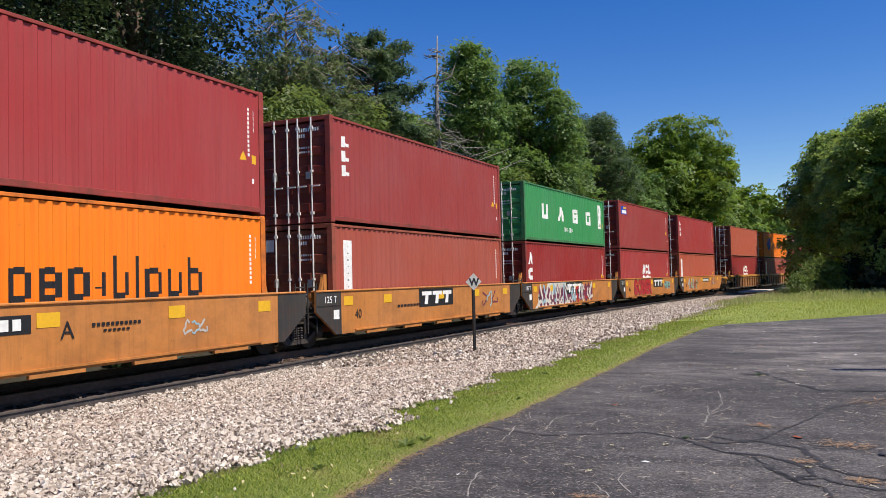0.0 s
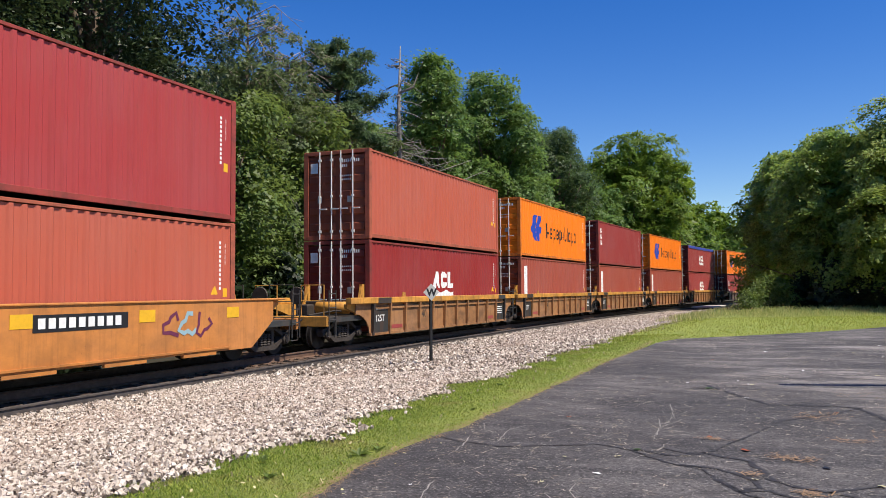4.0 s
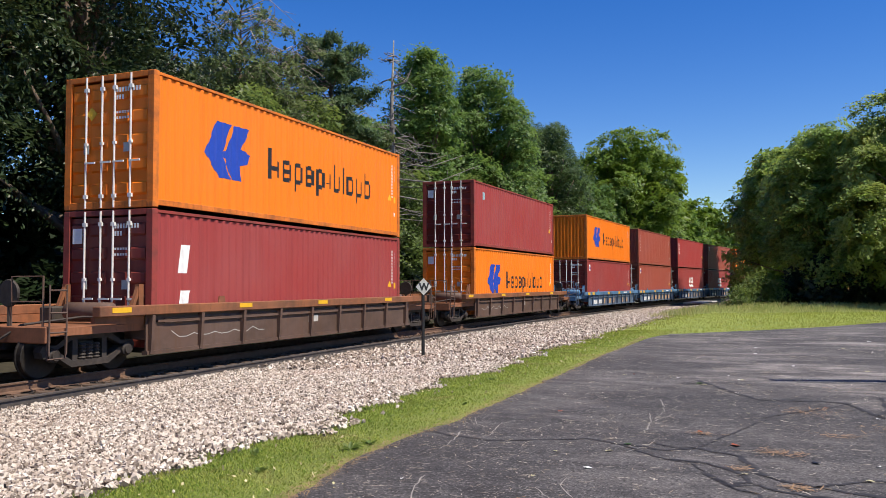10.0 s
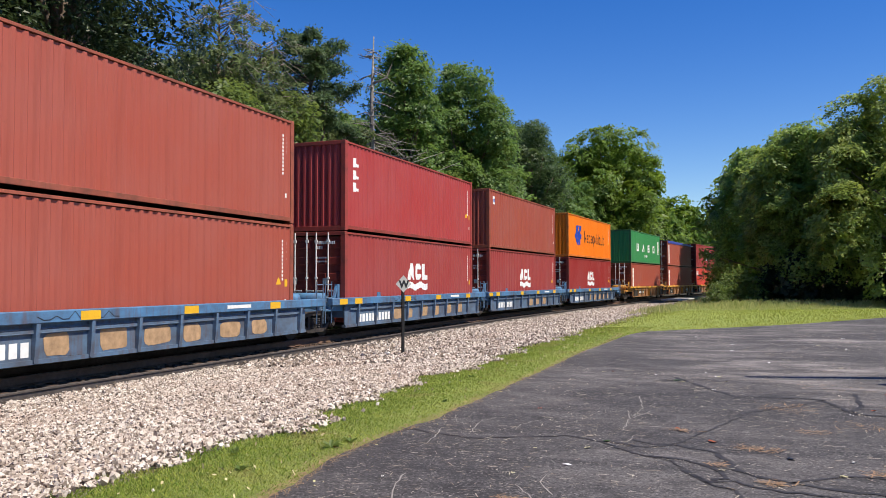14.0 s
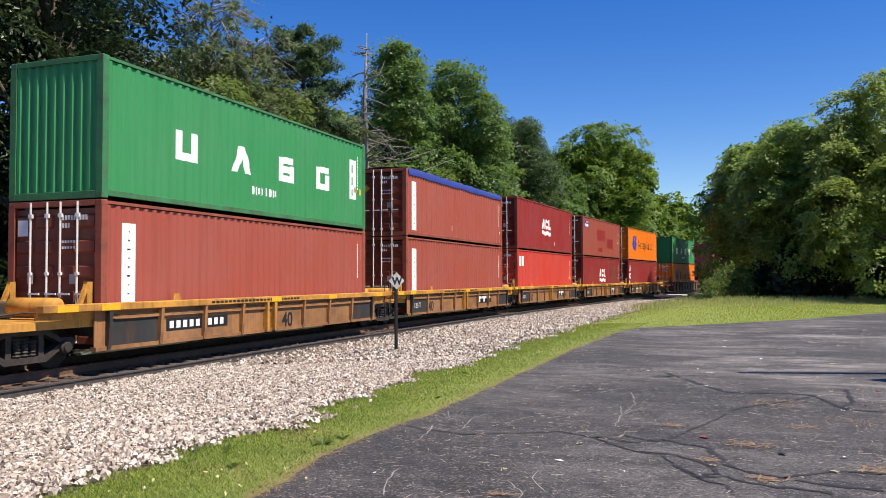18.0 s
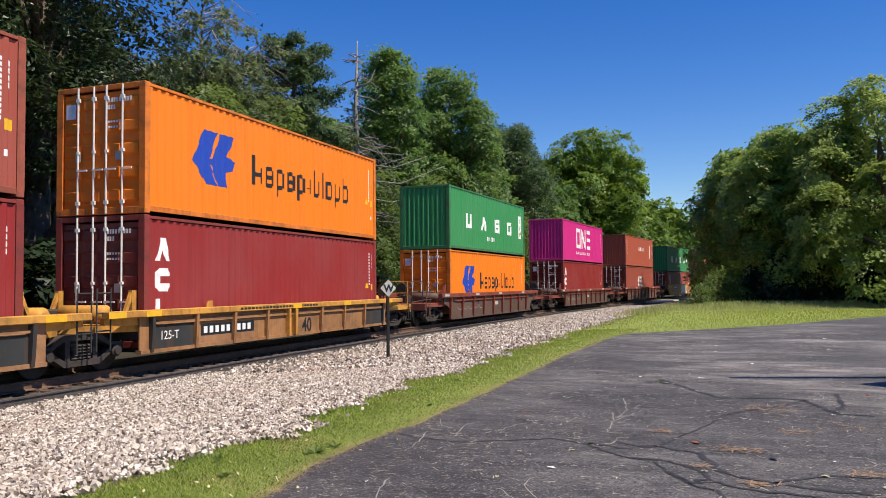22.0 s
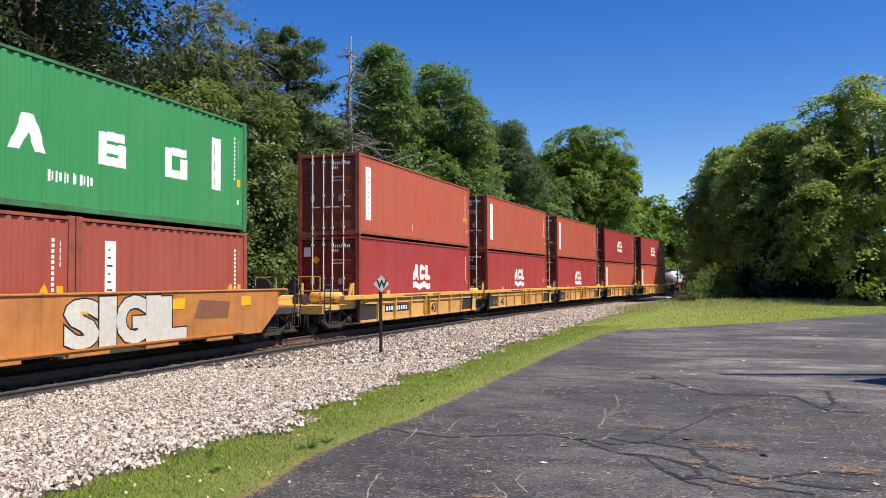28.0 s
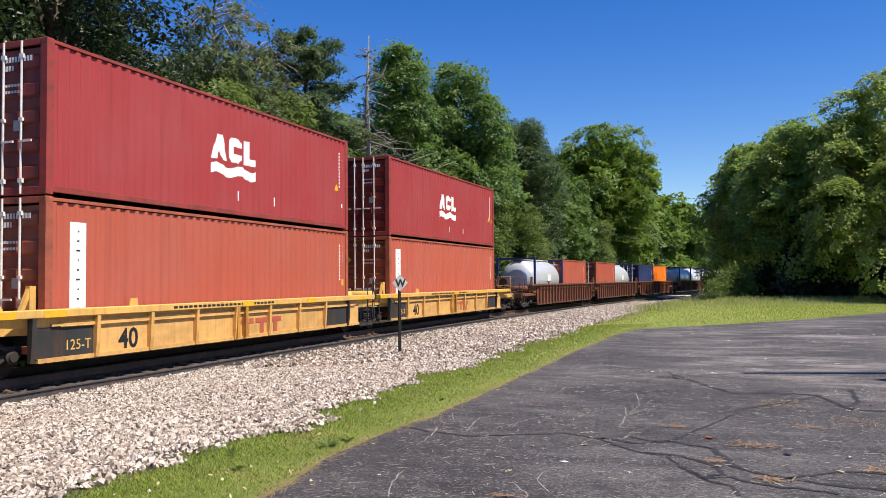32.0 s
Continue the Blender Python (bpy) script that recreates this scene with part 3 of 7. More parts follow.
def build_rails():
    prof = [(-0.075, -0.18), (0.075, -0.18), (0.075, -0.168), (0.012, -0.145), (0.012, -0.045), (0.036, -0.035), (0.036, -0.006), (0.028, 0.0), (-0.028, 0.0),
            (-0.036, -0.006), (-0.036, -0.035), (-0.012, -0.045), (-0.012, -0.145), (-0.075, -0.168)]
    ss = [-600, -300, -120] + list(range(-60, 152, 3)) + [200, 400, 800]
    for side in (-1, 1):
        v = [beside(s, side * 0.755 + p[0], RAIL_Z + p[1]) for s in ss for p in prof]
        n = len(prof)
        f = [(i * n + j, i * n + (j + 1) % n, (i + 1) * n + (j + 1) % n, (i + 1) * n + j) for i in range(len(ss) - 1) for j in range(n)]
        me = bulk("rail", v, f, M_RAIL)
        me.materials.append(M_RAIL_HEAD)
        for p in me.polygons:
            if p.index % n in (7,):
                p.material_index = 1
        tagged(new("rail", me), "steel rail with a worn bright running surface", "rail", "rails of the track", kind="structure")
    # a spare ribbon rail lying along the ends of the sleepers
    v = [beside(s + 0.0, 1.46 + 0.03 * math.sin(s * 0.11) + p[0], -0.305 + 0.006 * math.sin(s * 0.7) + p[1]) for s in ss for p in prof]
    tagged(new("spare_rail", bulk("spare_rail", v, f, M_RAIL_GREY)), "spare grey steel rail lying beside the track", "rail", kind="structure")
    tie = lambda: Shape().box(-1.3, -0.115, -0.18, 1.3, 0.115, 0.0, 0.012)
    sleepers = thing("sleepers", "dark creosoted wooden sleepers under the rails", "sleepers", kind="structure")
    rng = random.Random(9)
    for i in range(84):
        s = 5 + i * 0.53
        ob = part("sleeper", tie, M_TIE, sleepers, key="tie")
        ob.matrix_basis = track_pose(s, RAIL_Z - 0.185 + rng.uniform(-0.008, 0.008)) @ pose(0, 0, 0, 0, 0, rng.uniform(-0.8, 0.8))
        for side in (-1, 1):
            plate = part("tie_plate", lambda: Shape().box(-0.17, -0.10, 0.0, 0.17, 0.10, 0.018, 0.004), M_RAIL, ob, key="tie_plate")
            plate.matrix_basis = pose(side * 0.755, 0, 0)


def crossing_slab():
    """Pale concrete panels of a farm crossing at the side of the far track."""
    for i in range(2):
        ob = part("crossing_panel", Shape().box(-0.9, -1.9, -0.14, 0.9, 1.9, 0.0, 0.03), M_CONCRETE)
        tagged(ob, "pale concrete crossing panel beside the far track", "concrete panel", kind="structure")
        ob.matrix_basis = track_pose(83.5 + i * 3.9, -0.20) @ pose(2.9, 0, 0)


build_ground()
crossing_slab()
build_pavement()
build_bed()
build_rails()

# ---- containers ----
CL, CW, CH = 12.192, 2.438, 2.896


def corrugated(n, length, z0, z1, depth, out):
    """A trapezoid-corrugated wall from y 0 to length, bulging to -out. Points (x, y) by rows z0 and z1."""
    p = length / n
    line = []
    for i in range(n):
        y = i * p
        line += [(0, y), (0, y + 0.30 * p), (-depth, y + 0.45 * p), (-depth, y + 0.85 * p)]
    line.append((0, length))
    return line


def side_wall(length, height):
    def make():
        sh = Shape()
        n = round((length - 0.36) / 0.278)
        line = corrugated(n, length - 0.36, 0, 0, 0.032, 1)
        z0, z1 = 0.16, height - 0.10
        m = len(line)
        v = [(x, y + 0.18, z) for z in (z0, z1) for x, y in line] + [(x - 0.01, y + 0.18, z) for z in (z0, z1) for x, y in line]
        f = [(i, i + 1, m + i + 1, m + i) for i in range(m - 1)] + [(2 * m + i, 3 * m + i, 3 * m + i + 1, 2 * m + i + 1) for i in range(m - 1)]
        return sh.add(v, f)
    return make


def end_wall(height):
    def make():
        line = corrugated(9, CW - 0.36, 0, 0, 0.045, 1)
        m = len(line)
        v = [(y + 0.18 - CW / 2, -x + 0.02, z) for z in (0.16, height - 0.12) for x, y in line]
        return Shape().add(v, [(i, i + 1, m + i + 1, m + i) for i in range(m - 1)])
    return make


def roof_sheet(length, height):
    def make():
        n = round(length / 0.21)
        v, f = [], []
        for i in range(n + 1):
            y = 0.1 + (length - 0.2) * i / n
            z = height - (0.02 if i % 2 else 0.0)
            v += [(-CW / 2 + 0.06, y, z - 0.012), (CW / 2 - 0.06, y, z - 0.012)]
            if i:
                f.append((2 * i - 2, 2 * i - 1, 2 * i + 1, 2 * i))
        return Shape().add(v, f)
    return make


def door_leaf(height):
    """One leaf with pressed horizontal panels as one sheet, hinged at x = 0, reaching to +x."""
    def make():
        w, h, rows = CW / 2 - 0.12, height - 0.32, 5
        xs = [0.0, 0.07, 0.10, w * 0.44, w * 0.44 + 0.03, w * 0.54, w * 0.54 + 0.03, w - 0.09, w - 0.06, w]
        up = [0, 0, 1, 1, 0, 0, 1, 1, 0, 0]
        zs, lift = [0.0], [0]
        for r in range(rows):
            a, b = h * (r + 0.22) / rows, h * (r + 0.78) / rows
            zs += [a, a + 0.045, b - 0.045, b]
            lift += [0, 1, 1, 0]
        zs.append(h)
        lift.append(0)
        v = [(x, 0.05 - 0.05 * u * k, z) for z, k in zip(zs, lift) for x, u in zip(xs, up)]
        n = len(xs)
        f = [(i * n + j, i * n + j + 1, (i + 1) * n + j + 1, (i + 1) * n + j) for i in range(len(zs) - 1) for j in range(n - 1)]
        m = len(v)
        v += [(0, 0.08, 0), (w, 0.08, 0), (w, 0.08, h), (0, 0.08, h)]
        f += [(m + 3, m + 2, m + 1, m)]
        return Shape().add(v, f)
    return make


def casting(top):
    def make():
        sh = Shape().box(-0.085, -0.09, -0.06, 0.085, 0.09, 0.06, 0.012)
        return sh
    return make


def top_rail(length):
    """The upper side rail with the row of corrugation ends under it."""
    def make():
        sh = Shape().box(-0.06, 0.17, -0.085, 0.0, length - 0.17, -0.02, 0.006)
        return sh
    return make


def container(colour, length=CL, height=CH, doors=True, label="", tarp=False, stains=True):
    """A steel shipping container; its origin lies at the middle of its front lower edge, length along +y."""
    c, worn = PAINT[colour], WORN[colour]
    words = {"maroon": "maroon", "crimson": "crimson", "oxide": "oxide-red", "brick": "faded brick-red", "deep_red": "dark red", "bright_red": "bright red",
             "orange": "orange", "green": "green", "magenta": "magenta", "navy": "navy blue"}[colour]
    size = "forty-foot" if length > 9 else "twenty-foot"
    box = thing("shipping_container", label or f"{words} corrugated steel {size} shipping container", "container", "containers on the train")
    BOX_LENGTH[box.name] = length
    k = (round(length, 1), round(height, 2))
    for side in (-1, 1):
        ob = part("side_panel", side_wall(length, height), c, box, key=("side", *k), label="")
        ob.matrix_basis = pose(CW / 2 - 0.014, 0, 0) if side > 0 else pose(-CW / 2 + 0.014, length, 0, 0, 0, 180)
        rail = part("top_rail", top_rail(length), worn, box, key=("trail", *k))
        rail.matrix_basis = pose(CW / 2, 0, height) if side > 0 else pose(-CW / 2, length, height, 0, 0, 180)
        low = part("bottom_rail", lambda: Shape().box(-0.06, 0.17, 0.05, -0.006, length - 0.17, 0.17, 0.006), worn, box, key=("brail", *k))
        low.matrix_basis = pose(CW / 2, 0, 0.0) if side > 0 else pose(-CW / 2, length, 0.0, 0, 0, 180)
        for end in (0, 1):
            post = part("corner_post", lambda: Shape().prism([(-0.16, 0.0), (0.0, 0.0), (0.0, 0.17), (-0.04, 0.17), (-0.04, 0.05), (-0.16, 0.05)], 0.11, height - 0.11, "z"), worn, box, key=("post", *k))
            if side > 0:
                post.matrix_basis = pose(CW / 2, 0, 0) if end == 0 else pose(CW / 2, length, 0) @ Matrix.Diagonal((1, -1, 1, 1))
            else:
                post.matrix_basis = pose(-CW / 2, length, 0, 0, 0, 180) if end else pose(-CW / 2, 0, 0) @ Matrix.Diagonal((-1, 1, 1, 1))
            for z in (0.06, height - 0.06):
                cs = part("corner_casting", casting(z > 1), worn, box, key=("casting", z > 1))
                cs.matrix_basis = pose(side * (CW / 2 - 0.083), 0.088 if end == 0 else length - 0.088, z)
    part("roof", roof_sheet(length, height), c, box, key=("roof", *k))
    part("floor", lambda: Shape().box(-CW / 2 + 0.06, 0.1, 0.08, CW / 2 - 0.06, length - 0.1, 0.15), M_DARK, box, key=("floor", *k))
    part("header", lambda: Shape().box(-CW / 2 + 0.16, 0.0, -0.12, CW / 2 - 0.16, 0.07, 0.0, 0.008), worn, box, key="header").matrix_basis = pose(0, 0, height)
    part("threshold", lambda: Shape().box(-CW / 2 + 0.16, 0.0, 0, CW / 2 - 0.16, 0.07, 0.15, 0.008), worn, box, key="threshold")
    back = part("end_panel", end_wall(height), c, box, key=("end", *k))
    back.matrix_basis = pose(0, length, 0, 0, 0, 180)
    part("header", lambda: Shape(), worn, box, key="header").matrix_basis = pose(0, length, height, 0, 0, 180)
    part("threshold", lambda: Shape(), worn, box, key="threshold").matrix_basis = pose(0, length, 0, 0, 0, 180)
    if doors:
        for side in (-1, 1):
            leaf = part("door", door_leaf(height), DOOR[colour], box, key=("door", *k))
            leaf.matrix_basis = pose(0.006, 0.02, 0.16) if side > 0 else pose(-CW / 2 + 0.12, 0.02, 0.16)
            for x in (0.17, 0.61):
                rod = part("lock_rod", lambda: Shape().tube([(0, 0, -0.16), (0, 0, height - 0.20)], 0.022, 8).box(-0.05, -0.02, 0.05, 0.05, 0.03, 0.13).box(-0.05, -0.02, height - 0.52, 0.05, 0.03, height - 0.44).box(-0.04, -0.02, 1.2, 0.04, 0.03, 1.26).box(-0.02, -0.03, 0.80, 0.27, -0.004, 0.84),
                           M_ROD, leaf, "galvanised locking bar", key=("rod", *k))
                rod.matrix_basis = pose(x if side > 0 else CW / 2 - 0.12 - x, -0.03, 0.02)
            if side > 0:
                def marks():
                    sh = Shape()
                    for r, row in enumerate((10, 4, 7, 7)):
                        for q in range(row):
                            z = height - (0.56, 0.72, 1.02, 1.14)[r]
                            sh.box(0.12 + q * 0.075, -0.011, z, 0.165 + q * 0.075, -0.005, z + (0.10 if r < 2 else 0.05))
                    return sh
                tagged(part("id_marking", marks, M_WHITE, leaf, key=("doorid", *k)), "rows of small white bars", kind="stuff")
            else:
                n = len(BOX_LENGTH)
                if n % 3 != 1:
                    notice = part("door_notice", lambda: Shape().box(0, 0, 0, 0.27, 0.006, 0.33), M_WHITE, leaf, "white paper notice", key="notice")
                    notice.matrix_basis = pose(0.13, -0.009, 0.70 * height)
                if n % 4 == 2:
                    placard = part("placard", lambda: Shape().prism([(0, -0.15), (0.15, 0), (0, 0.15), (-0.15, 0)], -0.004, 0.002, "y"), M_RED_LABEL if n % 8 == 2 else M_YELLOW, leaf, "diamond hazard placard", key="placard")
                    placard.matrix_basis = pose(0.62, -0.008, 0.66 * height)
            plate = part("data_plate", lambda: Shape().box(0, 0.0, 0, 0.15, 0.006, 0.20), M_SIGN, leaf, key="dplate")
            plate.matrix_basis = pose(0.40, -0.008, 0.36 * height)
    else:
        part("end_panel", end_wall(height), c, box, key=("end", *k))
    if tarp:
        def cover():
            sh = Shape()
            n = 24
            rng = random.Random(4)
            v, f = [], []
            prof = [(-CW / 2 - 0.012, -0.22), (-CW / 2 - 0.014, -0.02), (-CW / 2 + 0.05, 0.05), (0, 0.09), (CW / 2 - 0.05, 0.05), (CW / 2 + 0.014, -0.02), (CW / 2 + 0.012, -0.22)]
            for i in range(n + 1):
                y = 0.22 + (length - 0.4) * i / n
                sag = 0.03 * math.cos(i * math.pi)
                v += [(x, y, height + z + (sag if abs(x) < 1 else rng.uniform(-0.02, 0.02))) for x, z in prof]
                if i:
                    f += [((i - 1) * 7 + j, (i - 1) * 7 + j + 1, i * 7 + j + 1, i * 7 + j) for j in range(6)]
            return sh.add(v, f)
        part("tarpaulin", cover, M_TARP, box, "blue tarpaulin roof cover", key=("tarp", *k), smooth=True)
    return box


BOX_LENGTH = {}


def mark(name, sh, material, box, label=""):
    """Paint on the corrugated side that faces +x: the front faces of a Shape, laid over the folds of the sheet."""
    length = BOX_LENGTH[box.name]
    n = round((length - 0.36) / 0.278)
    p = (length - 0.36) / n
    bm = bmesh.new()
    for f in sh.f:
        pts = [sh.v[i] for i in f]
        x = pts[0][0]
        if x > CW / 2 - 0.0085 and all(abs(q[0] - x) < 1e-6 for q in pts):
            bm.faces.new([bm.verts.new(q) for q in pts])
    bm.normal_update()
    bmesh.ops.triangulate(bm, faces=bm.faces[:])
    y0, y1 = min(v.co.y for v in bm.verts), max(v.co.y for v in bm.verts)
    for i in range(n):
        for k in (0.0, 0.30, 0.45, 0.85):
            y = 0.18 + (i + k) * p
            if y0 < y < y1:
                bmesh.ops.bisect_plane(bm, geom=bm.verts[:] + bm.edges[:] + bm.faces[:], plane_co=(0, y, 0), plane_no=(0, 1, 0))
    for v in bm.verts:
        k = ((v.co.y - 0.18) / p) % 1.0
        fold = 0.0 if k < 0.30 else (k - 0.30) / 0.15 if k < 0.45 else 1.0 if k < 0.85 else (1 - k) / 0.15
        if not 0.18 < v.co.y < length - 0.18:
            fold = 0.0
        v.co.x += -0.006 - 0.032 * fold
    for f in bm.faces:
        f.normal_update()
        if f.normal.x < 0:
            f.normal_flip()
    me = bpy.data.meshes.new(name)
    bm.to_mesh(me)
    bm.free()
    return part(name, me, material, box, label)


def stamp(box, y, z, w, h, material, name="marking", slant=0.0, label=""):
    """A thin painted plate on the side that faces +x: from (y, z), w long and h high."""
    x = CW / 2 - 0.012
    sh = Shape().prism([(y, z), (y + w, z), (y + w + slant, z + h), (y + slant, z + h)], x, x + 0.006)
    return mark(name, sh, material, box, label)


def stamp_poly(box, pts, material, label="", name="marking"):
    x = CW / 2 - 0.012
    return mark(name, Shape().prism(pts, x, x + 0.006), material, box, label)


def id_marks(box, length, height, rng):
    """Small columns of identity marks and warning signs by the rear post, as plain bars."""
    y = length - 0.55
    x = CW / 2 - 0.012
    sh = Shape()
    for i in range(11):
        sh.box(x, y, height - 0.52 - i * 0.105, x + 0.005, y + 0.06, height - 0.45 - i * 0.105)
    for i in range(4):
        sh.box(x, y + 0.17, height - 0.60 - i * 0.13, x + 0.005, y + 0.23, height - 0.50 - i * 0.13)
    tagged(mark("id_marking", sh, M_WHITE, box), "columns of small white bars", kind="stuff")
    if rng.random() < 0.7:
        stamp(box, y + 0.10, height * 0.40, 0.20, 0.20, M_YELLOW, "warning_label")
    if rng.random() < 0.5:
        stamp_poly(box, [(y - 0.3, height * 0.42), (y - 0.08, height * 0.42), (y - 0.19, height * 0.42 + 0.2)], M_YELLOW, "", "warning_label")
    if rng.random() < 0.6:
        stamp(box, y + 0.1, height * 0.24, 0.10, 0.12, M_WHITE, "label_plate")


def wordmark(box, y, z, cells, h, gap, material, name="wordmark", label=""):
    """A row of plain letter-sized shapes in one painted mark. cells: (width, rise above h, drop below z, bars)."""
    x = CW / 2 - 0.012
    whole = Shape()
    for w, rise, drop, bars in cells:
        t = min(w, h * 0.21)
        sh = Shape() if name == "wordmark" else whole
        sh.box(x, y, z - drop, x + 0.006, y + t, z + h + rise)
        if w > t * 1.6:
            sh.box(x, y + w - t, z + h * 0.12, x + 0.006, y + w, z + h * 0.88)
            for b in bars:
                sh.box(x, y + t, z + b * h, x + 0.0056, y + w - t, z + b * h + t)
        y += w + gap
        if name == "wordmark":
            mark("letter_shape", sh, material, box, label)
    if name != "wordmark":
        tagged(mark(name, whole, material, box), label or "line of small plain bars", kind="stuff")


def mark_orange(box, height):
    """Blue double-arrow emblem and a dark line of wordmark shapes."""
    y, z, s = 1.70, 0.88, 1.32
    x = CW / 2 - 0.012
    sh = Shape()
    sh.prism([(y, z + s * 0.40), (y + 0.42, z + s), (y + 0.98, z + s), (y + 0.62, z + s * 0.42), (y + 0.98, z), (y + 0.52, z)], x, x + 0.006)
    sh.prism([(y + 0.56, z + s * 0.47), (y + 0.80, z + s * 0.50), (y + 1.10, z + s), (y + 1.72, z + s), (y + 1.38, z + s * 0.60), (y + 1.76, z + s * 0.52), (y + 1.66, z + s * 0.34), (y + 1.32, z + s * 0.28), (y + 1.42, z), (y + 1.00, z), (y + 0.74, z + s * 0.36), (y + 0.56, z + s * 0.38)], x, x + 0.0056)
    mark("emblem", sh, M_BLUE, box, "blue double-arrow emblem")
    a = (0.40, 0.0, 0.0, (0.0, 0.40, 0.83))
    p = (0.44, 0.0, 0.20, (0.0, 0.83))
    wordmark(box, 4.25, 1.10, [(0.50, 0.24, 0, (0.42,)), (0.44, 0, 0, (0.0, 0.40, 0.83)), p, (0.44, 0, 0, (0.0, 0.40, 0.83)), p, (0.24, -0.33, -0.2, ()), (0.40, 0.24, 0, (0.0,)), (0.10, 0.24, 0, ()), (0.46, 0, 0, (0.0, 0.83)), (0.42, 0, 0.20, (0.0,)), (0.46, 0.24, 0, (0.0, 0.83))], 0.56, 0.145, M_BLACK, label="dark wordmark in plain shapes")


def mark_wave(box, height, y=4.98, z=1.0):
    """Three white letter-sized blocks over a white wave."""
    x = CW / 2 - 0.012
    for shape in ([(0.0, 0.36), (0.22, 0.98), (0.44, 0.98), (0.66, 0.36), (0.45, 0.36), (0.33, 0.58), (0.21, 0.36)],
                  [(0.80, 0.36), (1.15, 0.36), (1.26, 0.46), (1.26, 0.58), (0.94, 0.58), (0.94, 0.76), (1.26, 0.76), (1.26, 0.88), (1.15, 0.98), (0.80, 0.98), (0.70, 0.88), (0.70, 0.46)],
                  [(1.38, 0.36), (1.88, 0.36), (1.88, 0.54), (1.60, 0.54), (1.60, 0.98), (1.38, 0.98)]):
        mark("logo_shape", Shape().prism([(y + a, z + b) for a, b in shape], x, x + 0.006), M_WHITE, box, "white block of a wave emblem")
    top, bot, L = [], [], 1.92
    for i in range(13):
        a = i / 12
        wv = 0.055 * math.sin(a * 4 * math.pi)
        top.append((y + a * L, z + 0.24 + wv))
        bot.append((y + a * L, z + wv))
    stamp_poly(box, bot + top[::-1], M_WHITE, "white wave emblem", "emblem")


def mark_four(box, height, strip=11.08):
    """Four widely set white block shapes, a small line of bars and a white strip by the rear end."""
    x = CW / 2 - 0.012
    for i, (a, w) in enumerate(((2.30, 0.80), (4.46, 0.88), (6.71, 0.82), (8.79, 0.84))):
        sh, z, h, t = Shape(), 1.08, 0.68, 0.24
        sh.prism([(a, z), (a + t, z), (a + t + (0.14 if i == 1 else 0), z + h), (a + (0.14 if i == 1 else 0), z + h)], x, x + 0.006)
        sh.prism([(a + w - t, z), (a + w, z), (a + w - (0.14 if i == 1 else 0), z + h * (0.7 if i > 1 else 1)), (a + w - t - (0.14 if i == 1 else 0), z + h * (0.7 if i > 1 else 1))], x, x + 0.006)
        for b in ((0.0,), (0.22,), (0.0, 0.38, 0.76), (0.0, 0.76))[i]:
            sh.box(x, a + t, z + b * h, x + 0.0056, a + w - t * (0.2 if b > 0.5 else 1), z + b * h + 0.19)
        if i == 1:
            sh = Shape().prism([(a, z), (a + 0.30, z + h), (a + 0.58, z + h), (a + 0.88, z), (a + 0.62, z), (a + 0.44, z + 0.34), (a + 0.26, z)], x, x + 0.006)
        mark("logo_shape", sh, M_WHITE, box)
    wordmark(box, 5.38, 0.58, [(0.12, 0, 0, ())] * 6, 0.22, 0.085, M_WHITE, "small_mark")
    stamp(box, strip, 0.98, 0.42, 1.30, M_WHITE, "white_strip", label="white strip by the rear end")
    mark("letter_bar", Shape().box(x + 0.006, strip + 0.10, 1.1, x + 0.009, strip + 0.16, 1.3).box(x + 0.006, strip + 0.10, 1.45, x + 0.009, strip + 0.16, 1.7).box(x + 0.006, strip + 0.10, 1.85, x + 0.009, strip + 0.16, 2.1), PAINT["green"], box)


def mark_column(box, y, zs, w, h, material=M_WHITE):
    x = CW / 2 - 0.012
    for z in zs:
        sh = Shape()
        sh.box(x, y, z, x + 0.006, y + w * 0.42, z + h)
        sh.box(x, y + w * 0.36, z + h * 0.1, x + 0.0056, y + w, z + h * 0.42)
        mark("letter_shape", sh, material, box, "white bars of an upright wordmark")


def mark_strip(box, height, y=0.62, w=0.38, h=1.90):
    """A white upright name strip with dark letter-sized bars."""
    stamp(box, y, height - 0.44 - h, w, h, M_WHITE, "name_strip", label="white vertical name strip")
    x = CW / 2 - 0.006
    sh = Shape()
    for i in range(9):
        z = height - 0.60 - i * (h - 0.25) / 9
        k = 0.025 + 0.02 * ((i * 7) % 3)
        sh.box(x, y + w / 2 - k, z - 0.03, x + 0.003, y + w / 2 + k, z)
    mark("letter_bar", sh, M_BLACK, box, "dark bars of lettering")


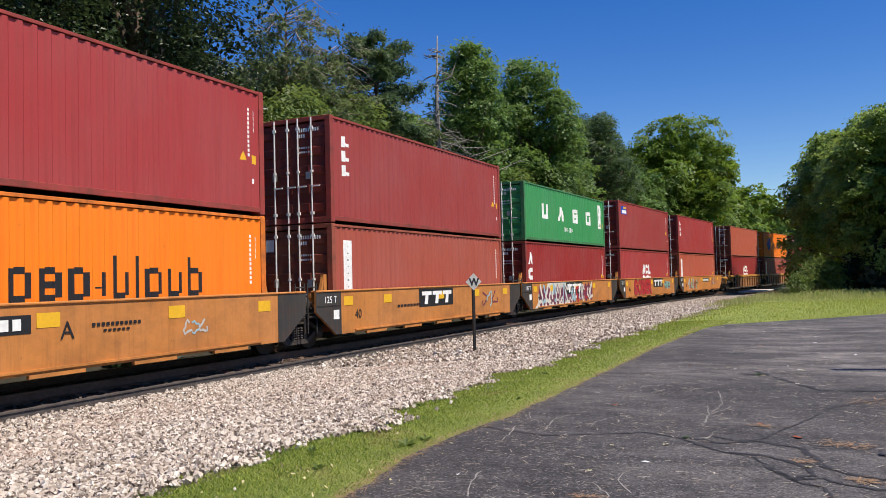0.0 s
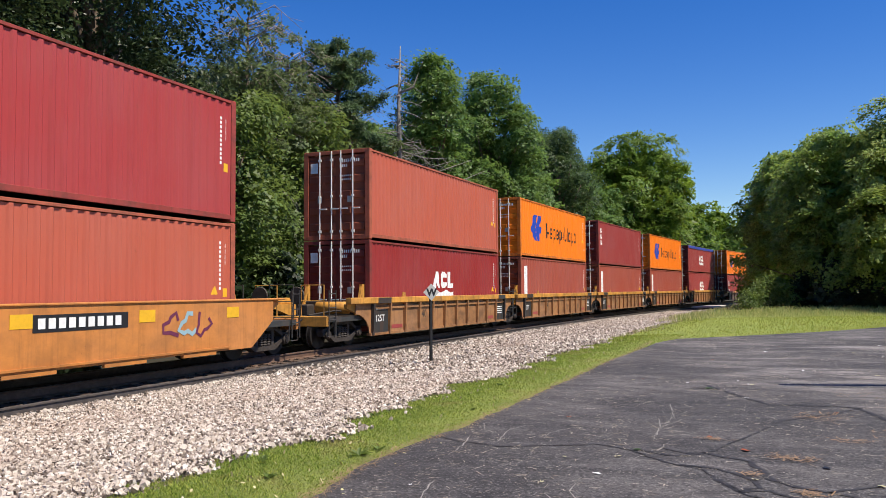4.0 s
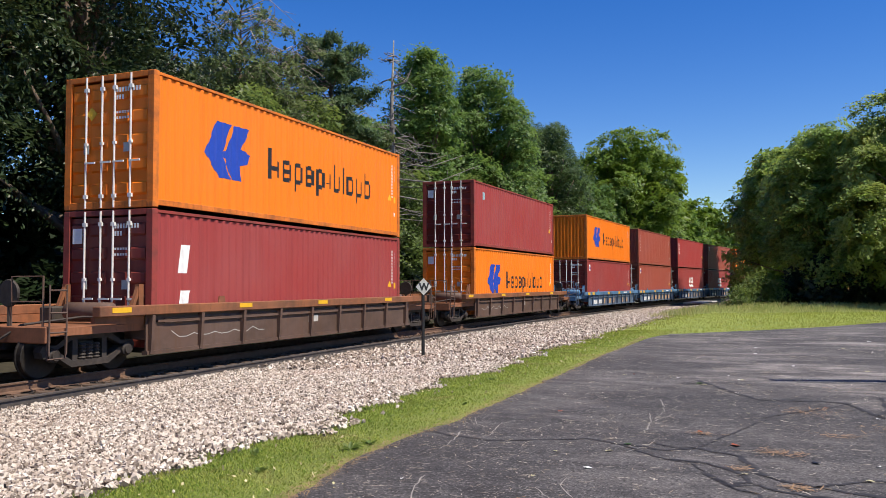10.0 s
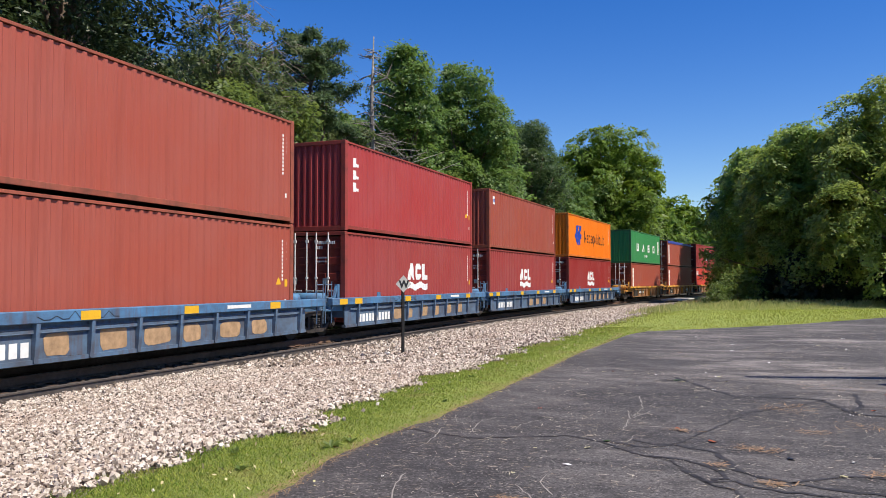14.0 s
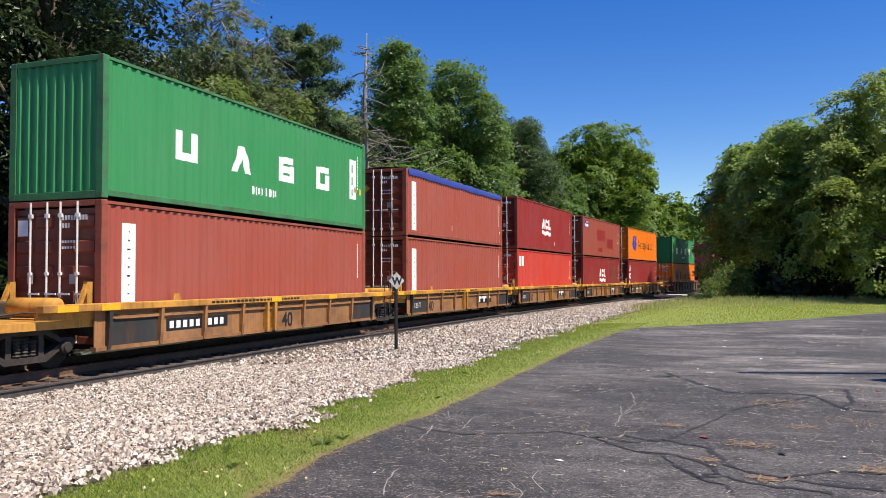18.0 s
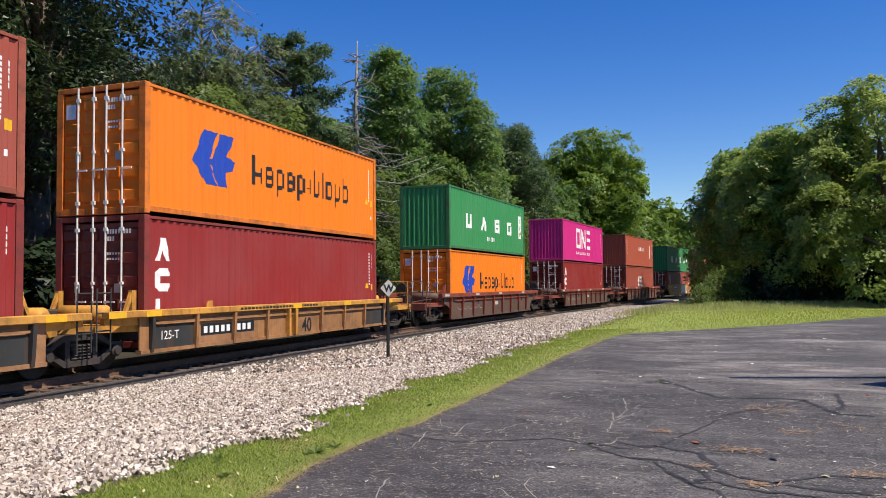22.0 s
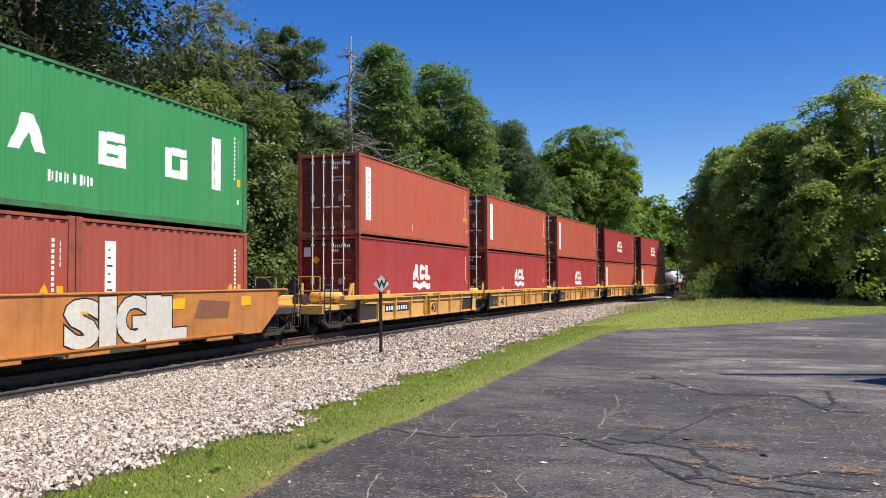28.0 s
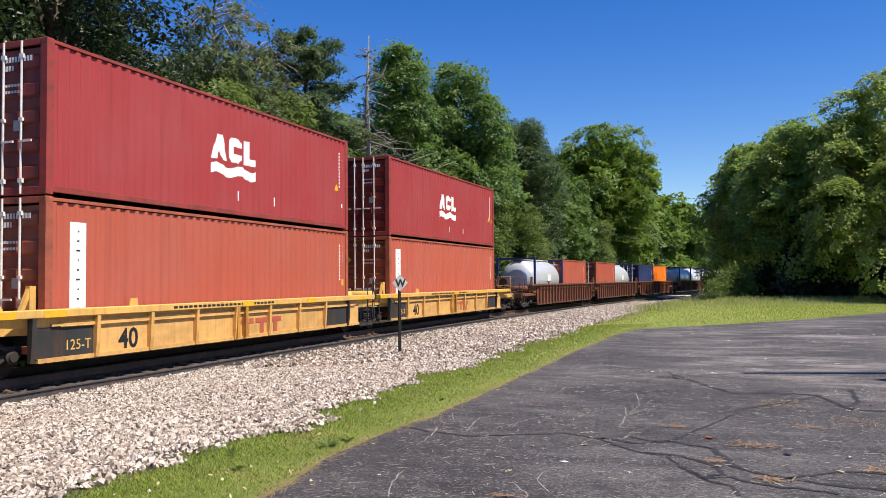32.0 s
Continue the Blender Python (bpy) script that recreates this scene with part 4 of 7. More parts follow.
def mark_one(box, height):
    x = CW / 2 - 0.012
    z, h, t = 0.98, 1.46, 0.27
    y = 3.74
    sh = Shape()
    for a, b, c, d in ((0, 0, t, h), (1.22 - t, 0, 1.22, h), (t, 0, 1.22 - t, t), (t, h - t, 1.22 - t, h)):
        sh.box(x, y + a, z + b, x + 0.006, y + c, z + d)
    mark("logo_shape", sh, M_WHITE, box)
    y = 5.30
    sh = Shape()
    for a in (0, 1.2 - t):
        sh.box(x, y + a, z, x + 0.006, y + a + t, z + h)
    sh.prism([(y + t, z + h * 0.55), (y + 1.2 - t, z + 0.1), (y + 1.2 - t, z + 0.55), (y + t, z + h - 0.05)], x, x + 0.0056)
    mark("logo_shape", sh, M_WHITE, box)
    y = 6.88
    sh = Shape()
    for b in (0, h * 0.5 - t / 2, h - t):
        sh.box(x, y, z + b, x + 0.006, y + 1.05, z + b + t)
    mark("logo_shape", sh, M_WHITE, box)
    wordmark(box, 3.70, 0.54, [(0.16, 0, 0, (0.0,)) for i in range(19)], 0.2, 0.062, M_WHITE, "small_mark")


# ---- bogies ----
def bogie(parent, y):
    """A two-axle freight truck with cast side frames, springs and solid wheels."""
    bg = part("bogie", lambda: Shape().box(-0.95, -0.24, 0.36, 0.95, 0.24, 0.66, 0.03).lathe([(0.66, 0.25), (0.80, 0.25)], (0, 0, 0), "z", 14), M_BOGIE, parent, "grimy cast steel bogie", key="bolster")
    bg.matrix_basis = pose(0, y, 0)
    def side_frame():
        sh = Shape()
        # upper and lower members, columns and pedestal ends
        sh.prism([(-1.16, 0.50), (-1.10, 0.60), (-0.80, 0.60), (-0.46, 0.80), (0.46, 0.80), (0.80, 0.60), (1.10, 0.60), (1.16, 0.50), (0.82, 0.50), (0.44, 0.68), (-0.44, 0.68), (-0.82, 0.50)], -0.09, 0.09)
        sh.prism([(-1.14, 0.50), (-0.80, 0.50), (-0.44, 0.30), (0.44, 0.30), (0.80, 0.50), (1.14, 0.50), (1.10, 0.38), (0.76, 0.36), (0.46, 0.18), (-0.46, 0.18), (-0.76, 0.36), (-1.10, 0.38)], -0.10, 0.10)
        for a in (-0.42, 0.30):
            sh.box(-0.08, a, 0.28, 0.08, a + 0.12, 0.70)
        for a in (-0.89, 0.89):
            sh.lathe([(0.06, 0.13), (0.15, 0.13), (0.17, 0.10), (0.20, 0.09)], (0, a, 0.42), "x", 14)
        return sh
    for side in (-1, 1):
        fr = part("side_frame", side_frame, M_BOGIE, bg, key="sideframe")
        fr.matrix_basis = pose(side * 1.0, 0, 0, 0, 0, 0 if side > 0 else 180)
        sp = part("spring_nest", lambda: Shape().lathe([(0.30 + 0.03 * i, 0.08 if i % 2 else 0.055) for i in range(11)], (0, -0.17, 0), "z", 8).lathe([(0.30 + 0.03 * i, 0.08 if i % 2 else 0.055) for i in range(11)], (0, 0, 0), "z", 8).lathe([(0.30 + 0.03 * i, 0.08 if i % 2 else 0.055) for i in range(11)], (0, 0.17, 0), "z", 8), M_BOGIE, bg, key="spring")
        sp.matrix_basis = pose(side * 1.05, 0, 0)
    for a in (-0.89, 0.89):
        ws = part("wheelset", lambda: Shape().lathe([(-1.05, 0.07), (-0.80, 0.07), (-0.80, 0.40), (-0.79, 0.42), (-0.70, 0.425), (-0.69, 0.45), (-0.665, 0.45), (-0.66, 0.38), (-0.68, 0.20), (-0.66, 0.09), (0.66, 0.09), (0.68, 0.20), (0.66, 0.38),
                                                 (0.665, 0.45), (0.69, 0.45), (0.70, 0.425), (0.79, 0.42), (0.80, 0.40), (0.80, 0.07), (1.05, 0.07)], (0, 0, 0), "x", 24).box(-0.83, -0.05, 0.2, -0.80, 0.05, 0.32).box(0.80, -0.05, 0.2, 0.83, 0.05, 0.32), M_WHEEL, bg, "solid steel wheels on an axle", key="wheelset")
        ws.matrix_basis = pose(0, a, 0.42)
        WHEELS.append((ws, a))
    return bg


WHEELS = []


# ---- well cars ----
SIDE_X = 1.50


def text_part(parent, body, size, y, z, material, x=SIDE_X + 0.012, bold=0.0):
    """Stencilled writing: the first figure carries the others, each a mesh of its own."""
    me = text_mesh(body, size, bold)
    bm = bmesh.new()
    bm.from_mesh(me)
    left, groups = set(bm.verts), []
    while left:
        todo, seen = [left.pop()], set()
        while todo:
            v = todo.pop()
            seen.add(v)
            for e in v.link_edges:
                o = e.other_vert(v)
                if o in left:
                    left.discard(o)
                    todo.append(o)
        groups.append(seen)
    groups.sort(key=lambda g: min(v.co.y for v in g))
    first = None
    for g in groups:
        order = {v: i for i, v in enumerate(sorted(g, key=lambda v: v.index))}
        faces = [tuple(order[v] for v in f.verts) for f in bm.faces if f.verts[0] in order]
        ob = part("stencil", Shape().add([tuple(v.co) for v in order], faces), material, first or parent)
        if first is None:
            ob.matrix_basis = pose(x, y, z)
            first = ob
    bm.free()
    return first


def bars_part(parent, y, z, n, w, h, gap, material, x=SIDE_X + 0.012):
    sh = Shape()
    for i in range(n):
        sh.box(x, y + i * (w + gap), z, x + 0.004, y + i * (w + gap) + w, z + h)
    return tagged(part("mark_bar", sh, material, parent), "row of small plain bars", kind="stuff")


KINDS = {
    # chord, plate, rib, end paint, ribs from y, their spacing, top, low, chord height, arched ends
    "smooth": ("car_yellow", "car_yellow", "car_yellow", "car_grey", None, 1.5, 1.51, 0.35, 0.05, True),
    "tan": ("chord_yellow", "car_tan", "car_tan", "car_grey", -0.20, 1.13, 1.47, 0.33, 0.19, True),
    "brown": ("chord_rust", "car_brown", "car_brown", "car_brown", -0.25, 1.55, 1.29, 0.33, 0.20, False),
    "blue": ("chord_blue", "car_blue", "car_blue", "car_blue", 0.45, 1.30, 1.19, 0.31, 0.22, False),
    "yellow": ("chord_yellow", "car_ochre", "car_tan", "car_grey", -0.02, 1.525, 1.23, 0.35, 0.15, False),
    "redrib": ("chord_red", "car_brown", "chord_red", "car_brown", -0.55, 1.51, 1.33, 0.23, 0.18, True),
    "bright": ("chord_cream", "car_bright", "car_bright", "car_grey", -0.50, 1.525, 1.23, 0.33, 0.15, False),
    "rust": ("car_rust", "car_rust", "car_rust", "car_rust", 0.0, 0.66, 1.43, 0.28, 0.10, False),
}
WORDS = {"smooth": "smooth-sided yellow well car with graffiti and worn paint", "tan": "brown-yellow ribbed well car with worn paint", "brown": "dark brown ribbed well car with a rusty top chord",
         "blue": "weathered blue ribbed well car", "yellow": "yellow ribbed well car with dark grey ends", "redrib": "dark brown well car with red ribs",
         "bright": "bright yellow ribbed well car with dark grey ends", "rust": "rust-brown deep-ribbed well car"}


def well_car(kind, front_gap, rear_gap, front_end, rear_end, rng):
    """One well unit. Its origin is on the rail under the front of its load. front_gap, rear_gap: metres to the middle of the gap between loads;
    front_end, rear_end: True where the car ends in a coupler and has a bogie of its own there."""
    chord_c, plate_c, rib_c, end_c, rib0, step, top, low, ch, arched = KINDS[kind]
    chord, plate, ribm, endm = PAINT[chord_c], PAINT[plate_c], PAINT[rib_c], PAINT[end_c]
    ribbed = rib0 is not None
    car = thing("well_car", WORDS[kind], "rail car", "cars of the train")
    chord_f, chord_r = min(1.70, front_gap - 0.25), min(1.70, rear_gap - 0.25)
    y0, y1 = -0.35, CL + 0.35
    for side in (-1, 1):
        m = Matrix() if side > 0 else Matrix.Diagonal((-1, 1, 1, 1))

        def put(ob, at=Matrix()):
            ob.matrix_basis = m @ at
            return ob

        def side_plate():
            if arched:
                arc = [(-0.35 - 0.85 * (1 - math.cos(a)), low + 0.64 * math.sin(a)) for a in (0.0, 0.35, 0.7, 1.05, 1.35, 1.57)] if ribbed else [(-0.30, low), (-1.20, low + 0.62)]
                pts = [(CL - y, z) for y, z in arc] + [(CL + 1.2, top), (-1.2, top)] + arc[::-1]
            else:
                pts = [(y0, low), (y1, low), (y1, top), (y0, top)]
            return Shape().prism(pts, SIDE_X - 0.13, SIDE_X - 0.10) if ribbed else Shape().prism(pts, SIDE_X - 0.06, SIDE_X)
        put(part("side_plate", side_plate, plate, car, key=("plate", kind)))
        put(part("top_chord", lambda: Shape().box(SIDE_X - 0.17, -chord_f, top - ch, SIDE_X + 0.03, CL + chord_r, top, 0.015), chord, car, key=("topchord", kind, round(chord_f, 1), round(chord_r, 1))))
        if ribbed:
            put(part("bottom_chord", lambda: Shape().box(SIDE_X - 0.20, y0, low - 0.05, SIDE_X - 0.06, y1, low + 0.03), plate, car, key=("botchord", kind)))
            put(part("upper_rail", lambda: Shape().box(SIDE_X - 0.095, y0 + 0.3, top - ch - 0.16, SIDE_X - 0.05, y1 - 0.3, top - ch - 0.11), ribm, car, key=("urail", kind)))
            n = int((CL + 0.4 - rib0) / step)
            for i in range(n + 1):
                wide = 0.045
                rb = part("rib", lambda: Shape().prism([(SIDE_X - 0.10, low - 0.03), (SIDE_X - 0.03, low - 0.03), (SIDE_X - 0.005, low + 0.2), (SIDE_X + 0.02, top - ch), (SIDE_X - 0.10, top - ch)], -wide, wide, "y"),
                          endm if end_c == "car_grey" and (i == 0 or i == n) else ribm, car, key=("rib", kind))
                put(rb, pose(0, rib0 + i * step, 0))
            if end_c == "car_grey":
                for a in (rib0 + 0.05, rib0 + (n - 1) * step + 0.05):
                    put(part("end_plate", lambda: Shape().box(SIDE_X - 0.10, 0, low + 0.03, SIDE_X - 0.088, step - 0.1, top - ch - 0.17), endm, car, "dark grey end panel", key=("endp", kind)), pose(0, a, 0))
            put(part("load_guide", lambda: Shape().prism([(2.0, top), (2.25, top), (2.22, top + 0.15), (2.03, top + 0.15)], SIDE_X - 0.14, SIDE_X - 0.11), chord, car, key=("guide", kind)))
        else:
            put(part("side_step", lambda: Shape().box(SIDE_X, 0.6, low + 0.05, SIDE_X + 0.045, CL - 0.6, low + 0.09), plate, car, key="flange"))
            for end in (0, 1):
                if (front_end, rear_end)[end]:
                    continue

                def dark():
                    arc = [(-0.30, low), (-1.20, low + 0.62)]
                    return Shape().prism([(-0.05, low), (-0.05, top - 0.01), (-1.2, top - 0.01)] + arc[::-1], SIDE_X - 0.004, SIDE_X + 0.006)
                put(part("end_plate", dark, endm, car, "dark grey end panel", key="endp2"), Matrix() if end == 0 else pose(0, CL, 0) @ Matrix.Diagonal((1, -1, 1, 1)))
            for y in (1.2, 3.4, 5.6, 7.8, 10.0):
                put(part("foot_plate", lambda: Shape().box(SIDE_X - 0.05, 0, low - 0.06, SIDE_X + 0.02, 1.1, low + 0.005), plate, car, key="footplate"), pose(0, y, 0))
    if kind != "smooth":
        for drop in (0.09, 0.17):
            put(part("side_pipe", lambda: Shape().tube([(SIDE_X - 0.062, 0.15, 0), (SIDE_X - 0.062, CL - 0.15, 0)], 0.017, 6), ribm, car, key="sidepipe"), pose(0, 0, top - ch - drop))
    for y in (0.25, 4.0, CL - 4.0, CL - 0.25):
        beam = part("cross_beam", lambda: Shape().box(-SIDE_X + 0.1, -0.18, low - 0.05, SIDE_X - 0.1, 0.18, low + 0.045, 0.01), M_DARK, car, key=("xbeam", kind))
        beam.matrix_basis = pose(0, y, 0)
    part("well_floor", lambda: Shape().box(-0.55, 0.3, low - 0.03, 0.55, CL - 0.3, low + 0.02), M_DARK, car, key=("wfloor", kind))
    deck = 0.92
    for front in (True, False):
        gap, own, reach0 = (front_gap, front_end, chord_f) if front else (rear_gap, rear_end, chord_r)
        sgn, base = (-1, 0.0) if front else (1, CL)
        reach = gap - 0.75 if own else gap - 0.05
        rk = round(reach, 1)

        def flip(ob, at=Matrix()):
            ob.matrix_basis = pose(0, base, 0) @ Matrix.Diagonal((1, sgn, 1, 1)) @ at
            return ob
        flip(part("bulkhead", lambda: Shape().box(-SIDE_X + 0.15, 0.12, low + 0.25, SIDE_X - 0.15, 0.30, top - 0.12, 0.02), endm, car, key=("bulk", kind)))
        flip(part("end_platform", lambda: Shape().prism([(-1.32, 0.3), (1.32, 0.3), (1.32 if own else 0.8, reach * 0.8), (1.3 if own else 0.42, reach - 0.05), (-1.3 if own else -0.42, reach - 0.05), (-1.32 if own else -0.8, reach * 0.8)], deck - 0.14, deck, "z"), endm if kind in ("smooth", "tan") else chord, car, key=("plat", rk, own)))
        flip(part("centre_sill", lambda: Shape().box(-0.24, 0.2, 0.52, 0.24, reach - 0.02, deck - 0.14, 0.02), M_DARK, car, key=("csill", rk)))
        for sx in (-1, 1):
            flip(part("side_strut", lambda: Shape().prism([(0.3, deck), (0.3, top - ch), (reach0 - 0.05, top - ch), (reach0 - 0.05, top - ch - 0.12), (0.8, deck)], -0.05, 0.05), chord, car, key=("strut", kind, round(reach0, 1))), pose(sx * (SIDE_X - 0.2), 0, 0))
            flip(part("brace", lambda: Shape().prism([(0.34, deck + 0.02), (0.42, deck + 0.02), (0.10, top + 0.42), (0.02, top + 0.42)], -0.04, 0.04).box(-0.05, -0.02, top - 0.1, 0.05, 0.12, top + 0.42), chord, car, key=("brace", kind)), pose(sx * 1.0, 0.06, 0))
        flip(part("handrail", lambda: Shape().tube([(1.36, reach - 0.42, 0.45), (1.36, reach - 0.42, 1.7)], 0.016, 6).tube([(1.36, reach - 0.04, 0.45), (1.36, reach - 0.04, 1.7)], 0.016, 6).tube([(1.36, reach - 0.42, 0.85), (1.36, reach - 0.04, 0.85)], 0.018, 6)
                      .tube([(1.36, reach - 0.42, 1.2), (1.36, reach - 0.04, 1.2)], 0.018, 6).tube([(1.36, reach - 0.42, 1.6), (1.36, reach - 0.04, 1.6)], 0.018, 6), endm if kind != "redrib" else PAINT["car_rust"], car, "ladder with upright grab bars", key=("rail", rk)))
        flip(part("air_reservoir", lambda: Shape().lathe([(-0.62, 0.08), (-0.55, 0.19), (0.55, 0.19), (0.62, 0.08)], (0.35, 0.78, deck + 0.24), "x", 14), chord if kind in ("yellow", "bright", "tan", "blue") else endm, car, key=("resv", kind), smooth=True))
        flip(part("valve_box", lambda: Shape().box(-0.85, 0.55, deck, -0.45, 0.95, deck + 0.34, 0.03), M_BOGIE, car, key="valve"))
        flip(part("brake_pipe", lambda: Shape().tube([(0.7, 0.2, deck + 0.1), (0.75, reach * 0.5, deck + 0.16), (0.6, reach - 0.1, deck + 0.06), (0.3, reach + 0.15, 0.7), (0.15, reach + 0.3, 0.5)], 0.026, 6), M_BOGIE, car, key=("pipe", rk)))
        if own:
            flip(part("coupler", lambda: Shape().box(-0.09, reach - 0.1, 0.70, 0.09, reach + 0.52, 0.88, 0.03).box(-0.19, reach + 0.45, 0.62, 0.19, reach + 0.78, 0.94, 0.06), M_BOGIE, car, key=("coup", rk)))
            flip(part("end_sill", lambda: Shape().box(-1.32, reach - 0.12, deck - 0.26, 1.32, reach, deck + 0.04, 0.02), chord, car, key=("esill", kind, rk)))
            for sx in (-1, 1):
                flip(part("end_railing", lambda: Shape().tube([(-0.38, 0, deck), (-0.38, 0, 1.85), (0.38, 0, 1.85), (0.38, 0, deck)], 0.02, 6).tube([(-0.38, 0, 1.4), (0.38, 0, 1.4)], 0.016, 6), endm if kind in ("brown", "redrib", "smooth") else chord, car, key=("erail", kind)), pose(sx * 0.8, reach - 0.06, 0))
            flip(part("stirrup", lambda: Shape().tube([(1.30, reach - 0.45, deck - 0.1), (1.30, reach - 0.45, 0.38), (1.30, reach - 0.05, 0.38), (1.30, reach - 0.05, deck - 0.1)], 0.02, 6), endm, car, key=("stirrup", rk)))
            flip(part("brake_wheel", lambda: Shape().lathe([(0.0, 0.24), (0.03, 0.26), (0.06, 0.24)], (0.2, reach - 0.2, 1.55), "y", 18).tube([(0.2, reach - 0.17, deck), (0.2, reach - 0.17, 1.55)], 0.03, 6), M_BOGIE, car, key=("bw", rk)))
            bogie(car, base + sgn * (reach - 1.25))
        else:
            flip(part("articulation", lambda: Shape().lathe([(0.56, 0.36), (deck - 0.04, 0.36), (deck + 0.08, 0.24)], (0, reach, 0), "z", 16), M_BOGIE, car, key=("artic", rk)))
            if front:
                bogie(car, -front_gap)
    return car


def graffiti(car, rng, y, w, h, colours, z=0.62, fill=None):
    """Sprayed tag as overlapping curved strokes on the flat side."""
    x = SIDE_X + 0.003
    n = max(3, int(w / 0.42))
    for i in range(n):
        m = M_GRAFFITI[colours[i % len(colours)]]
        cy = y + w * (i + 0.5) / n
        pts, ang = [], rng.uniform(0, 6)
        for j in range(9):
            a = ang + j * 0.62
            r = 0.5 * h * (0.7 + 0.3 * math.sin(j * 1.7 + i))
            pts.append((cy + math.cos(a) * r * 0.62 * (w / n) / (h * 0.5), z + h / 2 + math.sin(a) * r))
        if fill is not None:
            rim = [(cy + math.cos(q * 0.628) * w / n * 0.62 * rng.uniform(0.75, 1.1), z + h / 2 + math.sin(q * 0.628) * h * 0.5 * rng.uniform(0.75, 1.05)) for q in range(10)]
            part("spray_fill", Shape().prism(rim, x - 0.001, x + 0.0022 + 0.0003 * (i % 4)), M_GRAFFITI[fill], car)
        t = h * rng.uniform(0.05, 0.09)
        sh = ribbon(pts, t, x + 0.0035 + 0.0008 * (i % 3))
        part("spray_stroke", sh, m, car)


def graffiti_word(car, body, y, w, z, h, fill, edge, bulge=0.0):
    """Fat sprayed letters with a thick outline, side by side; bulge: extra height towards the middle."""
    x, n = SIDE_X + 0.004, len(body)
    wide = [0.55 if c == "I" else 1.0 for c in body]
    at = y
    for i, c in enumerate(body):
        cw = w * wide[i] / sum(wide)
        ch = h * (1 + bulge * math.sin(math.pi * (i + 0.5) / n))
        for name, bold, grow, dx, material in (("letter_outline", 0.085, 0.0, 0.0, edge), ("letter_fill", 0.060, 0.032, 0.003 + 0.0006 * (i % 2), fill)):
            me = text_mesh(c, 1.0, bold)
            ys, zs = [v.co.y for v in me.vertices], [v.co.z for v in me.vertices]
            k = Matrix.Diagonal((1, (cw * 1.10 - 2 * grow) / (max(ys) - min(ys)), (ch - 2 * grow) / (max(zs) - min(zs)), 1))
            me.transform(Matrix.Translation((x + dx, at + grow - cw * 0.05, z + grow)) @ k @ Matrix.Translation((0, -min(ys), -min(zs))))
            part(name, me, material, car)
        at += cw


def ribbon(pts, t, x):
    """A painted line of half width t through (y, z) points, as one strip facing +x."""
    v, f = [], []
    for i, (a, b) in enumerate(pts):
        (a0, b0), (a1, b1) = pts[max(i - 1, 0)], pts[min(i + 1, len(pts) - 1)]
        L = math.hypot(a1 - a0, b1 - b0) + 1e-6
        ny, nz = -(b1 - b0) / L * t, (a1 - a0) / L * t
        v += [(x, a - ny, b - nz), (x, a + ny, b + nz)]
        if i:
            f.append((2 * i - 2, 2 * i, 2 * i + 1, 2 * i - 1))
    return Shape().add(v, f)


# ---- the train ----
FRONT = [3.71, 18.79, 33.71, 48.90, 64.07, 83.19, 98.56, 113.84, 129.09, 144.33, 163.49, 183.06, 202.57, 217.66, 233.01, 247.67, 263.06, 282.60, 298.35, 313.26,
         328.56, 344.01, 363.93, 385.27, 406.30, 425.88, 445.15, 460.22, 475.32, 490.54, 505.97, 525.6, 540.9, 556.2, 575.5, 590.8, 606.1]
SETS = [("smooth", 0, 4), ("tan", 5, 9), ("brown", 10, 10), ("brown", 11, 11), ("blue", 12, 16), ("yellow", 17, 21), ("redrib", 22, 22), ("redrib", 23, 23), ("redrib", 24, 24),
        ("smooth", 25, 25), ("bright", 26, 30), ("rust", 31, 33), ("rust", 34, 36)]
# for each stack: upper colour, upper mark, upper doors; lower colour, lower mark, lower doors
LOADS = [
    ("crimson", "", 1, "orange", "O", 1), ("maroon", "T", 1, "oxide", "S", 1), ("green", "U", 1, "deep_red", "A", 1), ("maroon", "L", 1, "crimson", "W", 1), ("crimson", "T", 1, "brick", "S", 1),
    ("brick", "", 1, "deep_red", "W", 1), ("orange", "O", 1, "oxide", "S", 1), ("maroon", "T", 1, "oxide", "S", 1), ("orange", "O", 1, "oxide", "S", 1), ("maroon", "Wt", 1, "maroon", "W", 1),
    ("orange", "O", 1, "maroon", "2", 1), ("maroon", "B", 1, "orange", "O", 1), ("orange", "O", 0, "maroon", "l", 1), ("oxide", "V", 0, "oxide", "l", 1), ("crimson", "T", 0, "maroon", "W", 1),
    ("oxide", "l", 0, "maroon", "W", 1), ("orange", "O", 0, "deep_red", "W", 1), ("green", "U", 0, "oxide", "S", 1), ("oxide", "St", 1, "oxide", "S", 1), ("deep_red", "W", 1, "bright_red", "C", 1),
    ("oxide", "LP", 1, "deep_red", "WQ", 1), ("orange", "O", 1, "deep_red", "A", 1), ("green", "U", 0, "orange", "O", 1), ("magenta", "N", 0, "deep_red", "A", 1), ("brick", "Vu", 0, "oxide", "W", 1),
    ("green", "Us", 0, "oxide", "20", 1), ("brick", "S", 1, "crimson", "W", 1), ("brick", "S", 1, "crimson", "W", 1), ("brick", "S", 1, "crimson", "W", 1), ("crimson", "W", 1, "brick", "S", 1), ("crimson", "W", 1, "brick", "S", 1),
]
LOAD_Z, GAP_Z = 0.40, 0.03
MOVERS = []                            # thing, arc length at the start, height


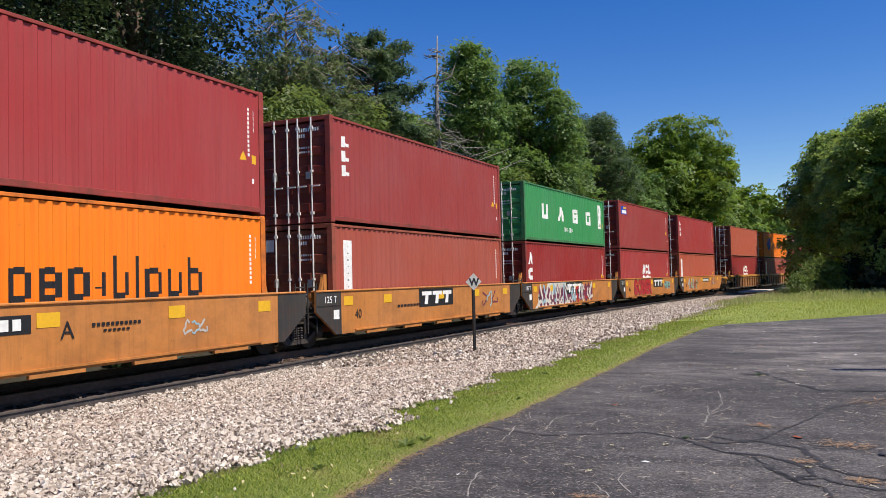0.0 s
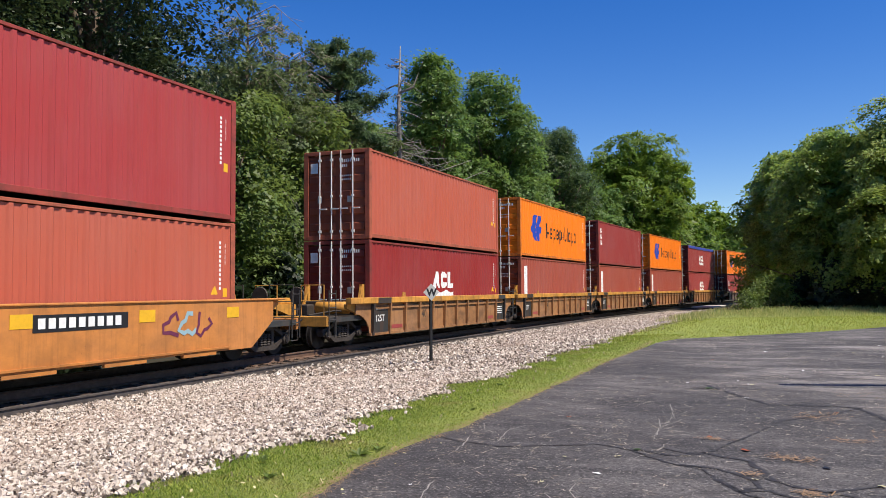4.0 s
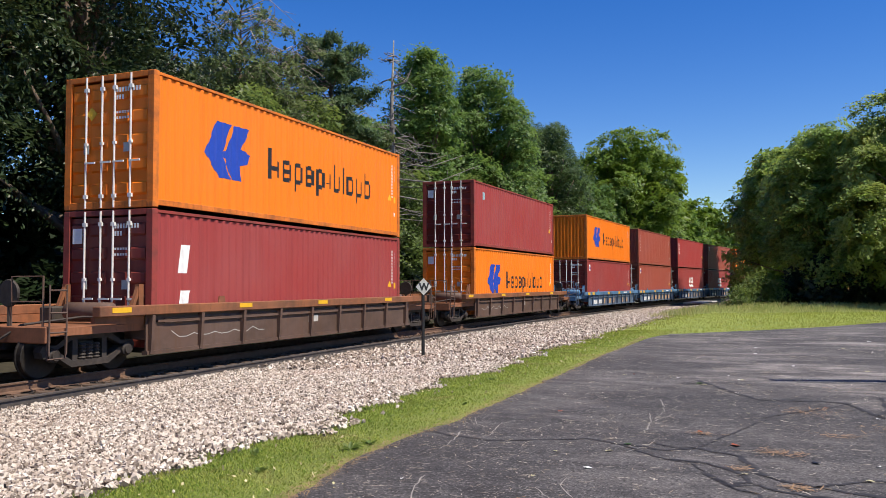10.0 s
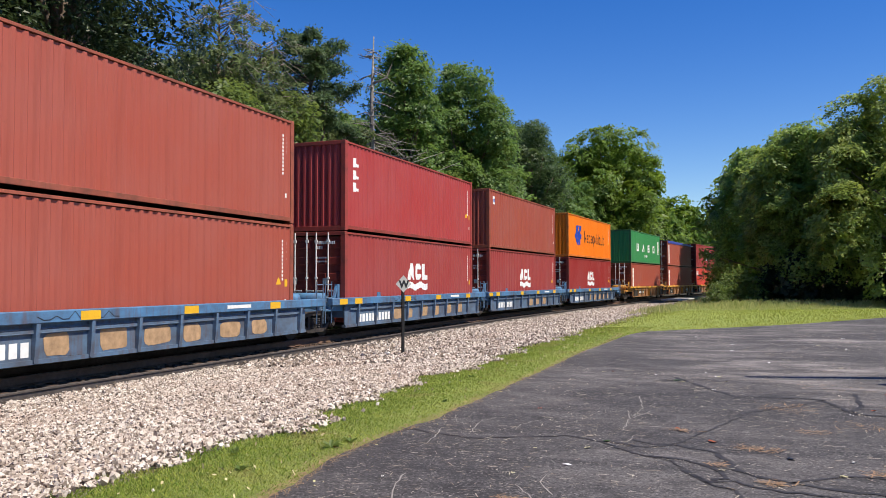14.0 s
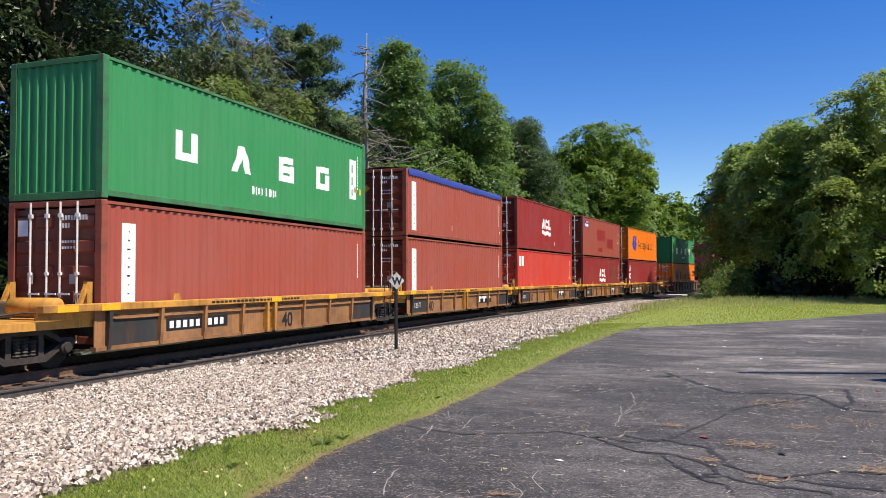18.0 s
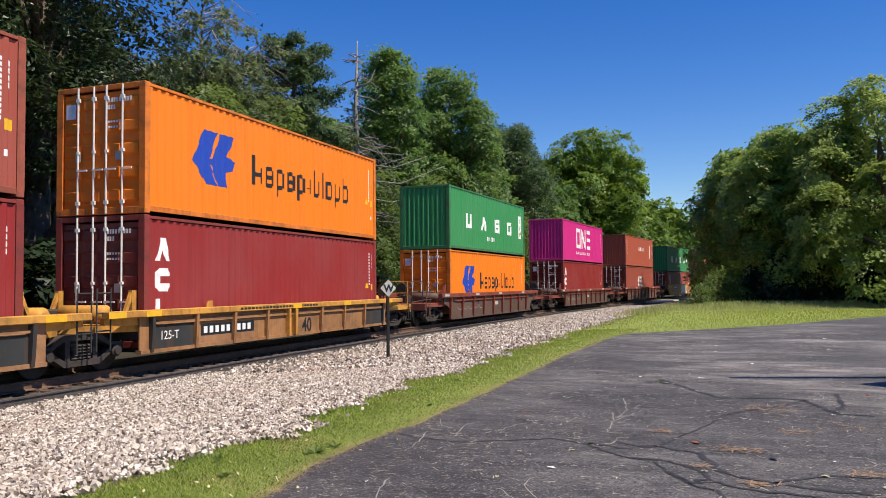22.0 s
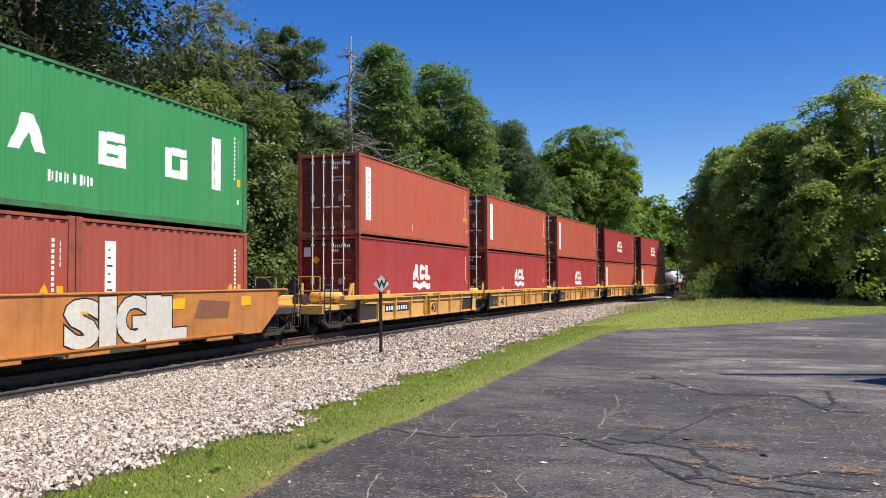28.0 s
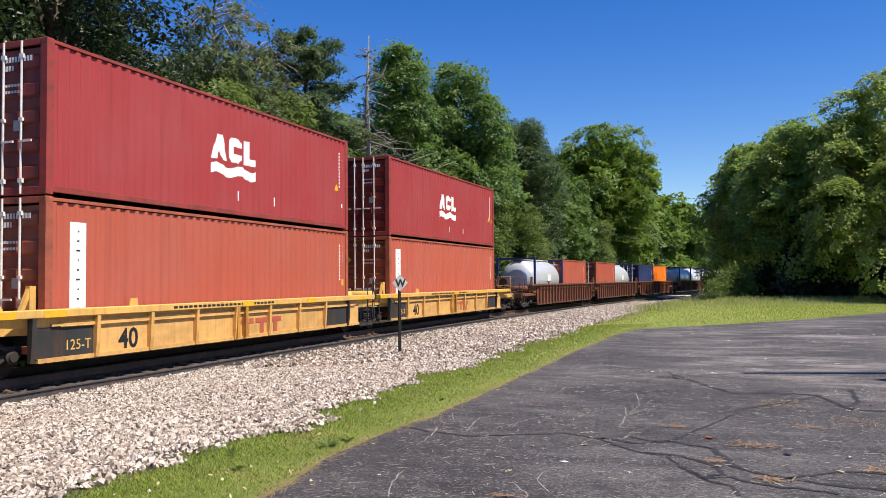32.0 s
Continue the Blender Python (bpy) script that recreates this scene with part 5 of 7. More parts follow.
def apply_mark(box, code, height, rng):
    if "O" in code:
        mark_orange(box, height)
    if "P" in code:
        for y, z, w, h in ((4.3, 1.25, 2.6, 0.85), (7.4, 0.75, 2.3, 0.75), (4.8, 0.40, 1.2, 0.30)):
            stamp(box, y, z, w, h, PAINT["deep_red"], "paint_patch", label="darker patch of fresh paint")
    if "Q" in code:
        stamp(box, 8.2, 0.30, 3.1, 2.2, WORN["deep_red"], "paint_patch", label="dull brown repainted patch")
    if "W" in code:
        mark_wave(box, height, 4.98, 1.0 if height > 2.7 else 0.80)
    if "U" in code:
        mark_four(box, height, 10.62 if "s" in code else 11.08)
    if "S" in code:
        mark_strip(box, height)
    if "T" in code:
        mark_column(box, 0.62, [height - 0.80, height - 1.20, height - 1.60], 0.36, 0.30)
    if "N" in code:
        mark_one(box, height)
    if "V" in code:
        mark_column(box, 0.55, [height - 0.55 - 0.25 * i for i in range(6)], 0.2, 0.18)
    if "u" in code:
        for i in range(4):
            stamp(box, 5.6 + i * 0.62, 1.55, 0.34, 0.36, M_WHITE, "logo_shape")
        stamp(box, 10.4, 0.9, 0.3, 1.3, M_WHITE, "white_strip")
    if "A" in code:
        z = height - 1.0
        stamp_poly(box, [(0.40, z), (0.58, z + 0.52), (0.72, z + 0.52), (0.90, z), (0.74, z), (0.65, z + 0.24), (0.56, z)], M_WHITE, "", "logo_shape")
        z -= 0.68
        stamp_poly(box, [(0.50, z), (0.80, z), (0.90, z + 0.10), (0.90, z + 0.18), (0.58, z + 0.18), (0.58, z + 0.34), (0.90, z + 0.34), (0.90, z + 0.42), (0.80, z + 0.52), (0.50, z + 0.52), (0.40, z + 0.42), (0.40, z + 0.10)], M_WHITE, "", "logo_shape")
        stamp(box, 0.42, z - 0.68, 0.16, 0.52, M_WHITE, "logo_shape")
        stamp(box, 0.58, z - 0.68, 0.28, 0.16, M_WHITE, "logo_shape")
    if "L" in code:
        stamp(box, 0.63, height - 0.80, 1.17, 0.5, M_BLUE, "logo_plate", label="blue and yellow logo plate")
        x = CW / 2 - 0.005
        mark("logo_shape", Shape().box(x, 0.75, height - 0.74, x + 0.004, 1.70, height - 0.54), M_WHITE, box)
        mark("logo_shape", Shape().box(x, 1.1, height - 0.46, x + 0.004, 1.75, height - 0.34), M_YELLOW, box)
    if "l" in code:
        stamp(box, 0.65, height - 0.72, 0.30, 0.40, M_WHITE, "logo_plate")
        x = CW / 2 - 0.005
        mark("logo_shape", Shape().box(x, 0.70, height - 0.62, x + 0.004, 0.90, height - 0.45), M_BLUE, box)
    if "B" in code:
        pts = [(1.25 + 0.17 * math.cos(a * math.pi / 8), height - 0.6 + 0.17 * math.sin(a * math.pi / 8)) for a in range(16)]
        stamp_poly(box, pts, M_GRAFFITI[5], "pale blue round sticker", "round_sticker")
    if "2" in code:
        for z in (1.55, 0.55):
            stamp(box, 0.85, z, 0.30, 0.62, M_WHITE, "logo_shape", 0.1)
    if "C" in code:
        for i, w in enumerate((0.46, 0.46, 0.16)):
            stamp(box, 0.42 + (0.0, 0.36, 0.74)[i], 1.97, w * 0.62, 0.55, M_WHITE, "logo_shape")
    if "S" in code or "W" in code:
        for y in (4.9, 6.6):
            stamp(box, y if "S" in code else y + 1.2, 0.42, 0.05, 0.24, M_WHITE, "label_plate")


def build_train():
    rng = random.Random(21)
    for kind, a, b in SETS:
        for i in range(a, b + 1):
            fg = (FRONT[i] - FRONT[i - 1] - CL) / 2 if i else 1.5
            rg = (FRONT[i + 1] - FRONT[i] - CL) / 2 if i + 1 < len(FRONT) else 3.4
            car = well_car(kind, fg, rg, i == a, i == b, rng)
            MOVERS.append((car, FRONT[i], RAIL_Z))
            dress_car(car, kind, i, rng)
            if i < len(LOADS):
                uc, um, ud, lc, lm, ld = LOADS[i]
                hl = 2.591 if lm == "20" else CH
                hu = 2.591 if i == 2 or "t" in um else CH
                z = RAIL_Z + LOAD_Z
                if lm == "20":
                    for j in (0, 1):
                        box = container("oxide", 6.058, 2.591, True)
                        mark_strip(box, 2.591, 1.05 if j == 0 else 0.8, 0.32, 1.75)
                        id_marks(box, 6.058, 2.591, rng)
                        MOVERS.append((box, FRONT[i] + j * 6.134, z))
                else:
                    box = container(lc, CL, CH, bool(ld))
                    apply_mark(box, lm, CH, rng)
                    id_marks(box, CL, CH, rng)
                    MOVERS.append((box, FRONT[i], z))
                box = container(uc, CL, hu, bool(ud), tarp="t" in um)
                apply_mark(box, um, hu, rng)
                id_marks(box, CL, hu, rng)
                MOVERS.append((box, FRONT[i], z + hl + GAP_Z))
            else:
                z = RAIL_Z + LOAD_Z
                for j, what in enumerate({31: ("tank", "brick"), 32: ("brick", "tank"), 33: ("navy", "orange"), 34: ("tank", "tank"), 35: ("tank", "tank"), 36: ("tank", "brick")}[i]):
                    box = tank() if what == "tank" else container(what, 6.058, 2.591, True)
                    if what != "tank":
                        id_marks(box, 6.058, 2.591, rng)
                    MOVERS.append((box, FRONT[i] + j * 6.134, z))


def tank():
    """A twenty-foot tank container: a steel barrel in a frame."""
    tk = thing("tank_container", "white steel tank container in an open frame", "tank", "tanks on the train")
    L, r = 6.058, 1.12
    part("barrel", Shape().lathe([(0.10, 0.05), (0.12, 0.5), (0.25, 0.9), (0.5, 1.08), (0.7, r), (L - 0.7, r), (L - 0.5, 1.08), (L - 0.25, 0.9), (L - 0.12, 0.5), (L - 0.10, 0.05)], (0, 0, 1.32), "y", 32), M_TANK, tk, smooth=True)
    fm = PAINT["navy"]
    for y in (0.06, L - 0.06):
        for sx in (-1, 1):
            part("post", Shape().box(sx * 1.15 - 0.06, y - 0.06, 0, sx * 1.15 + 0.06, y + 0.06, 2.59, 0.01), fm, tk)
            part("brace", Shape().tube([(sx * 1.15, y, 0.8), (sx * 0.5, y, 0.12)], 0.05, 6), fm, tk)
        for z in (0.07, 2.52):
            part("cross_bar", Shape().box(-1.1, y - 0.05, z - 0.06, 1.1, y + 0.05, z + 0.06), fm, tk)
    for sx in (-1, 1):
        part("side_bar", Shape().box(sx * 1.16 - 0.05, 0.1, 0.0, sx * 1.16 + 0.05, L - 0.1, 0.12), fm, tk)
    part("walkway", Shape().box(-0.3, 0.3, 2.46, 0.3, L - 0.3, 2.5), M_ROD, tk)
    part("placard", Shape().box(1.125, 2.7, 1.2, 1.135, 3.5, 1.6), M_WHITE, tk)
    return tk


def down(ob):
    """Lowers a mark to the height of the car's side."""
    ob.location.z -= 0.27
    return ob


def dress_car(car, kind, i, rng):
    """Stencils, plates and graffiti on the side towards the road."""
    chord_c, plate_c, rib_c, end_c, rib0, step, top, low, ch, arched = KINDS[kind]
    inner = SIDE_X - 0.099
    if kind == "smooth":
        down(text_part(car, "40", 0.34, 0.62, 1.0, M_BLACK))
        down(text_part(car, "125 T", 0.25, -0.85, 1.45, M_WHITE))
        y = 4.4 if i != 3 else 6.4
        if i in (0, 4, 25):
            y = {0: 1.65, 25: -0.2}.get(i, y)
            down(part("number_panel", Shape().box(SIDE_X + 0.002, y + 1.8, 1.28, SIDE_X + 0.006, y + 4.0, 1.58), M_BLACK, car))
            down(bars_part(car, y + 1.9, 1.34, 9, 0.15, 0.18, 0.07, M_WHITE))
            if i == 0:
                down(text_part(car, "A", 0.42, 6.2, 1.15, M_BLACK))
                down(bars_part(car, 6.85, 1.32, 11, 0.07, 0.06, 0.035, M_BLACK))
                down(bars_part(car, 7.1, 1.22, 6, 0.07, 0.04, 0.035, M_BLACK))
                down(bars_part(car, 3.6, 1.66, 10, 0.07, 0.07, 0.05, M_BLACK))
        else:
            down(part("logo_panel", Shape().box(SIDE_X + 0.002, y, 1.14, SIDE_X + 0.006, y + 2.5, 1.70), M_BLACK, car))
            for k in range(3):
                a = y + 0.2 + k * 0.75
                down(part("logo_shape", Shape().box(SIDE_X + 0.006, a, 1.50, SIDE_X + 0.01, a + 0.66, 1.62).prism([(a + 0.16, 1.22), (a + 0.38, 1.22), (a + 0.44, 1.50), (a + 0.24, 1.50)], SIDE_X + 0.006, SIDE_X + 0.0096), M_WHITE, car))
        if not (i == 0 or i == 25):
            down(part("notice_plate", Shape().box(SIDE_X + 0.007, -0.42, 1.02, SIDE_X + 0.011, -0.16, 1.26), M_WHITE, car))
            down(part("panel_seam", Shape().box(SIDE_X + 0.007, -1.15, 1.36, SIDE_X + 0.014, -0.06, 1.385), M_GASKET, car))
        for yy in (0.08, 2.2, 5.75, 8.7, 11.5):
            down(part("reflector", Shape().box(SIDE_X + 0.002, yy, 1.36, SIDE_X + 0.007, yy + 0.45, 1.60), M_YELLOW, car))
        if i in (0, 1, 4):
            down(bars_part(car, 3.0, 1.2, 8, 0.14, 0.07, 0.06, M_BLACK))
        if i == 2:
            part("spray_ground", Shape().prism([(0.25, 0.37), (0.9, 0.8), (1.6, 1.0), (2.0, 1.49), (5.6, 1.47), (5.7, 0.9), (5.2, 0.40)], SIDE_X, SIDE_X + 0.0012), M_GRAFFITI[1], car, "pale sprayed background")
            graffiti(car, rng, 0.7, 5.0, 1.02, (1, 5, 1), 0.39, 3)
            graffiti(car, rng, 5.5, 3.1, 0.98, (1, 0, 1), 0.42, 3)
        elif i == 3:
            graffiti_word(car, "SOBER", 1.80, 4.2, 0.42, 1.02, M_GRAFFITI[0], M_BLACK)
        elif i == 4:
            graffiti(car, rng, 1.4, 2.8, 0.85, (5, 3, 2), 0.48)
        elif i == 25:
            graffiti_word(car, "SIGIL", 5.5, 3.7, 0.40, 1.0, M_GRAFFITI[1], M_BLACK, 0.06)
            part("faded_patch", Shape().prism([(9.5, 0.85), (10.9, 0.80), (11.0, 1.22), (9.7, 1.28)], SIDE_X, SIDE_X + 0.0022), M_GRAFFITI[6], car, "faded purple sprayed patch")
        if i == 0:
            graffiti(car, rng, 9.1, 0.7, 0.32, (4, 5), 0.72)
        elif i not in (2, 25):
            graffiti(car, rng, 9.4, 1.5, 0.6, (3, 5), 0.68, 2 if i == 3 else None)
    elif kind in ("yellow", "bright"):
        ink, tone = (M_WHITE, M_WHITE) if kind == "yellow" else (PAINT["brick"], PAINT["chord_cream"])
        if i not in (17, 26):
            down(text_part(car, "125-T", 0.27, rib0 + (0.30 if kind == "yellow" else 0.77), 0.84 if kind == "yellow" else 0.74, tone, SIDE_X - 0.086))
        down(text_part(car, "40", 0.56, (4.8 if i in (17, 21, 26) else 0.0) + 1.45 + rib0 + (0.3 if kind == "yellow" else 0.72), 0.66, M_BLACK, inner, 0.012))
        n = 7.55 if kind == "yellow" else 5.75
        if i % 5 in (3, 4, 0, 2) and i != 17:
            if kind == "yellow":
                down(part("logo_panel", Shape().box(inner, n, 0.80, inner + 0.006, n + 2.2, 1.16), M_BLACK, car))
            for k in range(3):
                a = n + 0.15 + k * 0.66
                lo, hi = (0.84, 1.12) if kind == "yellow" else (0.66, 1.04)
                down(part("logo_shape", Shape().box(inner + 0.006, a, hi - 0.12, inner + 0.01, a + 0.56, hi).box(inner + 0.006, a + 0.19, lo, inner + 0.0096, a + 0.37, hi - 0.12), ink, car))
        else:
            down(part("number_panel", Shape().box(inner, 1.75, 0.84, inner + 0.006, 4.0, 1.10), M_BLACK, car))
            down(bars_part(car, 1.85, 0.89, 9, 0.14, 0.16, 0.09, M_WHITE, inner + 0.006))
        bars_part(car, 3.2, top - 0.10, 24, 0.12, 0.05, 0.05, M_BLACK, SIDE_X + 0.031)
        for yy in (-1.4, -0.3, 5.8, 9.0, 12.4):
            part("reflector", Shape().box(SIDE_X + 0.031, yy, top - 0.14, SIDE_X + 0.036, yy + 0.5, top - 0.02), M_YELLOW, car)
        part("centre_rib", Shape().box(SIDE_X - 0.10, 5.60, low, SIDE_X + 0.03, 5.70, top - ch).box(SIDE_X - 0.10, 5.95, low, SIDE_X + 0.03, 6.05, top - ch), PAINT["chord_yellow"], car)
    elif kind == "tan":
        down(text_part(car, "125T", 0.30, 0.0, 0.98, M_WHITE, SIDE_X - 0.085))
        down(text_part(car, "40", 0.40, 3.5, 1.0, M_BLACK, inner))
        down(bars_part(car, 0.05, 1.35, 1, 0.8, 0.04, 0, M_WHITE, SIDE_X - 0.085))
        for k in range(4):
            down(bars_part(car, 11.3, 0.92 + k * 0.09, 1, 0.7, 0.035, 0, M_WHITE, SIDE_X - 0.085))
        down(bars_part(car, 1.05, 0.72, 1, 0.9, 0.12, 0, PAINT["maroon"], inner))
        down(bars_part(car, 10.0, 0.72, 1, 0.9, 0.12, 0, PAINT["maroon"], inner))
        part("chord_patch", Shape().box(SIDE_X + 0.031, 0.0, top - ch, SIDE_X + 0.034, 0.9, top - 0.01), PAINT["car_grey"], car)
        part("chord_patch", Shape().box(SIDE_X + 0.031, 11.3, top - ch, SIDE_X + 0.034, 12.2, top - 0.01), PAINT["car_grey"], car)
    elif kind == "blue":
        down(bars_part(car, 0.62, 0.66, 10, 0.17, 0.26, 0.07, M_WHITE, inner))
        for yy in (-0.9, 0.1, 4.0, 7.0, 10.5):
            part("reflector", Shape().box(SIDE_X + 0.031, yy, top - 0.20, SIDE_X + 0.036, yy + 0.5, top - 0.03), M_YELLOW, car)
        bars_part(car, 8.6, top - 0.14, 1, 1.0, 0.08, 0, M_WHITE, SIDE_X + 0.031)
        graffiti_line(car, rng, 3.0, 2.0, top - 0.18, M_BLACK)
        for k in range(8):
            w, h, y = rng.uniform(0.42, 0.85), rng.uniform(0.32, 0.46), rib0 + k * step + rng.uniform(0.12, 0.3)
            if y < 3.2 or rng.random() < 0.2:
                continue
            rim = [(y + w * (0.5 + 0.5 * math.cos(a) * abs(math.cos(a)) ** -0.55) + rng.uniform(-0.03, 0.03), low + 0.06 + h * (0.5 + 0.5 * math.sin(a) * abs(math.sin(a)) ** -0.55) + rng.uniform(-0.02, 0.02)) for a in [0.2 + q * math.tau / 14 for q in range(14)]]
            part("primer_patch", Shape().prism(rim, inner, inner + 0.004), M_PRIMER, car, "tan patch of bare primer")
    elif kind in ("brown", "redrib"):
        down(bars_part(car, 5.9, 0.95, 1, 0.5, 0.18, 0, M_GRAFFITI[4], inner))
        graffiti_line(car, rng, 0.4, 3.4, 0.58, M_GRAFFITI[4], inner)
        for yy in (-1.4, 2.6, 6.2, 10.4):
            part("reflector", Shape().box(SIDE_X + 0.031, yy, top - 0.13, SIDE_X + 0.036, yy + 0.5, top - 0.03), M_YELLOW if kind == "brown" else M_GRAFFITI[4], car)
        for yy in (3.3, 10.8) if kind == "redrib" else ():
            down(part("drain_hole", Shape().lathe([(0.0, 0.11), (0.006, 0.11)], (inner, yy, 1.15), "x", 14), M_GASKET, car))


def graffiti_line(car, rng, y, w, z, material, x=SIDE_X + 0.031):
    """A thin hand-drawn scrawl."""
    pts = [(y + w * k / 14, z + (0.16 if k % 3 == 0 else 0.0) * rng.uniform(0.3, 1.0) + 0.02 * rng.random()) for k in range(15)]
    sh = ribbon(pts, 0.008, x + 0.003)
    part("scrawl", sh, material, car)


build_train()


# ---- trees ----
def leaves(rng, centers, radii, n, size, squash=0.85, shell=0.5, spray=0.34, quads=False, per=24, up=0.75):
    """n leaves in small drooping plates over lobes. centers (k, 3), radii (k,)."""
    m = max(8, n // per)
    w = radii ** 2
    pick = rng.choice(len(centers), m, p=w / w.sum())
    d = rng.normal(size=(m, 3))
    d[:, 2] += 0.25
    d /= np.linalg.norm(d, axis=1)[:, None]
    rad = radii[pick] * (shell + (1.12 - shell) * rng.rand(m) ** 0.55)
    hub = centers[pick] + d * rad[:, None] * np.array([1, 1, squash])
    own = rng.randint(0, m, n)
    plate = spray * (0.6 + 0.8 * rng.rand(m))
    face = d * 0.75 + rng.normal(scale=0.38, size=(m, 3)) + np.array([0, 0, up])
    face /= np.linalg.norm(face, axis=1)[:, None]
    off = np.clip(rng.normal(size=(n, 3)), -1.5, 1.5) * plate[own][:, None]
    off -= face[own] * (np.sum(off * face[own], axis=1) * 0.75)[:, None]
    p = hub[own] + off
    nrm = face[own] + rng.normal(scale=0.17, size=(n, 3))
    nrm /= np.linalg.norm(nrm, axis=1)[:, None]
    a = np.cross(nrm, rng.normal(size=(n, 3)))
    a /= np.linalg.norm(a, axis=1)[:, None]
    b = np.cross(nrm, a)
    s = size * (0.6 + 0.8 * rng.rand(n))[:, None]
    bend = nrm * s * 0.25
    if quads:
        v = np.stack([p - a * s, p - b * s * 0.55 + bend, p + a * s, p + b * s * 0.55 + bend], 1).reshape(-1, 3)
        return v, np.arange(n * 4).reshape(-1, 4)
    v = np.stack([p - a * s, p + a * s * 0.7 - b * s * 0.75 + bend, p + a * s * 0.7 + b * s * 0.75], 1).reshape(-1, 3)
    return v, np.arange(n * 3).reshape(-1, 3)


def lobes(rng, h, base, r, n, spread=0.75, swell=1.0, dome=False):
    """Centres and radii of foliage masses for a crown from base to h with a radius r."""
    c, q = [], []
    for i in range(n):
        k = (i + 0.5) / n
        z = base + (h - base) * (0.08 + 0.86 * k)
        fall = math.sqrt(max(0.04, 1 - ((k - 0.36) / 0.68) ** 2))
        a = i * 2.4 + rng.uniform(-0.5, 0.5)
        d = r * fall * spread * math.sqrt(rng.uniform(0.15, 1.0))
        if dome:
            fall = math.sqrt(max(0.10, 1 - abs((k - 0.44) / 0.64) ** 2.4))
            d = r * fall * spread * math.sqrt(rng.uniform(0.35, 1.0))
        c.append((math.cos(a) * d, math.sin(a) * d, z))
        q.append(r * rng.uniform(0.26, 0.44) * (0.65 + 0.35 * fall) * swell)
    return np.array(c), np.array(q)


def broadleaf(name, seed, h, r, base, mat_key, n_leaf, leaf, label, category="tree", bark=None, n_lobes=34, quads=False, spray=0.34, shell=0.5, spread=0.75, swell=1.0, per=24, dome=False):
    rng = np.random.RandomState(seed)
    tree = thing(name, label, category)
    c, q = lobes(rng, h, base, r, n_lobes, spread, swell, dome)
    tr = 0.022 * h
    sh = Shape()
    lean = rng.uniform(-0.05, 0.05, 2) * h
    spine = [(lean[0] * k * k, lean[1] * k * k, h * 0.86 * k - 0.3 * (k == 0)) for k in (0, 0.04, 0.15, 0.35, 0.6, 0.85, 1.0)]
    sh.tube(spine, [tr * 1.5, tr * 1.1, tr, tr * 0.85, tr * 0.6, tr * 0.35, tr * 0.12], 10)
    lm = sh
    for cc in c[::2]:
        z0 = max(base * 0.7, cc[2] * 0.62)
        k = z0 / (h * 0.86)
        p0 = Vector((lean[0] * k * k, lean[1] * k * k, z0))
        p1 = Vector(cc)
        mid = p0.lerp(p1, 0.5) + Vector(rng.uniform(-0.3, 0.3, 3))
        lm.tube([p0, mid, p1], [tr * 0.42, tr * 0.26, tr * 0.08], 6)
    part("trunk", lm, bark or M_BARK, tree, "rough grey-brown trunk with limbs", smooth=True)
    v, f = leaves(rng, c, q, n_leaf, leaf, spray=spray, quads=quads, shell=shell, per=per)
    part("crown", bulk("crown", v, f, LEAF[mat_key]), LEAF[mat_key], tree)
    return tree


def pine(seed, h, label):
    """A pine with a bare lower trunk and flat irregular plates of needles."""
    rng = np.random.RandomState(seed)
    tree = thing("pine_tree", label, "tree")
    bend = [(0.0, -0.3), (0.25, 0.3 * h), (-0.1, 0.55 * h), (0.3, 0.72 * h), (0.1, 0.86 * h), (0.25, 0.97 * h)]
    c, q, lm = [], [], Shape().tube([(x, 0.3 * x, z) for x, z in bend], [0.24, 0.21, 0.17, 0.14, 0.09, 0.03], 8)
    lm.tube([(0.0, 0, 0.5 * h), (0.8, 0.5, 0.64 * h), (1.0, 0.8, 0.80 * h)], [0.11, 0.09, 0.05], 7)
    for i in range(24):
        k = 0.66 + 0.31 * (i / 23) ** 0.75
        a = i * 2.4 + rng.uniform(-0.5, 0.5)
        d = rng.uniform(1.5, 2.9) * math.sqrt(max(0.2, 1 - ((k - 0.80) / 0.22) ** 2))
        z = h * k + d * rng.uniform(0.05, 0.3)
        e = (math.cos(a) * d, math.sin(a) * d, min(z, h))
        lm.tube([(0.1, 0, h * k - 0.3), (e[0] * 0.5, e[1] * 0.5, h * k - 0.15), e], [0.07, 0.045, 0.015], 6)
        for j in range(3):
            g = 0.55 + 0.25 * j
            c.append((e[0] * g + rng.uniform(-0.25, 0.25), e[1] * g + rng.uniform(-0.25, 0.25), h * k + (e[2] - h * k) * g + 0.12))
            q.append(rng.uniform(0.34, 0.66))
    for (x, y, z) in ((2.3, 0.9, 0.66), (-2.2, -0.8, 0.58), (2.0, -1.4, 0.54)):
        lm.tube([(0.1, 0, h * (z - 0.1)), (x * 0.5, y * 0.5, h * z - 0.9), (x, y, h * z)], [0.08, 0.055, 0.02], 6)
        for j in range(3):
            c.append((x + rng.uniform(-0.5, 0.4), y + rng.uniform(-0.4, 0.4), h * z + rng.uniform(0, 0.3)))
            q.append(0.5)
    part("trunk", lm, M_BARK, tree, "bare reddish trunk with limbs", smooth=True)
    v, f = leaves(rng, np.array(c), np.array(q), 34000, 0.070, 0.55, 0.2, 0.20, per=40)
    part("crown", bulk("crown", v, f, LEAF["pine"]), LEAF["pine"], tree)
    return tree


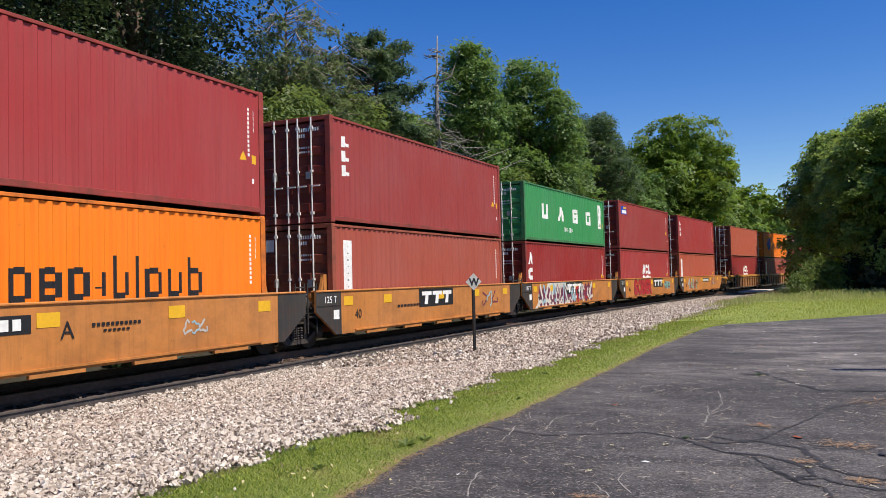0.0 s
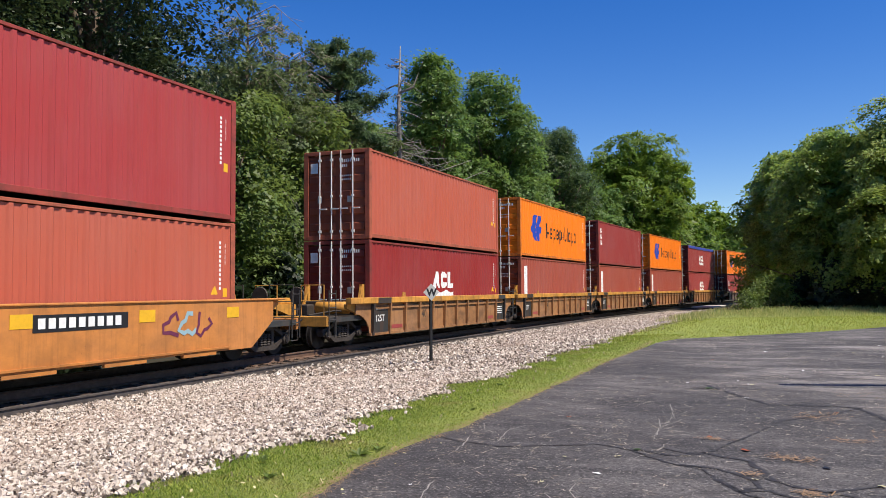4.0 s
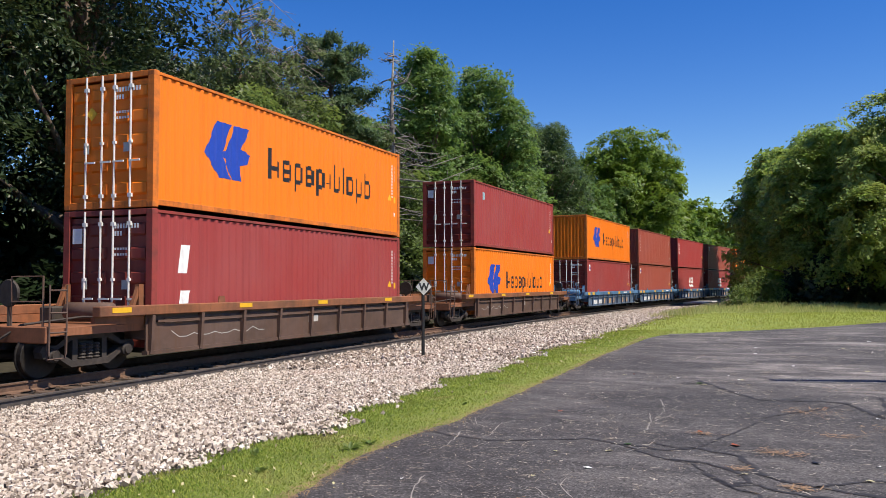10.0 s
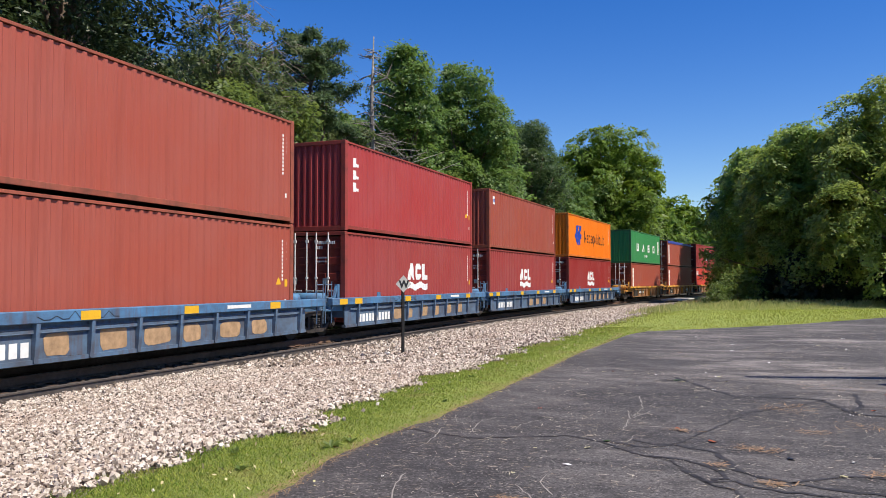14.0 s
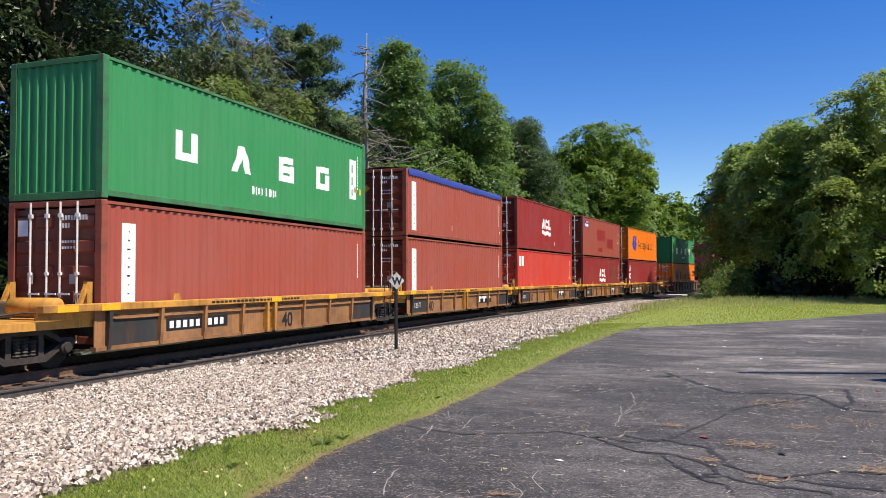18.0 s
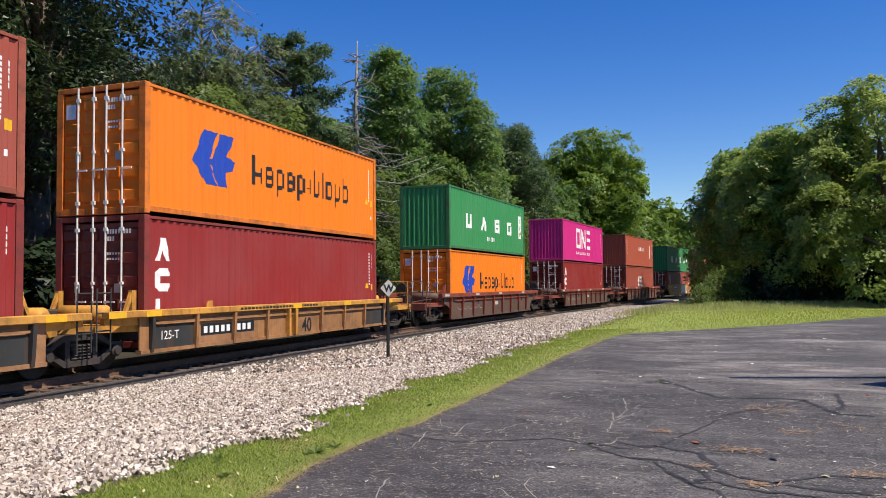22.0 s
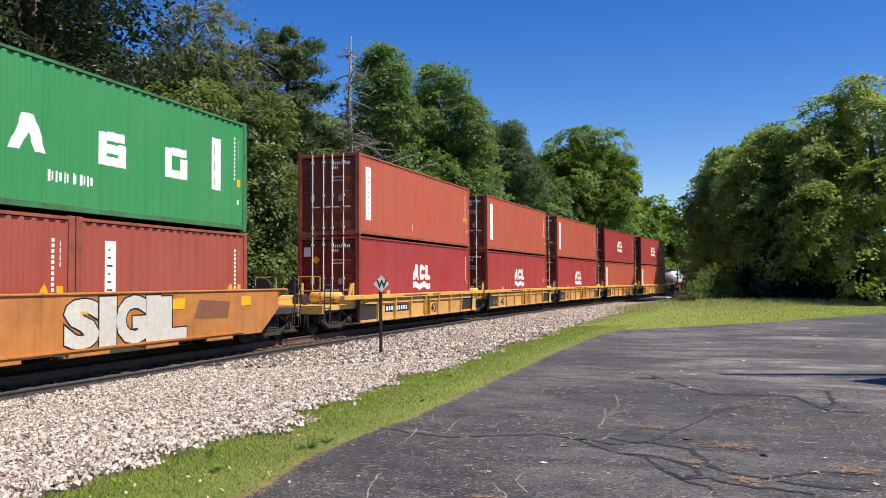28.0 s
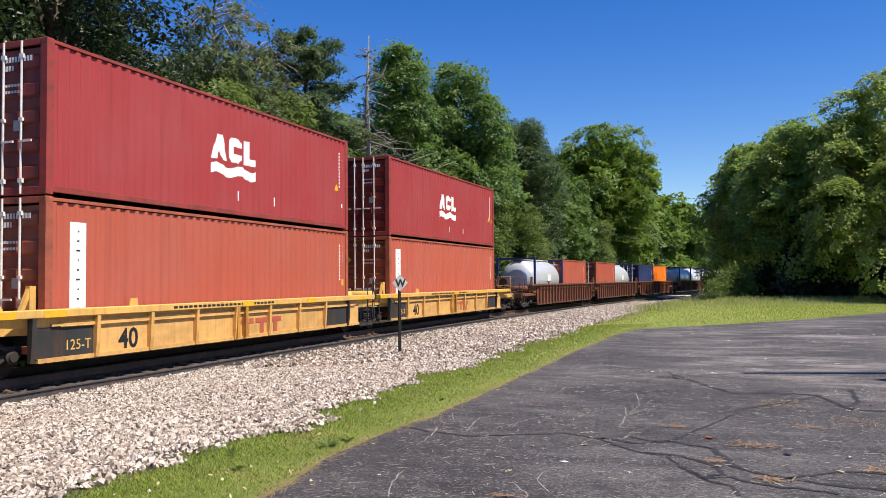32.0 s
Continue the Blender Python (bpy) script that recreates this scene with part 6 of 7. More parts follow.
def dead_tree(seed, h):
    rng = np.random.RandomState(seed)
    tree = thing("dead_tree", "bare grey dead conifer with broken branches", "tree")
    sh = Shape().tube([(0, 0, -0.3), (0.05, 0, h * 0.4), (-0.1, 0.05, h * 0.75), (0.05, 0, h)], [0.26, 0.22, 0.13, 0.03], 8)
    br = Shape()
    for i in range(84):
        k = rng.uniform(0.30, 0.97)
        a = rng.uniform(0, 6.28)
        L = (1.10 - k) * h * rng.uniform(0.12, 0.36)
        p0 = Vector((0, 0, h * k))
        d = Vector((math.cos(a), math.sin(a), rng.uniform(-0.45, 0.3)))
        p1 = p0 + d * L * 0.55
        p2 = p1 + (d + Vector((rng.uniform(-0.3, 0.3), rng.uniform(-0.3, 0.3), rng.uniform(-0.4, 0.4)))) * L * 0.5
        br.tube([p0, p1, p2], [0.042, 0.026, 0.008], 5)
        for j in range(3):
            q = p1.lerp(p2, 0.3 * j)
            br.tube([q, q + Vector(rng.uniform(-1, 1, 3)) * L * 0.3], [0.014, 0.005], 4)
    for z, dx, dy, dz in ((0.56, 3.6, 2.6, 0.6), (0.50, 4.2, 3.4, 1.0), (0.44, 3.0, 3.6, 0.5), (0.62, 2.6, 1.0, -0.5), (0.47, -3.0, -2.0, 0.2)):
        p = Vector((0, 0, h * z))
        m = p + Vector((dx * 0.5, dy * 0.5, dz * 0.2 - 0.35))
        e = p + Vector((dx, dy, dz))
        br.tube([p, m, e], [0.06, 0.04, 0.01], 6)
        for j in range(7):
            q = m.lerp(e, j / 7)
            br.tube([q, q + Vector(rng.uniform(-1, 1, 3)) * 0.7], [0.016, 0.005], 4)
    p = Vector((0, 0, h * 0.83))
    br.tube([p, p + Vector((0.75, 0.3, 0.35)), p + Vector((1.3, 0.5, 1.9))], [0.08, 0.06, 0.02], 6)
    part("trunk", sh, M_DEADWOOD, tree, "bleached grey trunk", smooth=True)
    tagged(part("twig_mass", br, M_DEADWOOD, tree, smooth=True), "bare broken branches and twigs", kind="stuff")
    return tree


def dry_conifer(seed, h, r):
    """A conifer that dies back: long bare drooping branches above, thin olive needles below."""
    rng = np.random.RandomState(seed)
    tree = thing("dry_conifer", "half-dead conifer with drooping pinkish bare twigs and olive needles", "tree")
    sh = Shape().tube([(0, 0, -0.3), (0.1, 0, h * 0.5), (0, 0.1, h)], [0.22, 0.16, 0.03], 8)
    c, q = [], []
    tw = Shape()
    for i in range(110):
        k = rng.uniform(0.26, 0.99)
        a = i * 2.4 + rng.uniform(-0.4, 0.4)
        L = r * (1.15 - 0.55 * k) * rng.uniform(0.6, 1.1)
        p0 = Vector((0, 0, h * k))
        d = Vector((math.cos(a), math.sin(a), 0))
        p1 = p0 + d * L * 0.5 + Vector((0, 0, 0.25 * L))
        p2 = p0 + d * L + Vector((0, 0, rng.uniform(-0.25, 0.2) * L))
        tw.tube([p0, p1, p2], [0.035, 0.022, 0.006], 5)
        for j in range(7):
            b = p0.lerp(p1, 0.4 + 0.2 * j) if j < 3 else p1.lerp(p2, (j - 3) / 4)
            e = b + d * rng.uniform(0.1, 0.6) + Vector((rng.uniform(-0.5, 0.5), rng.uniform(-0.5, 0.5), rng.uniform(-0.75, 0.15)))
            tw.tube([b, e], [0.011, 0.004], 4)
            if k < 0.84 or rng.rand() < 0.3:
                c.append(tuple(b.lerp(e, 0.6)))
                q.append(0.22)
    part("trunk", sh, M_BARK, tree, "grey-brown trunk", smooth=True)
    part("bare_branch", tw, M_TWIG, tree, "pinkish-grey bare branches", smooth=True)
    v, f = leaves(rng, np.array(c), np.array(q), 30000, 0.088, 0.8, 0.2, 0.26, per=30)
    part("crown", bulk("crown", v, f, LEAF["scrub"]), LEAF["scrub"], tree, "thin olive needles")
    return tree


def place(tree, x, y, rz=0.0, scale=1.0, z=None):
    lat = x - track(y)[0]
    tree.matrix_basis = pose(x, y, ground_z(lat) if z is None else z, 0, 0, rz) @ Matrix.Diagonal((scale, scale, scale, 1))


def again(tree, x, y, rz, scale, label=""):
    lat = x - track(y)[0]
    ob = copy_thing(tree, Matrix())
    ob.matrix_basis = pose(x, y, ground_z(lat), 0, 0, rz) @ Matrix.Diagonal((scale, scale, scale, 1))
    if label:
        tagged(ob, label)
    return ob


def build_trees():
    # beside the line, behind the train
    ash = broadleaf("broadleaf_tree", 11, 22, 5.0, 3.2, "oak", 54000, 0.096, "tall broadleaf tree with dark green leaves and a pale trunk", n_lobes=46, quads=True, spray=0.40, shell=0.75, spread=0.85, per=34)
    place(ash, -21.2, 22.0)
    again(ash, -21.8, 13.0, 130, 1.1)
    under = broadleaf("broadleaf_tree", 12, 9.5, 3.4, 0.4, "deep", 11000, 0.16, "dense green tree in the wood, its shade put into the leaf colour", n_lobes=30)
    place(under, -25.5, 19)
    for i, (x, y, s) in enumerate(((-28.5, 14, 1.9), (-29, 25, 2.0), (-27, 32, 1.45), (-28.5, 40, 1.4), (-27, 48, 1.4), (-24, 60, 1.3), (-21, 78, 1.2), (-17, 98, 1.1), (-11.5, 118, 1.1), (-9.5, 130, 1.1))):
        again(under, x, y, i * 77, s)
    lime = broadleaf("broadleaf_tree", 13, 9.6, 2.9, 0.4, "young", 22000, 0.088, "bright green young tree at the wood's edge", n_lobes=30, spread=0.95)
    place(lime, -20.9, 30.0, 0, 1.12)
    for i, (x, y, s) in enumerate(((-21.0, 35.0, 1.2), (-20.2, 40.5, 1.0), (-19.6, 47.0, 0.98), (-18.6, 55, 1.02), (-17.4, 63, 1.0), (-15.8, 71, 0.95), (-22.5, 52, 1.15), (-13.0, 100, 0.95))):
        again(lime, x, y, 40 + i * 95, s)
    elm = broadleaf("broadleaf_tree", 14, 18.3, 2.5, 3.0, "tall", 42000, 0.112, "tall narrow green broadleaf tree in full leaf", n_lobes=46, spread=0.95, spray=0.42, shell=0.72, per=40, swell=1.1)
    place(elm, -19.9, 51.8)
    wide = broadleaf("broadleaf_tree", 19, 19.6, 3.6, 2.5, "tall", 64000, 0.118, "tall green broadleaf tree in full leaf", n_lobes=52, spread=0.95, spray=0.45, shell=0.74, per=44, swell=1.05)
    place(wide, -18.9, 62.4)
    again(wide, -22.5, 69, 250, 0.9)
    dry = dry_conifer(15, 15.0, 4.2)
    place(dry, -22.2, 33.0)
    again(dry, -22.6, 37.0, 140, 0.86)
    again(dry, -20.6, 46.5, 60, 0.70)
    again(dry, -21.6, 43.2, 200, 0.84)
    again(dry, -21.4, 35.6, 80, 0.92)
    elm2 = broadleaf("broadleaf_tree", 16, 17, 3.6, 1.5, "dark", 42000, 0.105, "dark green feathery tree in the wood", n_lobes=40, spread=0.9)
    place(elm2, -16.4, 76)
    again(elm2, -18.5, 84, 80, 1.1)
    again(elm2, -21, 92, 160, 1.15)
    maple = broadleaf("maple_tree", 17, 21.8, 7.6, 1.0, "maple", 120000, 0.170, "large rounded maple tree in bright green leaf", n_lobes=80, spray=0.58, shell=0.84, spread=0.84, per=80, swell=0.95, dome=True)
    place(maple, -13.6, 112)
    far = broadleaf("broadleaf_tree", 18, 17, 8.0, 0.5, "maple", 20000, 0.36, "distant broadleaf tree beyond the bend", n_lobes=50, spray=0.6)
    place(far, -6, 168)
    again(far, 4, 200, 60, 1.0)
    again(far, -18, 190, 150, 1.15)
    again(far, 18, 230, 200, 1.1)
    again(far, -10, 145, 20, 0.85)
    wood = broadleaf("broadleaf_tree", 20, 13.0, 3.0, 1.0, "tall", 15000, 0.15, "slender green tree in the crowded wood", n_lobes=34, spread=0.95)
    place(wood, -24.0, 35.0)
    for i, (x, y, s) in enumerate(((-23.4, 41, 0.98), (-21.9, 44.4, 0.93), (-22.6, 47, 0.95), (-23.0, 54, 1.05), (-21.4, 58, 1.1), (-20.8, 66, 1.15), (-18.9, 71, 1.15), (-18.0, 80, 1.12), (-15.6, 88, 1.05), (-16.0, 97, 1.1))):
        again(wood, x, y, 30 + i * 83, s)
    p = pine(21, 15.2, "wind-shaped pine with flat tufts of dark needles")
    place(p, -20.8, 39.4, 20)
    d = dead_tree(23, 16.6)
    place(d, -19.0, 44.2)
    # on the road side, beyond the lawn
    r1 = broadleaf("broadleaf_tree", 31, 11.2, 4.4, 2.1, "hedge", 80000, 0.100, "dense rounded broadleaf tree beyond the lawn", n_lobes=34, spread=0.98, spray=0.34, shell=0.84, swell=0.9, per=90)
    place(r1, 6.3, 64.0, 0, 1.06)
    again(r1, 7.6, 62.0, 250, 1.10)
    again(r1, 5.6, 80, 190, 1.27)
    again(far, 6.2, 97, 40, 0.92, "broadleaf tree beside the far track")
    r2 = broadleaf("broadleaf_tree", 32, 15.0, 6.6, 0.2, "olive", 115000, 0.105, "broadleaf tree with yellow-green leaves down to the grass", n_lobes=34, spread=0.95, spray=0.38, shell=0.84, swell=0.8, per=95)
    place(r2, 11.9, 58.5, 0, 0.96)
    sprig = broadleaf("sapling", 35, 13.0, 0.8, 9.5, "hedge", 900, 0.09, "thin leafy sapling rising above the trees", n_lobes=12, spray=0.25)
    place(sprig, 5.6, 62, 0, 0.97)
    bush = broadleaf("bush", 33, 2.3, 1.5, 0.05, "young", 3600, 0.08, "leafy green bush at the edge of the tracks", "bush", n_lobes=16)
    place(bush, 1.6, 58)
    again(bush, 0.4, 56.5, 120, 0.62)
    # These shrubs carry the shade under the trees in their leaf colour.
    shrub = broadleaf("bush", 34, 3.4, 1.9, 0.05, "deep", 2400, 0.155, "leafy shrub at the foot of the wood, coloured dark as if shaded", "bush", n_lobes=20)
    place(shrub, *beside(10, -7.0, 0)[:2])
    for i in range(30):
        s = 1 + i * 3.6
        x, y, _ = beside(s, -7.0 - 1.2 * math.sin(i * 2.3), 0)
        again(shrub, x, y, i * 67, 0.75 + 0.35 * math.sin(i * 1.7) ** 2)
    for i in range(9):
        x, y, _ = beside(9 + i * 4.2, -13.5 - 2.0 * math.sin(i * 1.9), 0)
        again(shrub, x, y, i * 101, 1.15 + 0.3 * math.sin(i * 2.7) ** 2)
    for i in range(9):
        again(shrub, 3.8 + i * 1.8, 59.8 - (i % 3) * 0.9 - i * 0.35, i * 71, 0.72 + 0.2 * (i % 2), "leafy shrub under the trees beyond the lawn, coloured dark as if shaded")


build_trees()


# ---- whistle post ----
def whistle_post():
    post = thing("whistle_post", "dark steel whistle post with a diamond sign marked W", "sign")
    part("post", Shape().box(-0.035, -0.035, -0.3, 0.035, 0.035, 1.62, 0.006), M_POST, post)
    face = 0.225
    plate = part("diamond_plate", Shape().prism([(0, -face), (face, 0), (0, face), (-face, 0)], -0.045, -0.038, "y"), M_SIGN, post, "weathered white diamond plate")
    plate.matrix_basis = pose(0, 0, 1.76)
    me = text_mesh("W", 0.26, 0.011)
    letter = part("letter", me, M_BLACK, plate, "black letter W")
    letter.matrix_basis = pose(-0.126, -0.047, -0.091, 0, 0, -90)
    post.matrix_basis = pose(-7.72, 19.95, -0.28, 0, 0, 44)


whistle_post()


# ---- ballast stones ----
def stone_verts(rng, n, size):
    """n crushed stones: crooked eight-cornered chunks, (n, 8, 3)."""
    tips = np.array([(x, y, z) for x in (-1, 1) for y in (-1, 1) for z in (-1, 1)], float)
    v = tips[None] * (0.50 + 0.34 * rng.rand(n, 1, 3)) * (0.55 + 0.62 * rng.rand(n, 8, 1))
    v += rng.normal(scale=0.16, size=v.shape)
    q = rng.normal(size=(n, 4))
    q /= np.linalg.norm(q, axis=1)[:, None]
    w, x, y, z = q.T
    r = np.stack([1 - 2 * (y * y + z * z), 2 * (x * y - w * z), 2 * (x * z + w * y), 2 * (x * y + w * z), 1 - 2 * (x * x + z * z), 2 * (y * z - w * x),
                  2 * (x * z - w * y), 2 * (y * z + w * x), 1 - 2 * (x * x + y * y)], 1).reshape(-1, 3, 3)
    s = size * (0.50 + 0.80 * rng.rand(n) ** 1.6)
    return np.einsum('nij,nkj->nki', r, v) * s[:, None, None] * 0.62


STONE_FACES = np.array([(0, 1, 3), (0, 3, 2), (4, 6, 7), (4, 7, 5), (0, 4, 5), (0, 5, 1), (2, 3, 7), (2, 7, 6), (0, 2, 6), (0, 6, 4), (1, 5, 7), (1, 7, 3)])


def shore(s):
    """Where the ballast ends and the grass begins: an uneven line."""
    return 7.98 + 0.30 * np.sin(s * 1.31) * np.sin(s * 0.53 + 0.4) + 0.16 * np.sin(s * 3.07 + 1.0) + 0.10 * np.sin(s * 7.3) + 0.05 * np.sin(s * 15.1)


def beside_many(s, lat):
    th = np.clip(s, S0, S1) * BEND
    x, y = TRACK_X + (1 - np.cos(th)) / BEND, np.sin(th) / BEND
    return x + lat * np.cos(th), y - lat * np.sin(th)


def scatter_stones(name, seed, n, s0, s1, lat0, lat1, size, label, material=None):
    rng = np.random.RandomState(seed)
    s, lat = s0 + (s1 - s0) * rng.rand(n), lat0 + (lat1 - lat0) * rng.rand(n)
    thin = rng.rand(n) < np.clip((lat - shore(s) + 0.12) / 0.35, 0, 0.996)
    s, lat = s[~thin], lat[~thin]
    x, y = beside_many(s, lat)
    v = stone_verts(rng, len(s), size)
    v += np.stack([x, y, bed_z(lat) + 0.008 + size * 0.16 + size * 0.16 * rng.rand(len(s))], 1)[:, None]
    f = (STONE_FACES[None] + 8 * np.arange(len(s))[:, None, None]).reshape(-1, 3)
    tagged(new(name, bulk(name, v.reshape(-1, 3), f, material or M_STONE)), label, "ballast", kind="stuff")


scatter_stones("ballast_stones", 41, 52000, 4.0, 17.0, 1.55, 8.9, 0.047, "pale grey and pinkish crushed ballast stones")
scatter_stones("ballast_stones_far", 42, 30000, 17.0, 75.0, 1.55, 8.7, 0.072, "pale crushed ballast stones along the track")
scatter_stones("ballast_between_rails", 43, 11000, 2.0, 60.0, -4.2, 1.35, 0.065, "rust-stained ballast stones between the rails, darkened with the train's shade", M_SHADED_STONE)


def loose_stones():
    """The nearest stones of the shoulder, one by one."""
    bed = bpy.data.objects["ballast_bed"]
    rng = np.random.RandomState(44)
    forms = []
    for i in range(8):
        me = bulk("stone", stone_verts(rng, 1, 0.050).reshape(-1, 3), STONE_FACES, M_STONE)
        forms.append(me)
    for i in range(300):
        s, lat = 4.5 + 5.5 * rng.rand(), 5.6 + 2.5 * rng.rand()
        ob = new("stone", forms[i % 8])
        ob.parent = bed
        p = beside(s, lat, float(bed_z(lat)) + 0.025)
        ob.matrix_basis = pose(*p, *(rng.rand(3) * 360))


loose_stones()


# ---- grass ----
def blades(name, seed, pts, h, w, material, label, lean=0.35):
    """Upright grass blades at points (n, 3); h: heights (n,)."""
    rng = np.random.RandomState(seed)
    n = len(pts)
    a = rng.rand(n) * 6.283
    side = np.stack([np.cos(a), np.sin(a), np.zeros(n)], 1) * w * (0.6 + 0.8 * rng.rand(n))[:, None]
    b = rng.rand(n) * 6.283
    tip = np.stack([np.cos(b), np.sin(b), np.zeros(n)], 1) * (lean * h * rng.rand(n))[:, None]
    up = np.zeros((n, 3))
    up[:, 2] = h
    v = np.stack([pts - side, pts + side, pts + side * 0.6 + tip * 0.4 + up * 0.6, pts + tip * 1.2 + up], 1).reshape(-1, 3)
    k = 4 * np.arange(n)[:, None]
    f = np.concatenate([k + np.array([[0, 1, 2]]), k + np.array([[0, 2, 3]])])
    tagged(new(name, bulk(name, v, f, material)), label, "grass", kind="stuff")


def inside(x, y, poly):
    px, py = np.array(poly).T
    c = np.zeros(len(x), bool)
    j = len(px) - 1
    for i in range(len(px)):
        t = ((py[i] > y) != (py[j] > y)) & (x < (px[j] - px[i]) * (y - py[i]) / (py[j] - py[i] + 1e-9) + px[i])
        c ^= t
        j = i
    return c


def build_grass():
    rng = np.random.RandomState(51)
    n = 190000
    s, lat = 3.5 + 26 * rng.rand(n) ** 1.3, 7.55 + 2.55 * rng.rand(n)
    keep = rng.rand(n) < np.clip((lat - shore(s) + 0.18) / 0.4, 0.0, 1)
    s, lat = s[keep], lat[keep]
    x, y = beside_many(s, lat)
    out = ~inside(x + 0.05, y, PAVE)
    x, y, lat = x[out], y[out], lat[out]
    pts = np.stack([x, y, bed_z(lat) - 0.01], 1)
    h = 0.014 + 0.030 * rng.rand(len(x)) ** 2
    blades("verge_grass", 52, pts, h, 0.0042, M_VERGE, "short green grass strip along the pavement edge", 0.9)
    # the lawn beyond the pavement
    n = 60000
    y = 24 + 26 * rng.rand(n) ** 0.8
    x = -6 + 24 * rng.rand(n)
    tx = beside_many(y, np.zeros(n))[0]
    ok = ~inside(x, y, PAVE) & (x - tx > 8.0) & (y < 44 + (x + 3) * 0.7)
    pts = np.stack([x, y, np.full(n, -0.05)], 1)[ok]
    blades("lawn_grass", 53, pts, 0.03 + 0.04 * rng.rand(len(pts)), 0.010, M_BLADE, "mown lawn beyond the pavement")
    # rough tall grass before the trees and along the track
    n = 44000
    x = -4 + 34 * rng.rand(n)
    y = 43.5 + (x + 3) * 0.62 + 9 * rng.rand(n) ** 1.3
    tx = beside_many(y, np.zeros(n))[0]
    ok = (x - tx > 5.2) & (y < 74)
    pts = np.stack([x, y, np.full(n, -0.05)], 1)[ok]
    d = np.clip((pts[:, 1] - 43.5 - (pts[:, 0] + 3) * 0.62) / 5.0, 0.12, 1)
    blades("tall_grass", 54, pts, d * np.clip((pts[:, 0] + 4.5) / 6.0, 0.12, 1) * (0.12 + 0.42 * rng.rand(len(pts)) ** 2.2), 0.009, M_TALL, "rough tall grass before the trees", 0.5)
    n = 5000
    s, lat = 42 + 33 * rng.rand(n), 7.0 + 2.2 * rng.rand(n)
    x, y = beside_many(s, lat)
    blades("track_weeds", 55, np.stack([x, y, bed_z(lat) - 0.01], 1), 0.08 + 0.3 * rng.rand(n) ** 3, 0.013, M_TALL, "weeds thinning into the ballast", 0.5)


build_grass()


# ---- weeds and litter ----
def weed(x, y, r, h, seed, material, label="low green weed in the verge"):
    rng = np.random.RandomState(seed)
    plant = thing("weed", label, "plant", "weeds along the verge")
    for i in range(int(9 + 40 * r)):
        a, e = rng.rand() * 6.283, rng.uniform(0.3, 1.2)
        L = r * rng.uniform(0.5, 1.1)
        d = np.array([math.cos(a) * math.cos(e), math.sin(a) * math.cos(e), math.sin(e) * h / r])
        sd = np.array([-math.sin(a), math.cos(a), 0]) * 0.022
        p = d * L
        m = p * 0.55 + np.array([0, 0, 0.012])
        part("leaf", Shape().add([(0, 0, 0), tuple(m - sd), tuple(p), tuple(m + sd)], [(0, 1, 2), (0, 2, 3)]), material, plant)
    lat = x - track(y)[0]
    plant.matrix_basis = pose(x, y, float(bed_z(lat)))


for i, (x, y, r, h) in enumerate(((-3.52, 7.15, 0.17, 0.10), (-3.45, 7.45, 0.14, 0.07), (-3.85, 6.1, 0.10, 0.06), (-5.02, 11.55, 0.16, 0.05), (-4.75, 11.9, 0.13, 0.05), (-4.5, 9.6, 0.12, 0.08), (-4.45, 7.9, 0.12, 0.09), (-4.3, 6.7, 0.10, 0.08), (-3.4, 10.3, 0.09, 0.05), (-3.9, 13.2, 0.1, 0.06))):
    weed(x, y, r, h, 60 + i, LEAF["dark"] if i in (3, 4) else LEAF["young"])


def needle_build(t):
    return t.mix(t.island(), (0.26, 0.20, 0.14), (0.62, 0.56, 0.46))


